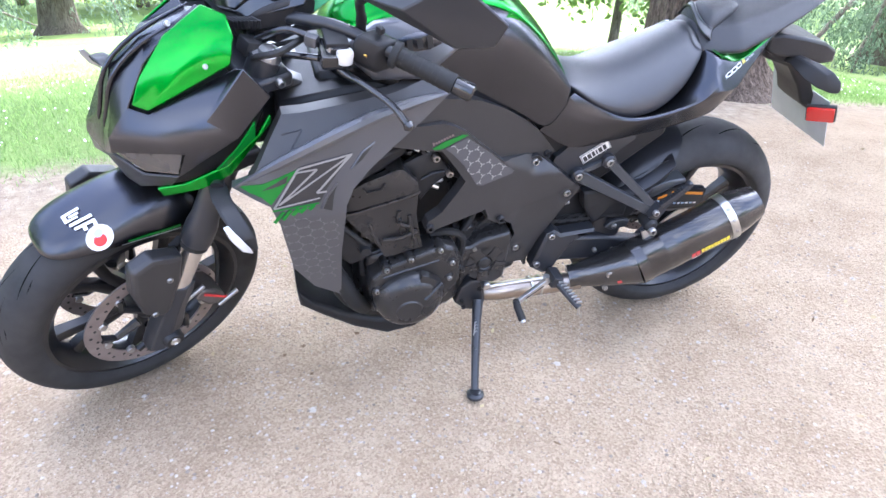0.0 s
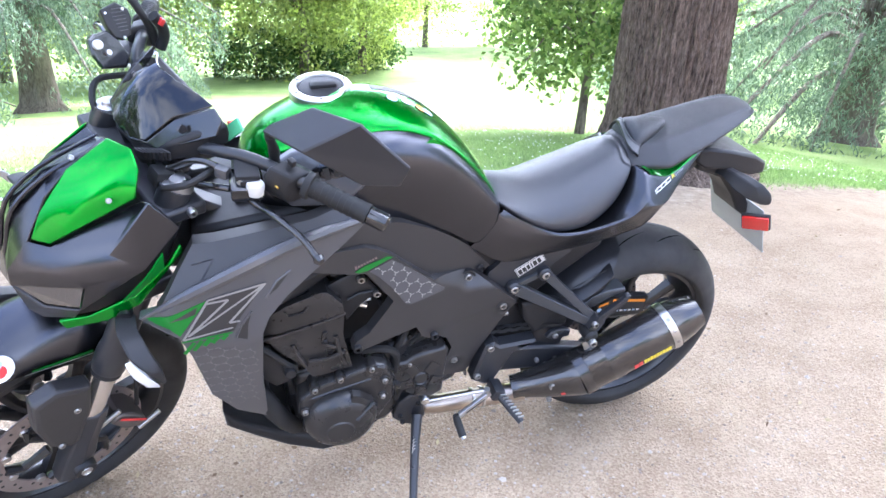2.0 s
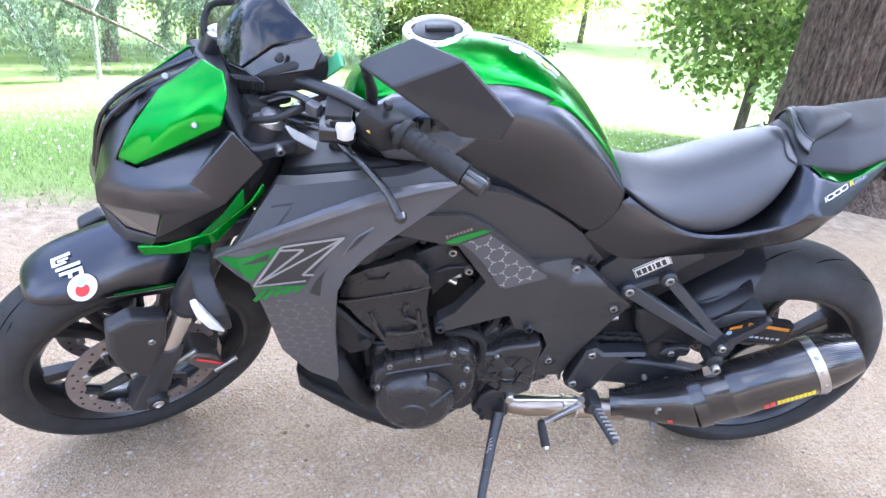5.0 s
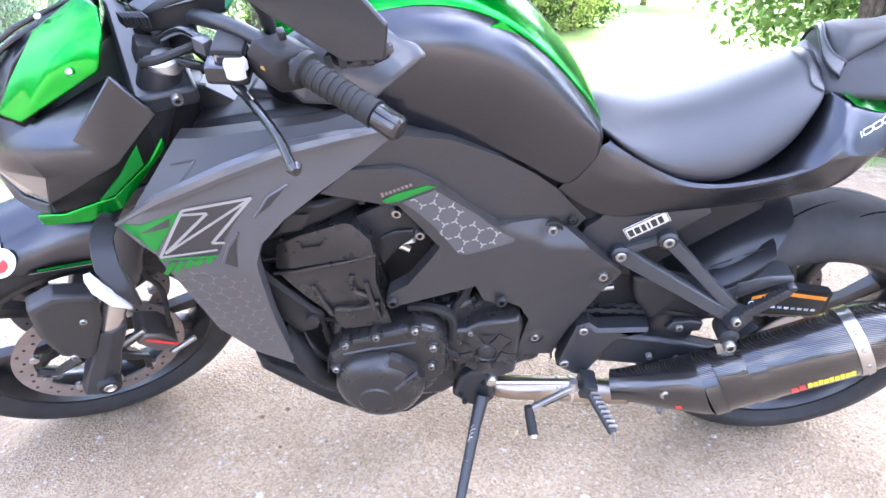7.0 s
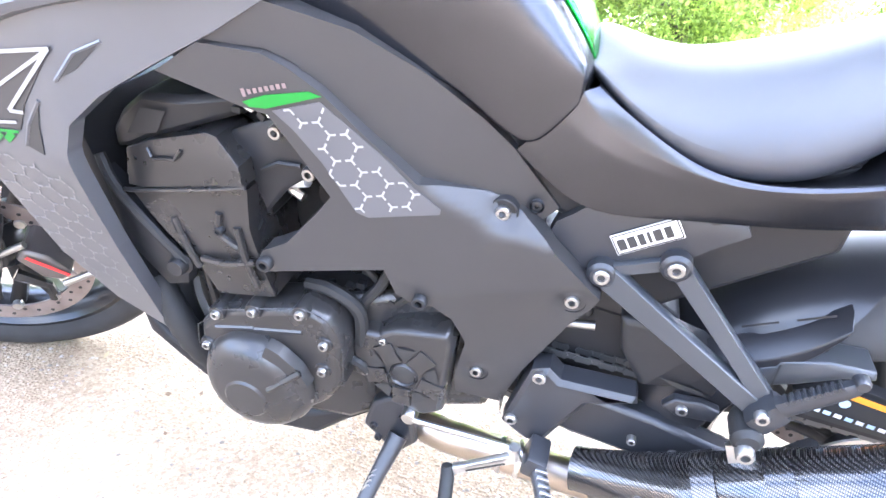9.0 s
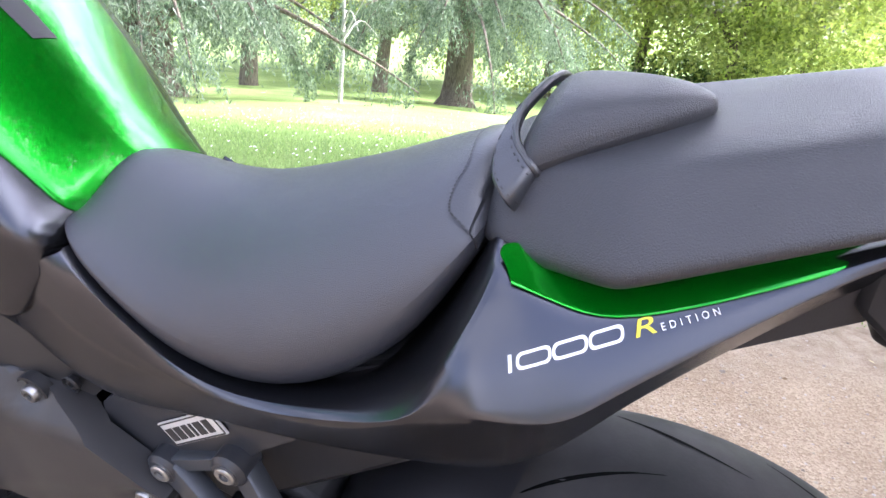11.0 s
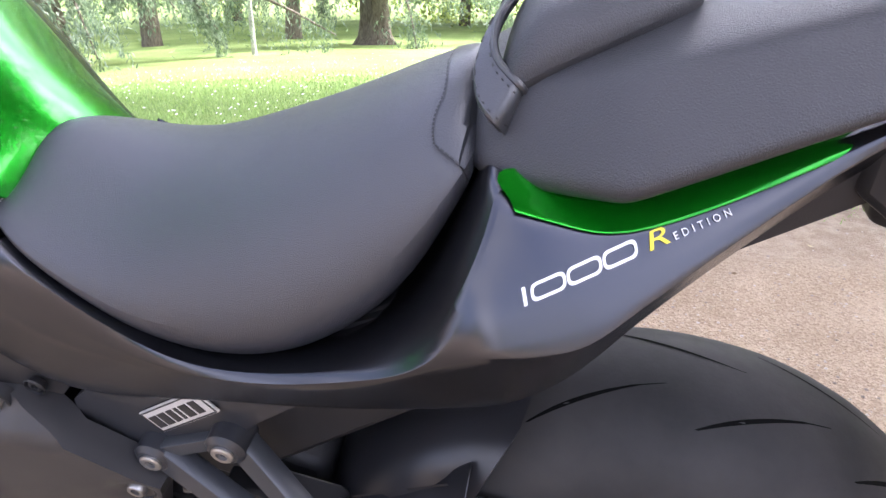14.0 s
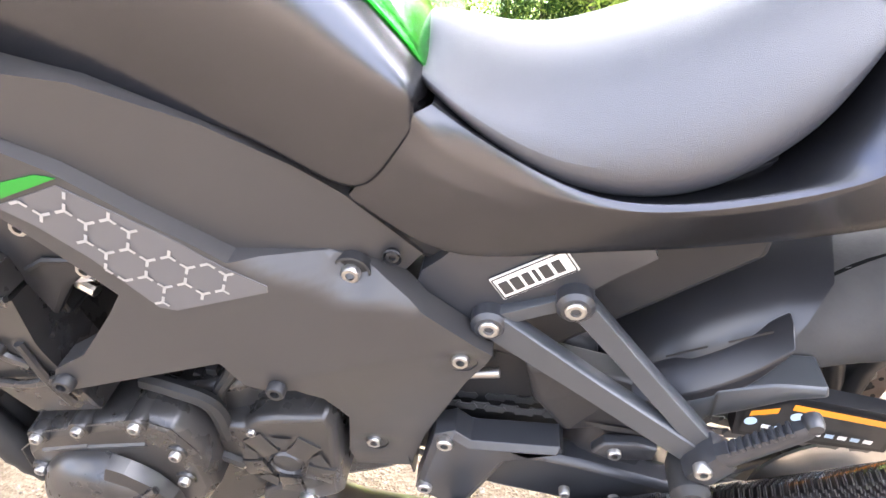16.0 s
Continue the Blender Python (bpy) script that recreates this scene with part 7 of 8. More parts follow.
part("slot_strip", ribbon([(0.245, -0.197, 0.291), (0.195, -0.207, 0.265)], 0.004, 0.0005), INK, shift)
part("rod", tube([(0.100, -0.168, 0.288), (0.255, -0.180, 0.305)], 0.0045, 10), STEEL, shift, "polished shift rod")
part("rod_end", tube([(0.252, -0.185, 0.315), (0.256, -0.185, 0.290)], 0.008, 10), ALU, shift)
part("toe_rubber", tube([(0.168, -0.205, 0.262), (0.172, -0.212, 0.246), (0.178, -0.245, 0.226)], [0.008, 0.010, 0.010], 12), RUBBER, shift)
part("toe_cap", tube([(0.178, -0.244, 0.227), (0.180, -0.250, 0.223)], 0.006, 10), ALU, shift)
stand = tagged(new("side_stand"), "black folded-out side stand with spring")
stand.parent = bike
part("stand_bracket", plate([(0.022, 0.225), (0.035, 0.280), (0.060, 0.300), (0.105, 0.292), (0.100, 0.262), (0.108, 0.215), (0.085, 0.185), (0.055, 0.195)], 0.03, 0.004, 0.005, -0.148), FRAMEMAT, stand, bevel=0.003)
leg = part("stand_leg", tube([(0.082, -0.160, 0.235), (0.068, -0.205, 0.196), (0.048, -0.280, 0.136), (0.034, -0.335, 0.092)], [0.015, 0.012, 0.0105, 0.010], 12), FRAMEMAT, stand)
part("stand_foot", moved(lathe([(0, 0.010), (0.016, 0.010), (0.022, 0.004), (0.022, -0.003), (0, -0.003)], 18, "z"), Matrix.Translation((0.033, -0.345, 0.085)) @ Matrix.Rotation(radians(-12), 4, "X")), FRAMEMAT, stand)
part("stand_spring", tube([(0.080 - 0.02 * t + 0.006 * math.cos(60 * t), -0.172 - 0.06 * t + 0.003 * math.sin(60 * t), 0.232 - 0.048 * t + 0.006 * math.sin(60 * t)) for t in [k / 90 for k in range(91)]], 0.0016, 5), STEEL, stand, "coiled return spring")
part("prong", tube([(0.058, -0.245, 0.166), (0.050, -0.262, 0.160)], 0.006, 8), FRAMEMAT, stand)
for x, z in ((0.040, 0.232), (0.048, 0.208), (0.085, 0.268)):
    bolt(stand, (x, -0.152, z), 0.007, 0.005, PLASTIC)
part("stand_switch", lathe([(0, -0.172), (0.010, -0.172), (0.012, -0.168), (0.012, -0.15)], 12, "y", (0.097, 0, 0.290)), STEEL, stand)

# ---- steered front end ----
def steered(name, label):
    ob = tagged(new(name), label)
    ob.parent = bike
    ob.matrix_basis = STEER
    return ob


LEAN = math.tan(RAKE)


def fork_x(z):
    return AXLE_F.x - 0.012 + (z - AXLE_F.z) * LEAN


for s in (-1, 1):
    y = s * 0.128
    leg = steered("fork_leg", "upside-down fork leg, black with bare chrome tube")
    part("outer_tube", tube([(fork_x(0.555), y, 0.555), (fork_x(0.562), y, 0.562), (fork_x(0.60), y, 0.60), (fork_x(0.62), y, 0.62), (fork_x(0.95), y, 0.95)], [0.030, 0.032, 0.032, 0.028, 0.028], 18), FRAMEMAT, leg)
    part("chrome_tube", tube([(fork_x(0.42), y, 0.42), (fork_x(0.57), y, 0.57)], 0.0225, 18), CHROME, leg, "bare chrome fork tube")
    part("dust_seal", tube([(fork_x(0.545), y, 0.545), (fork_x(0.557), y, 0.557)], 0.029, 18), RUBBER, leg)
    part("lower_casting", loft([[(fork_x(z) + dx * k, y + dy * k, z) for dx, dy in ((-0.030, -0.022), (0, -0.034), (0.032, -0.022), (0.036, 0.0), (0.032, 0.022), (0, 0.034), (-0.030, 0.022), (-0.034, 0))] for z, k in ((0.262, 0.6), (0.275, 0.95), (0.33, 1.0), (0.37, 0.85), (0.43, 0.85), (0.45, 0.8))]), FRAMEMAT, leg, bevel=0.003)
    part("axle_clamp", lathe([(0.008, -0.038), (0.010, -0.042), (0.020, -0.042), (0.023, -0.038), (0.024, 0.0)] if s < 0 else [(0.0, 0.038), (0.020, 0.038), (0.023, 0.0)], 20, "y", (AXLE_F.x, y, AXLE_F.z)), PLASTIC, leg)
    part("axle_end", lathe([(0.0, -0.036), (0.0085, -0.040), (0.011, -0.043), (0.013, -0.040)], 16, "y", (AXLE_F.x, y, AXLE_F.z)), STEEL, leg)
    # radial caliper behind the leg
    cal = part("brake_caliper", loft([[(-0.655 + dx, y + s * dy, 0.36 + dz) for dx, dz in ((-0.010, 0.012), (0.010, 0.030), (0.040, 0.010), (0.062, -0.034), (0.046, -0.050), (0.016, -0.038))] for dy in (-0.07, -0.055, 0.0, 0.012)]), CALIPER, leg, "silver-grey radial brake caliper", bevel=0.006)
    for dx, dz in ((-0.005, 0.030), (0.072, -0.050)):
        part("caliper_bolt", tube([(-0.655 + dx - 0.03, y - 0.008, 0.36 + dz - 0.010), (-0.655 + dx + 0.02, y - 0.008, 0.36 + dz + 0.012)], 0.006, 10), BOLTMAT, cal)
    part("caliper_mark", ribbon([(-0.645, y - 0.0145 if s < 0 else y + 0.0145, 0.378), (-0.595, y - 0.0145 if s < 0 else y + 0.0145, 0.328)], 0.007, 0.001), REDP, cal)
    part("brake_hose", tube(bend([(-0.60, y * 0.9, 0.36), (-0.585, y * 0.8, 0.46), (-0.60, y * 0.75, 0.55), (-0.52, y * 0.6, 0.75)], 5), 0.005, 8), RUBBER, leg)
    guard = part("fork_guard", plate([(-0.790, 0.500), (-0.778, 0.575), (-0.735, 0.590), (-0.675, 0.560), (-0.690, 0.485), (-0.726, 0.402), (-0.746, 0.392), (-0.780, 0.428)], 0.03, 0.008, 0.008, -0.150) if s < 0 else mirrored(plate([(-0.790, 0.500), (-0.778, 0.575), (-0.735, 0.590), (-0.675, 0.560), (-0.690, 0.485), (-0.726, 0.402), (-0.746, 0.392), (-0.780, 0.428)], 0.03, 0.008, 0.008, -0.150)), GREYDK, leg, "dark mudguard mount", bevel=0.006)
    if s < 0:
        bolt(guard, (-0.714, -0.158, 0.511), 0.0075, 0.004)
        bolt(guard, (-0.760, -0.158, 0.421), 0.0075, 0.004)

# triple clamps and bar clamp
head = steered("steering_head", "black triple clamp and bar mount")
for z, h in ((0.76, 0.035), (0.915, 0.028)):
    part("triple_clamp", loft([[(fork_x(z) + dx, y, z + dz * h / 2) for dx, dz in ((-0.035, -1), (0.05, -1), (0.05, 1), (-0.035, 1))] for y in (-0.165, -0.10, 0.0, 0.10, 0.165)]), FRAMEMAT, head, bevel=0.006)
for s in (-1, 1):
    part("fork_cap", lathe([(0, 0.012), (0.012, 0.012), (0.014, 0.006), (0.024, 0.005), (0.026, -0.01)], 18, "z", (fork_x(0.955), s * 0.128, 0.955)), ALU, head)
    part("bar_mount", box((0.045, 0.035, 0.06), (-0.415, s * 0.05, 0.955), None, 0.008), FRAMEMAT, head)
bolt(head, (-0.452, -0.166, 0.920), 0.009, 0.010)
part("stem_nut", lathe([(0, 0.02), (0.014, 0.02), (0.016, 0.0)], 6, "z", (-0.43, 0, 0.93)), STEEL, head)

# front mudguard
GUARD = [  # crown x, z, edge x, z, half width
    (-0.892, 0.590, -0.892, 0.585, 0.018), (-0.878, 0.606, -0.886, 0.586, 0.050), (-0.838, 0.626, -0.850, 0.586, 0.074), (-0.780, 0.640, -0.790, 0.585, 0.084),
    (-0.718, 0.656, -0.725, 0.575, 0.088), (-0.660, 0.660, -0.660, 0.560, 0.088), (-0.600, 0.645, -0.610, 0.552, 0.086), (-0.540, 0.600, -0.555, 0.535, 0.084)]


def guard_shape(off=0.0):
    rings = []
    for xc, zc, xe, ze, w_ in GUARD:
        half = [(0, 0.0), (w_ * 0.45, 0.05), (w_ * 0.80, 0.28), (w_ * 1.0, 0.70), (w_ * 0.99, 1.0)]
        pts = [(xc + (xe - xc) * k, -y, zc + (ze - zc) * k) for y, k in half]
        inner_ = [(x * 1.0, y * 0.93, z - 0.006) for x, y, z in reversed(pts)]
        ring = pts + inner_
        full = [(x, -y, z) for x, y, z in reversed(pts[1:])] + pts + [(x, y, z) for x, y, z in inner_] + [(x, -y, z) for x, y, z in reversed(inner_[:-1])]
        rings.append(full)
    return loft(rings)


mud = part("front_mudguard", guard_shape(), MATTE, bike, "matte graphite front mudguard", m=STEER, subsurf=2)


def guard_point(k, u, out=0.002, side=-1):
    """A place on the mudguard: k along its stations, u from crown (0) to edge (1)."""
    i = min(int(k), len(GUARD) - 2)
    f = k - i
    xc, zc, xe, ze, w_ = [a + (b - a) * f for a, b in zip(GUARD[i], GUARD[i + 1])]
    prof = [(0, 0.0), (0.45, 0.05), (0.80, 0.28), (1.0, 0.70), (0.99, 1.0)]
    j = min(int(u * 4), 3)
    g = u * 4 - j
    yy, kk = [a + (b - a) * g for a, b in zip(prof[j], prof[j + 1])]
    n = Vector((0, side * (0.2 + 0.9 * u), 1.0 - 0.8 * u)).normalized()
    return Vector((xc + (xe - xc) * kk, side * w_ * yy, zc + (ze - zc) * kk)) + n * out


def guard_patch(k0, k1, u0, u1, out=0.003, n=5):
    bm = bmesh.new()
    grid = [[bm.verts.new(guard_point(k0 + (k1 - k0) * i / n, u0 + (u1 - u0) * j / n, out)) for j in range(n + 1)] for i in range(n + 1)]
    for i in range(n):
        for j in range(n):
            bm.faces.new((grid[i][j], grid[i + 1][j], grid[i + 1][j + 1], grid[i][j + 1]))
    return bm


def guard_spot(k, u, r, out=0.004, n=18):
    """A round print on the mudguard."""
    bm = bmesh.new()
    c = guard_point(k, u, out)
    a, b = (guard_point(k + 0.2, u, out) - c).normalized(), (guard_point(k, min(1, u + 0.1), out) - c).normalized()
    ring = [bm.verts.new(c + a * r * math.cos(t) + b * r * math.sin(t)) for t in (2 * math.pi * q / n for q in range(n))]
    bm.faces.new(ring)
    return bm


for k0, k1, u0, u1 in ((2.12, 2.24, 0.0, 0.15), (2.12, 2.70, 0.0, 0.045), (2.30, 2.62, 0.065, 0.10), (2.16, 2.55, 0.115, 0.15), (2.20, 2.92, 0.185, 0.235), (2.28, 2.95, 0.27, 0.32), (2.52, 2.64, 0.32, 0.39), (2.84, 2.96, 0.32, 0.40)):
    part("white_mark", guard_patch(k0, k1, u0, u1), WHITEP, mud, "white block of a sponsor's mark")
part("round_sticker", guard_spot(2.85, 0.58, 0.025), WHITEP, mud, "round white and red sticker")
part("sticker_core", guard_spot(2.84, 0.62, 0.012, 0.0055), REDP, mud)
part("sticker_top", guard_spot(2.84, 0.50, 0.008, 0.0060), SKYBLUE, mud)
part("green_stripe", guard_patch(3.6, 5.3, 0.84, 0.90, 0.002), GREENFLAT, mud, "thin green stripe")
part("grey_stripe", guard_patch(3.4, 5.3, 0.92, 0.945, 0.002), SILVERP, mud)

# headlight mask
MASK = {
    "n0": (-0.722, 0.0, 0.745), "n1": (-0.703, 0.0, 0.836), "n2": (-0.674, 0.0, 0.924), "n3": (-0.617, 0.0, 0.962), "n4": (-0.514, 0.0, 0.990),
    "r0": (-0.712, -0.024, 0.832), "r1": (-0.680, -0.024, 0.920), "r2": (-0.621, -0.024, 0.966), "r3": (-0.522, -0.022, 0.996),
    "p": (-0.722, -0.055, 0.824), "a": (-0.682, -0.066, 0.882), "b": (-0.655, -0.078, 0.866), "c": (-0.524, -0.146, 0.962),
    "i2": (-0.637, -0.050, 0.945), "i1": (-0.590, -0.042, 0.986), "e": (-0.527, -0.035, 1.018),
    "f1": (-0.670, -0.120, 0.862), "f2": (-0.594, -0.166, 0.891), "f3": (-0.522, -0.170, 0.976),
    "o0": (-0.726, -0.062, 0.796), "o1": (-0.644, -0.175, 0.846), "o2": (-0.660, -0.175, 0.799), "o3": (-0.551, -0.195, 0.857), "o4": (-0.484, -0.190, 0.917)}
mask = part("headlight_mask", settle(shell(MASK, ["n0 o0 p r0 n1", "n1 r0 r1 n2", "n2 r1 r2 n3", "n3 r2 r3 n4", "r0 p a r1", "r1 a i2 r2", "r2 i2 i1 r3", "i1 e r3", "p f1 b a", "f1 f2 c b", "f2 f3 c", "o0 o1 f1 p", "o1 o3 f2 f1", "o3 o4 f3 f2", "o1 o2 o3"], 0.008)), MATTE, bike, "matte graphite headlight mask", m=STEER, smooth=55, bevel=0.008)
for y in (-0.026, 0.0):
    part("nose_ridge", tube(bend([(-0.714, y * 0.85, 0.822), (-0.706, y * 0.9, 0.848), (-0.681, y, 0.920), (-0.622, y, 0.966), (-0.524, y, 0.998)], 3), [0.0015, 0.003] + [0.004] * 9 + [0.003, 0.002], 8), MATTE, mask)
TOPG = {"a": (-0.678, -0.076, 0.893), "b": (-0.656, -0.085, 0.877), "c": (-0.533, -0.149, 0.972), "rt": (-0.514, -0.130, 1.010), "tr": (-0.508, -0.098, 1.030), "tl": (-0.526, -0.050, 1.026), "i1": (-0.595, -0.047, 0.986), "i2": (-0.650, -0.052, 0.924),
        "m0": (-0.640, -0.082, 0.918), "m1": (-0.598, -0.098, 0.958), "m2": (-0.548, -0.110, 1.004), "k1": (-0.592, -0.112, 0.946), "k2": (-0.540, -0.128, 0.994)}
for s in (-1, 1):
    bm_g = shell(TOPG, ["a b m0 i2", "b k1 m1 m0", "b c k2 k1", "k1 k2 m2 m1", "c rt k2", "rt tr m2 k2", "tr tl m2", "tl i1 m1 m2", "i1 i2 m0 m1"], 0.006, False)
    part("green_panel", bm_g if s < 0 else settle(mirrored(bm_g)), GREEN, mask, "glossy metallic green mask panel", smooth=85, bevel=0.006)
for x, y, z in ((-0.566, -0.127, 0.966), (-0.582, -0.043, 1.000)):
    part("panel_bolt", moved(lathe([(0, 0.001), (0.002, 0.001), (0.0025, 0.003), (0.004, 0.003), (0.005, 0)], 12, "z"), Matrix.Translation((x, y, z)) @ Matrix.Rotation(radians(50), 4, "X")), BOLTMAT, mask)
for s in (-1, 1):
    lens_bm = shell({"a": (-0.715, -0.066, 0.798), "b": (-0.641, -0.166, 0.843), "c": (-0.654, -0.166, 0.801), "d": (-0.690, -0.109, 0.778)}, ["a b c d"], 0.005, False)
    part("headlight_lens", lens_bm if s < 0 else settle(mirrored(lens_bm)), LENS, mask, "smoked headlight lens")
part("lower_mask", settle(shell({"n0": (-0.720, 0.0, 0.742), "o0": (-0.724, -0.060, 0.794), "l1": (-0.716, -0.082, 0.748), "l2": (-0.700, -0.092, 0.724), "d": (-0.698, -0.114, 0.774), "o2": (-0.660, -0.172, 0.797), "m": (-0.668, -0.152, 0.762), "n1": (-0.702, 0.0, 0.712)}, ["n0 o0 l1", "n0 l1 l2 n1", "o0 d l1", "d o2 m l2 l1"], 0.006)), GREYDK, mask, bevel=0.004)
for s in (-1, 1):
    chin_bm = shell({"a": (-0.690, -0.140, 0.756), "b": (-0.685, -0.150, 0.742), "c": (-0.622, -0.178, 0.752), "d": (-0.571, -0.190, 0.772), "e": (-0.486, -0.194, 0.866), "f": (-0.488, -0.192, 0.880), "g": (-0.516, -0.194, 0.845), "h": (-0.576, -0.188, 0.796), "i": (-0.650, -0.166, 0.768)}, ["a b c i", "i c d h", "h d e g", "g e f"], 0.008, False)
    part("green_chin", chin_bm if s < 0 else settle(mirrored(chin_bm)), GREEN, mask, "glossy green chin spoiler", bevel=0.003)
    inlay = shell({"a": (-0.595, -0.186, 0.792), "b": (-0.556, -0.196, 0.836), "c": (-0.521, -0.196, 0.880), "d": (-0.522, -0.196, 0.846), "e": (-0.572, -0.190, 0.802)}, ["a e d b", "b d c"], 0.004, False)
    part("green_inlay", inlay if s < 0 else settle(mirrored(inlay)), GREENFLAT, mask, "dull green inlay")
part("headlight_shell", loft([[(-0.665, -0.135, 0.79), (-0.665, 0.10, 0.77), (-0.665, 0.10, 0.73), (-0.665, -0.13, 0.745)], [(-0.58, -0.165, 0.86), (-0.58, 0.12, 0.82), (-0.58, 0.12, 0.73), (-0.58, -0.165, 0.755)], [(-0.50, -0.15, 0.93), (-0.50, 0.10, 0.88), (-0.50, 0.12, 0.79), (-0.50, -0.16, 0.82)]]), PLASTIC, mask)
part("headlight_bracket", loft([[(x, -w_, zb + 0.02), (x, -w_ * 0.9, zt), (x, w_ * 0.9, zt - 0.03), (x, w_, zb)] for x, w_, zb, zt in ((-0.500, 0.115, 0.735, 0.890), (-0.465, 0.125, 0.725, 0.895), (-0.425, 0.105, 0.730, 0.885), (-0.400, 0.080, 0.745, 0.870))]), PLASTIC, mask, "black bracket and wiring behind the headlight", bevel=0.008)

# meter cowl and smoked screen
cowl = part("meter_cowl", loft([[(-0.480, -0.040, 0.970), (-0.480, 0.040, 0.970), (-0.474, 0.036, 0.985), (-0.474, -0.036, 0.985)], [(-0.462, -0.090, 0.975), (-0.462, 0.090, 0.975), (-0.462, 0.085, 1.005), (-0.462, -0.085, 1.005)], [(-0.400, -0.125, 0.990), (-0.400, 0.125, 0.990), (-0.405, 0.120, 1.038), (-0.405, -0.120, 1.038)], [(-0.350, -0.132, 1.010), (-0.350, 0.132, 1.010), (-0.355, 0.126, 1.046), (-0.355, -0.126, 1.046)]]), PLASTIC, bike, "black meter cowl", m=STEER, bevel=0.006)
for k in range(8):
    part("cowl_slat", box((0.0035, 0.020, 0.016), (-0.485 + 0.004 * k, -0.066 - 0.0055 * k, 0.988 + 0.0022 * k), Matrix.Rotation(radians(20), 4, "Z"), 0.001), PLASTIC, cowl)
SCREEN = {"b0": (-0.484, 0.0, 0.990), "b1": (-0.484, -0.028, 0.996), "s1": (-0.472, -0.065, 1.010), "m0": (-0.468, 0.0, 1.034), "m1": (-0.466, -0.032, 1.034), "u0": (-0.438, 0.0, 1.078), "u1": (-0.434, -0.034, 1.074), "f1": (-0.425, -0.078, 1.050), "t0": (-0.406, 0.0, 1.098), "t1": (-0.394, -0.034, 1.088), "t2": (-0.376, -0.070, 1.078), "s2": (-0.368, -0.104, 1.072)}
part("smoked_screen", shell(SCREEN, ["b0 b1 m1 m0", "m0 m1 u1 u0", "u0 u1 t1 t0", "b1 s1 m1", "m1 s1 f1 u1", "u1 f1 t2 t1", "f1 s2 t2"], 0.004), SMOKE, bike, "glossy smoked flyscreen", m=STEER, smooth=70, bevel=0.004)
side_cowl = {"b1": (-0.486, -0.026, 0.996), "b2": (-0.473, -0.067, 1.008), "f": (-0.425, -0.081, 1.048), "s2": (-0.368, -0.107, 1.070), "s3": (-0.368, -0.132, 1.060), "l3": (-0.382, -0.138, 1.036), "l2": (-0.462, -0.086, 1.000), "l1": (-0.482, -0.030, 0.990)}
for s in (-1, 1):
    bm_c = shell(side_cowl, ["b1 l1 l2 b2", "b2 l2 f", "f l2 l3 s3 s2"], 0.005, False)
    cowl_side = part("cowl_side", bm_c if s < 0 else mirrored(bm_c), GLOSSBLACK, bike, "gloss black screen mount", m=STEER, bevel=0.003)
part("screen_bolt", moved(lathe([(0, 0.003), (0.006, 0.003), (0.008, 0)], 12, "z"), Matrix.Translation((-0.425, -0.105, 1.044)) @ Matrix.Rotation(radians(60), 4, "X")), GLOSSBLACK, cowl_side)
part("meter", box((0.035, 0.15, 0.055), (-0.362, 0, 1.010), Matrix.Rotation(radians(-30), 4, "Y"), 0.012), PLASTIC, bike, "black instrument pod", m=STEER)

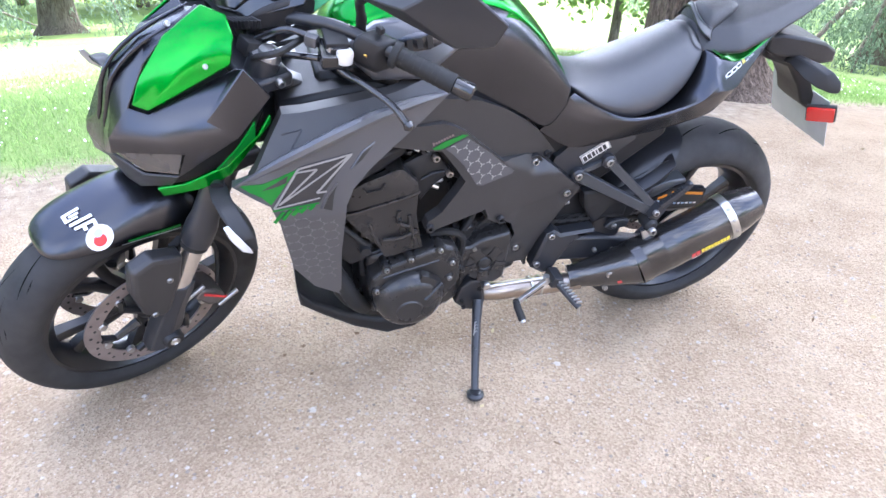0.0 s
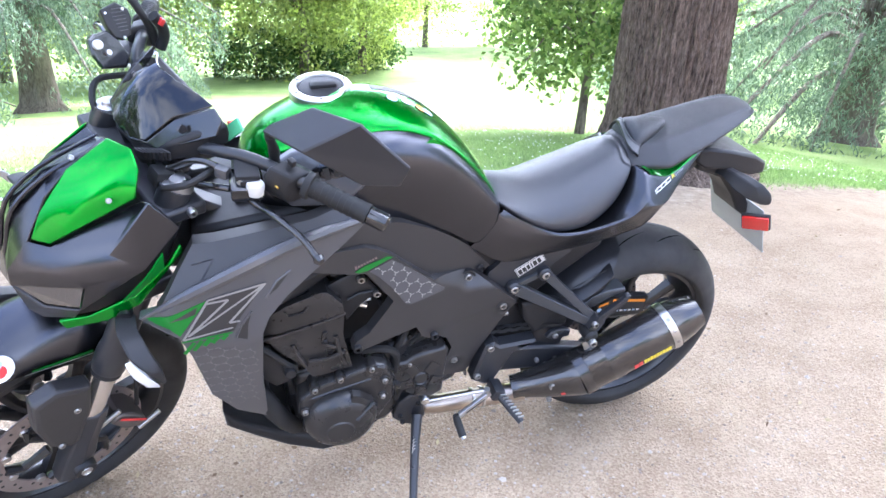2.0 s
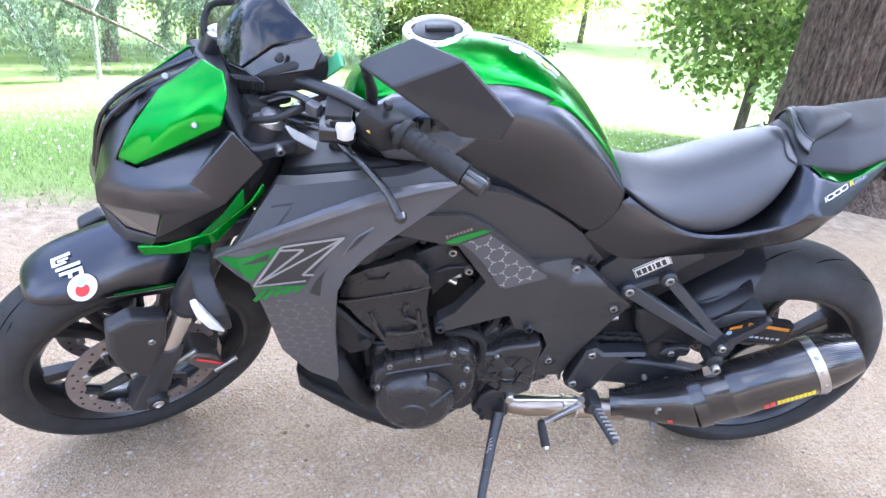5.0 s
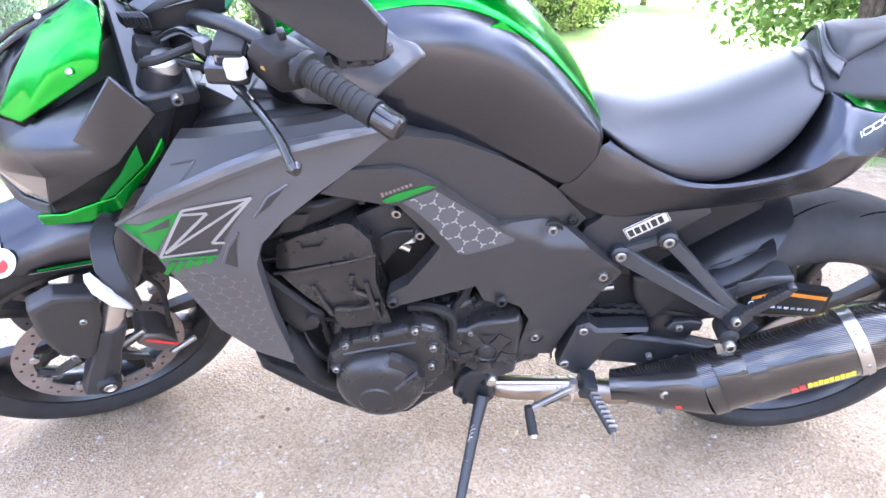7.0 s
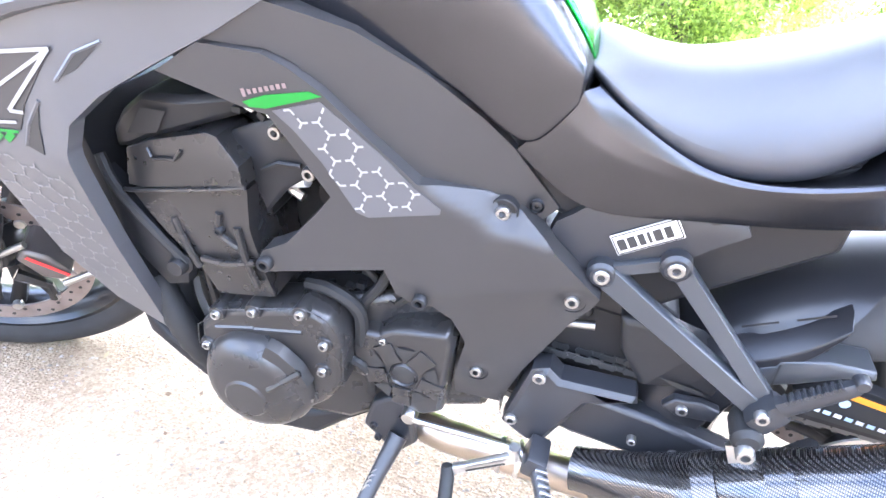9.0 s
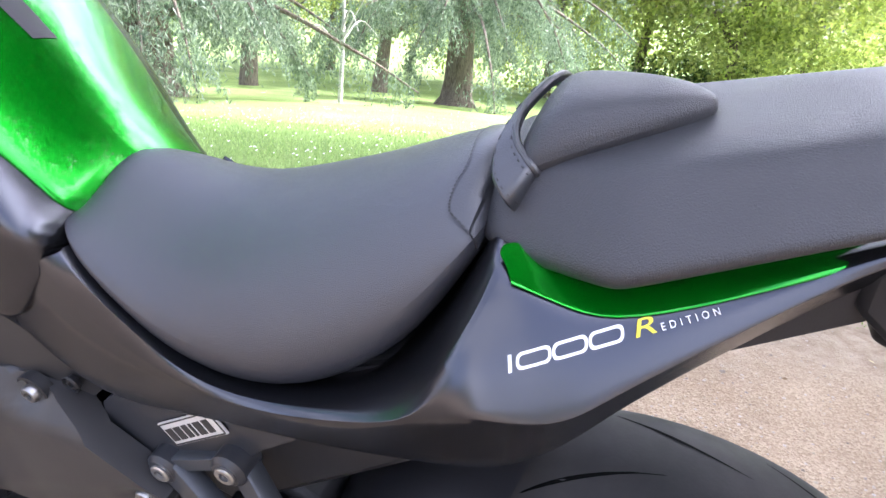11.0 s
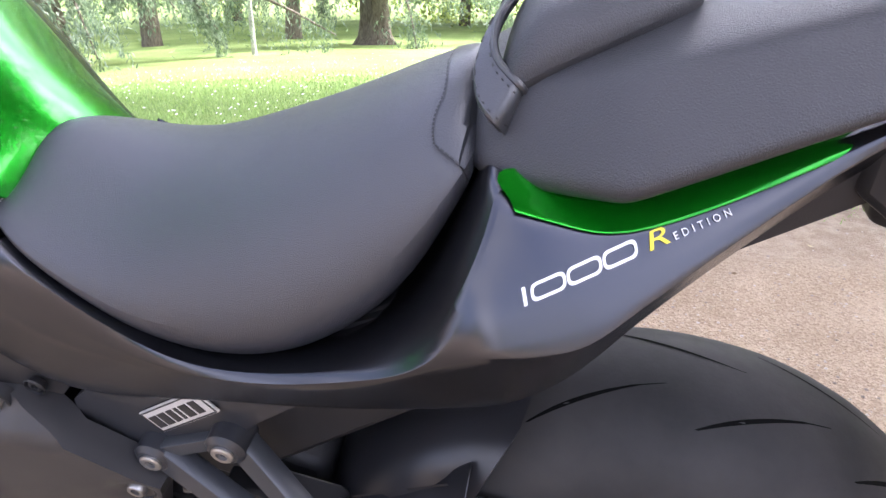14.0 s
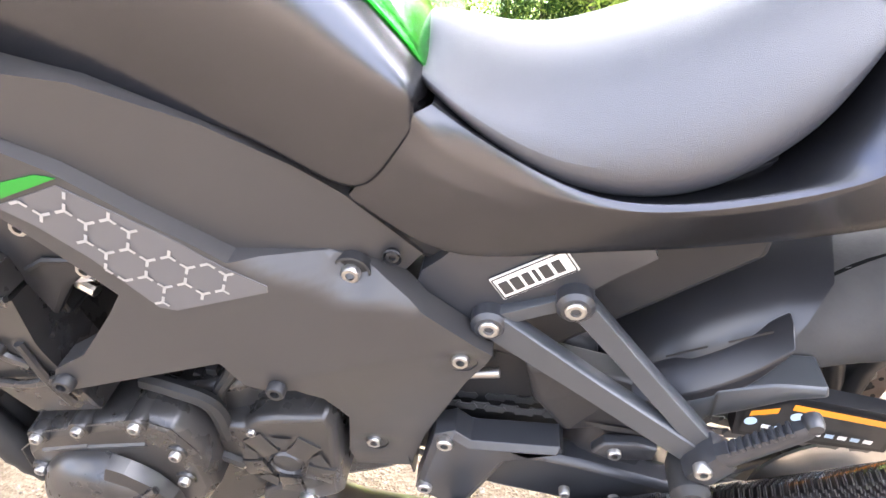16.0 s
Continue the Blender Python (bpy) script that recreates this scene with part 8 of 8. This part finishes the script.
# bars, grips, levers
bars = steered("handlebar", "black handlebar with grips and levers")
for s in (-1, 1):
    part("bar_tube", tube(bend([(-0.415, 0.0, 0.985), (-0.412, s * 0.07, 0.987), (-0.385, s * 0.15, 1.015), (-0.340, s * 0.225, 1.020), (-0.232, s * 0.414, 0.987)], 5), 0.011, 12), FRAMEMAT, bars)
    G0, G1 = Vector((-0.306, s * 0.285, 1.010)), Vector((-0.248, s * 0.385, 0.993))
    GD = (G1 - G0).normalized()
    grip = part("grip", tube([G0, G0 + GD * 0.004, G0 + GD * 0.012, G0 + GD * 0.014, G0.lerp(G1, 0.5), G1 - GD * 0.006, G1], [0.021, 0.024, 0.024, 0.0175, 0.0168, 0.0175, 0.0185], 18), RUBBER, bars, "ribbed black rubber grip")
    for k in range(8):
        part("grip_rib", tube([G0 + GD * (0.018 + 0.011 * k), G0 + GD * (0.022 + 0.011 * k)], 0.0183, 14), RUBBER, grip)
    part("bar_end", tube([G1, G1 + GD * 0.003, G1 + GD * 0.034, G1 + GD * 0.038], [0.015, 0.0165, 0.0165, 0.012], 18), GLOSSBLACK, bars, "gloss black bar-end weight")
    sw = part("switch_housing", loft([[Vector((-0.322, s * 0.254, 1.006)) + GD * a + Vector((dx, 0, dz)) * k for dx, dz in ((-0.032, -0.016), (-0.022, -0.032), (0.020, -0.032), (0.030, -0.008), (0.028, 0.018), (0.010, 0.028), (-0.022, 0.026), (-0.032, 0.010))] for a, k in ((-0.018, 0.7), (-0.012, 1.0), (0.026, 1.0), (0.032, 0.8))]), PLASTIC, bars, "black switch housing", bevel=0.003)
    part("switch_button", box((0.010, 0.014, 0.012), (-0.318, s * 0.262, 1.044), None, 0.003), PLASTIC, sw)
    part("switch_label", box((0.010, 0.012, 0.004), (-0.345, s * 0.262, 1.004), Matrix.Rotation(radians(40), 4, "Y"), 0.001), GOLD, sw)
    part("lever_bracket", box((0.034, 0.055, 0.028), (-0.372, s * 0.215, 1.000), Matrix.Rotation(radians(s * 20), 4, "Z"), 0.006), PLASTIC, bars)
    part("pivot_bolt", lathe([(0, 0.018), (0.009, 0.018), (0.010, 0.012), (0.010, -0.012)], 14, "z", (-0.388, s * 0.226, 0.995)), STEEL, bars)
    part("adjuster", tube([(-0.378, s * 0.205, 0.985), (-0.368, s * 0.165, 0.975)], [0.009, 0.007], 12), ALU, bars)
    lev = part("lever", tube(bend([(-0.385, s * 0.215, 0.985), (-0.377, s * 0.250, 0.970), (-0.370, s * 0.300, 0.975), (-0.362, s * 0.360, 0.975), (-0.360, s * 0.398, 0.964)], 5), [0.008] * 6 + [0.0062] * 15, 10), GLOSSBLACK, bars, "black clutch lever" if s < 0 else "black brake lever")
    part("lever_ball", lathe([(0, -0.010), (0.006, -0.008), (0.010, 0), (0.006, 0.008), (0, 0.010)], 14, "y", (-0.358, s * 0.402, 0.961)), GLOSSBLACK, lev)
    part("control_cable", tube(bend([(-0.368, s * 0.165, 0.975), (-0.385, s * 0.12, 0.955), (-0.45, s * 0.09, 0.93), (-0.45, s * 0.07, 0.85)], 5), 0.0045, 8), RUBBER, bars)
    part("loop_hose", tube(bend([(-0.40, s * 0.16, 0.99), (-0.455, s * 0.17, 0.985), (-0.48, s * 0.13, 0.955), (-0.45, s * 0.10, 0.90)], 5), 0.006, 8), RUBBER, bars)
    # mirror
    mirror = part("mirror_stalk", tube(bend([(-0.318, s * 0.213, 1.010), (-0.324, s * 0.217, 1.045), (-0.338, s * 0.226, 1.080), (-0.345, s * 0.245, 1.104)], 4), [0.010, 0.009, 0.009, 0.010, 0.009, 0.008, 0.008, 0.008, 0.008, 0.008, 0.010, 0.011, 0.011], 10), PLASTIC, bars)
    SHELL = {"a": (-0.358, -0.235, 1.102), "b": (-0.345, -0.240, 1.116), "c": (-0.320, -0.310, 1.183), "d": (-0.296, -0.390, 1.196), "e": (-0.274, -0.480, 1.170), "f": (-0.268, -0.462, 1.121), "i": (-0.288, -0.405, 1.088), "g": (-0.327, -0.300, 1.094), "h": (-0.372, -0.360, 1.152)}
    bm_m = shell(SHELL, ["a b c h", "c d h", "d e f i h", "a h i g"], 0.006, False)
    ms = part("mirror_shell", bm_m if s < 0 else mirrored(bm_m), MIRRORPL, mirror, "faceted matte black mirror shell", bevel=0.008)
    GC = sum((Vector(SHELL[k]) for k in "bcdefiga"), Vector()) / 8
    GLASS = {k: tuple(GC.lerp(Vector(SHELL[k]), 0.84) + (GC - Vector(SHELL["h"])) * 0.10) for k in "bcdefiga"}
    bm_m = shell(GLASS, ["b c d e f i g a"], 0.003, False)
    part("mirror_glass", bm_m if s < 0 else mirrored(bm_m), MIRRORG, mirror, "mirror glass")
# brake fluid reservoir and master cylinder on the right bar
LID = [(-0.419, 0.192, 1.106), (-0.388, 0.200, 1.113), (-0.368, 0.196, 1.099), (-0.367, 0.188, 1.084), (-0.378, 0.172, 1.062), (-0.395, 0.166, 1.056), (-0.409, 0.166, 1.063), (-0.417, 0.178, 1.082)]
LIDBACK = Vector((0, 0.86, -0.51))


def shrunk(ring, k, push):
    """A ring of points drawn in about its middle and pushed along the lid's inward side."""
    c_ = sum((Vector(q) for q in ring), Vector()) / len(ring)
    return [c_.lerp(Vector(q), k) + LIDBACK * push for q in ring]


resv = part("brake_reservoir", loft([shrunk(LID, k, d) for k, d in ((0.93, -0.0015), (1.0, 0.001), (1.0, 0.007), (0.90, 0.008), (0.84, 0.034))]), PLASTIC, bars, "black brake fluid reservoir", smooth=25, bevel=0.001)
for u, v in ((0.10, 0.16), (0.78, 0.12), (0.50, 0.93)):
    c_ = Vector((-0.416, 0.196, 1.108)) + Vector((0.046, 0, 0)) * u + Vector((0.0, -0.032, -0.050)) * v
    part("lid_screw", moved(lathe([(0, 0.002), (0.0022, 0.002), (0.003, 0)], 10, "z"), Matrix.Translation(c_ - LIDBACK * 0.001) @ (-LIDBACK).to_track_quat("Z", "Y").to_matrix().to_4x4()), STEEL, resv)
for k in range(7):
    c_ = Vector((-0.407 + 0.0012 * k, 0.1955, 1.105)) + Vector((0.0, -0.0032, -0.0054)) * (k + 0.3)
    part("text_bar", ribbon([c_ - LIDBACK * 0.0022, c_ + Vector((0.030 - 0.002 * k, 0, 0)) - LIDBACK * 0.0022], 0.0013, 0.0004), SILVERDIM, resv)
MASTER = [(-0.458, 0.160, 1.073), (-0.444, 0.170, 1.076), (-0.419, 0.175, 1.077), (-0.405, 0.165, 1.060), (-0.393, 0.150, 1.033), (-0.407, 0.140, 1.017), (-0.450, 0.140, 1.024), (-0.462, 0.145, 1.051)]
master = part("brake_master_cylinder", loft([shrunk(MASTER, k, d) for k, d in ((0.90, -0.003), (1.0, 0.001), (1.0, 0.018), (0.85, 0.030))]), GLOSSBLACK, bars, "black brake master cylinder", smooth=25, bevel=0.001)
for c_, r_, mt in (((-0.447, 0.151, 1.066), 0.0085, WHITEALU), ((-0.432, 0.149, 1.049), 0.0055, STEEL)):
    part("cap_screw", moved(lathe([(0, 0.006), (r_ * 0.85, 0.006), (r_, 0.004), (r_, -0.004)], 18, "z"), Matrix.Translation(Vector(c_) - LIDBACK * 0.002) @ (-LIDBACK).to_track_quat("Z", "Y").to_matrix().to_4x4()), mt, master)
part("stop_switch", tube(bend([(-0.322, 0.200, 1.075), (-0.308, 0.200, 1.055), (-0.305, 0.200, 1.030), (-0.316, 0.200, 1.005)], 3), 0.011, 10), PLASTIC, bars)
part("stop_button", box((0.010, 0.012, 0.014), (-0.312, 0.190, 1.066), Matrix.Rotation(radians(35), 4, "Y"), 0.003), REDP, bars, "red stop button")
part("clutch_perch", box((0.055, 0.060, 0.026), (-0.378, -0.222, 0.992), Matrix.Rotation(radians(-25), 4, "Z"), 0.007), GLOSSBLACK, bars, "black clutch perch")
part("perch_cover", box((0.040, 0.050, 0.012), (-0.372, -0.212, 1.014), Matrix.Rotation(radians(-25), 4, "Z"), 0.004), PLASTIC, bars)
part("perch_nut", lathe([(0, 0.016), (0.013, 0.016), (0.015, 0.012), (0.015, -0.004)], 18, "z", (-0.376, -0.246, 0.996)), WHITEALU, bars, "pale alloy pivot nut")
part("cable_boot", box((0.034, 0.034, 0.030), (-0.468, -0.100, 0.958), Matrix.Rotation(radians(20), 4, "Y"), 0.006), RUBBER, bars, "black rubber cable boot")
for pts in ([(-0.460, -0.105, 0.952), (-0.430, -0.145, 0.958), (-0.398, -0.205, 0.978)], [(-0.455, -0.100, 0.968), (-0.420, -0.138, 1.000), (-0.396, -0.190, 1.006)]):
    part("clutch_cable", tube(bend(pts, 6), 0.0062, 10), GLOSSBLACK, bars, "black clutch cable")
part("cable_clamp", box((0.016, 0.022, 0.020), (-0.402, -0.188, 1.004), Matrix.Rotation(radians(30), 4, "Z"), 0.003), GREYP, bars)
part("ignition_lock", lathe([(0, 0.03), (0.016, 0.03), (0.018, 0.025), (0.018, -0.02)], 18, "z", (-0.372, 0.0, 0.975)), PLASTIC, bars)
keys = part("key", box((0.004, 0.010, 0.040), (-0.372, 0.0, 1.022), None, 0.001), STEEL, bars, "ignition key with tag")
part("key_tag", moved(box((0.006, 0.024, 0.055), (0, 0, 0), None, 0.0025), Matrix.Translation((-0.350, -0.128, 1.030)) @ Matrix.Rotation(radians(35), 4, "X") @ Matrix.Rotation(radians(20), 4, "Y")), KEYGREEN, keys, "pale green key tag")
part("red_switch", box((0.012, 0.014, 0.008), (-0.335, -0.105, 1.025), None, 0.002), REDP, bars)
for k in range(3):
    part("wiring_loom", tube(bend([(-0.47, -0.06 + 0.05 * k, 0.97), (-0.45, -0.09 + 0.07 * k, 0.90), (-0.40, -0.08 + 0.06 * k, 0.86), (-0.36, -0.05 + 0.04 * k, 0.80)], 5), 0.007, 8), RUBBER, bars, "black wiring loom")
# front indicators
for s in (-1, 1):
    ind = steered("front_indicator", "black front indicator with clear lens")
    body = loft([[(x + dx * w_, s * (y + dy * d_), z) for dx, dy in ((-0.5, 1), (0.0, 1.2), (0.5, 1), (0.5, -1), (0, -1.2), (-0.5, -1))] for x, y, z, w_, d_ in ((-0.598, 0.185, 0.755, 0.030, 0.012), (-0.612, 0.225, 0.758, 0.032, 0.012), (-0.614, 0.262, 0.748, 0.034, 0.012), (-0.604, 0.290, 0.722, 0.026, 0.009), (-0.594, 0.300, 0.686, 0.010, 0.005))])
    part("body", body, PLASTIC, ind, bevel=0.004)
    part("lens", loft([[(x + dx * w_, s * (y + dy * d_), z) for dx, dy in ((-0.5, 1), (0.5, 1), (0.5, -1), (-0.5, -1))] for x, y, z, w_, d_ in ((-0.638, 0.287, 0.760, 0.010, 0.007), (-0.632, 0.297, 0.742, 0.016, 0.008), (-0.618, 0.304, 0.710, 0.016, 0.007), (-0.604, 0.306, 0.688, 0.004, 0.003))]), CLEAR, ind, "clear indicator lens", bevel=0.003)
    part("stalk", tube([(-0.56, s * 0.120, 0.755), (-0.602, s * 0.190, 0.755)], 0.013, 10), PLASTIC, ind)
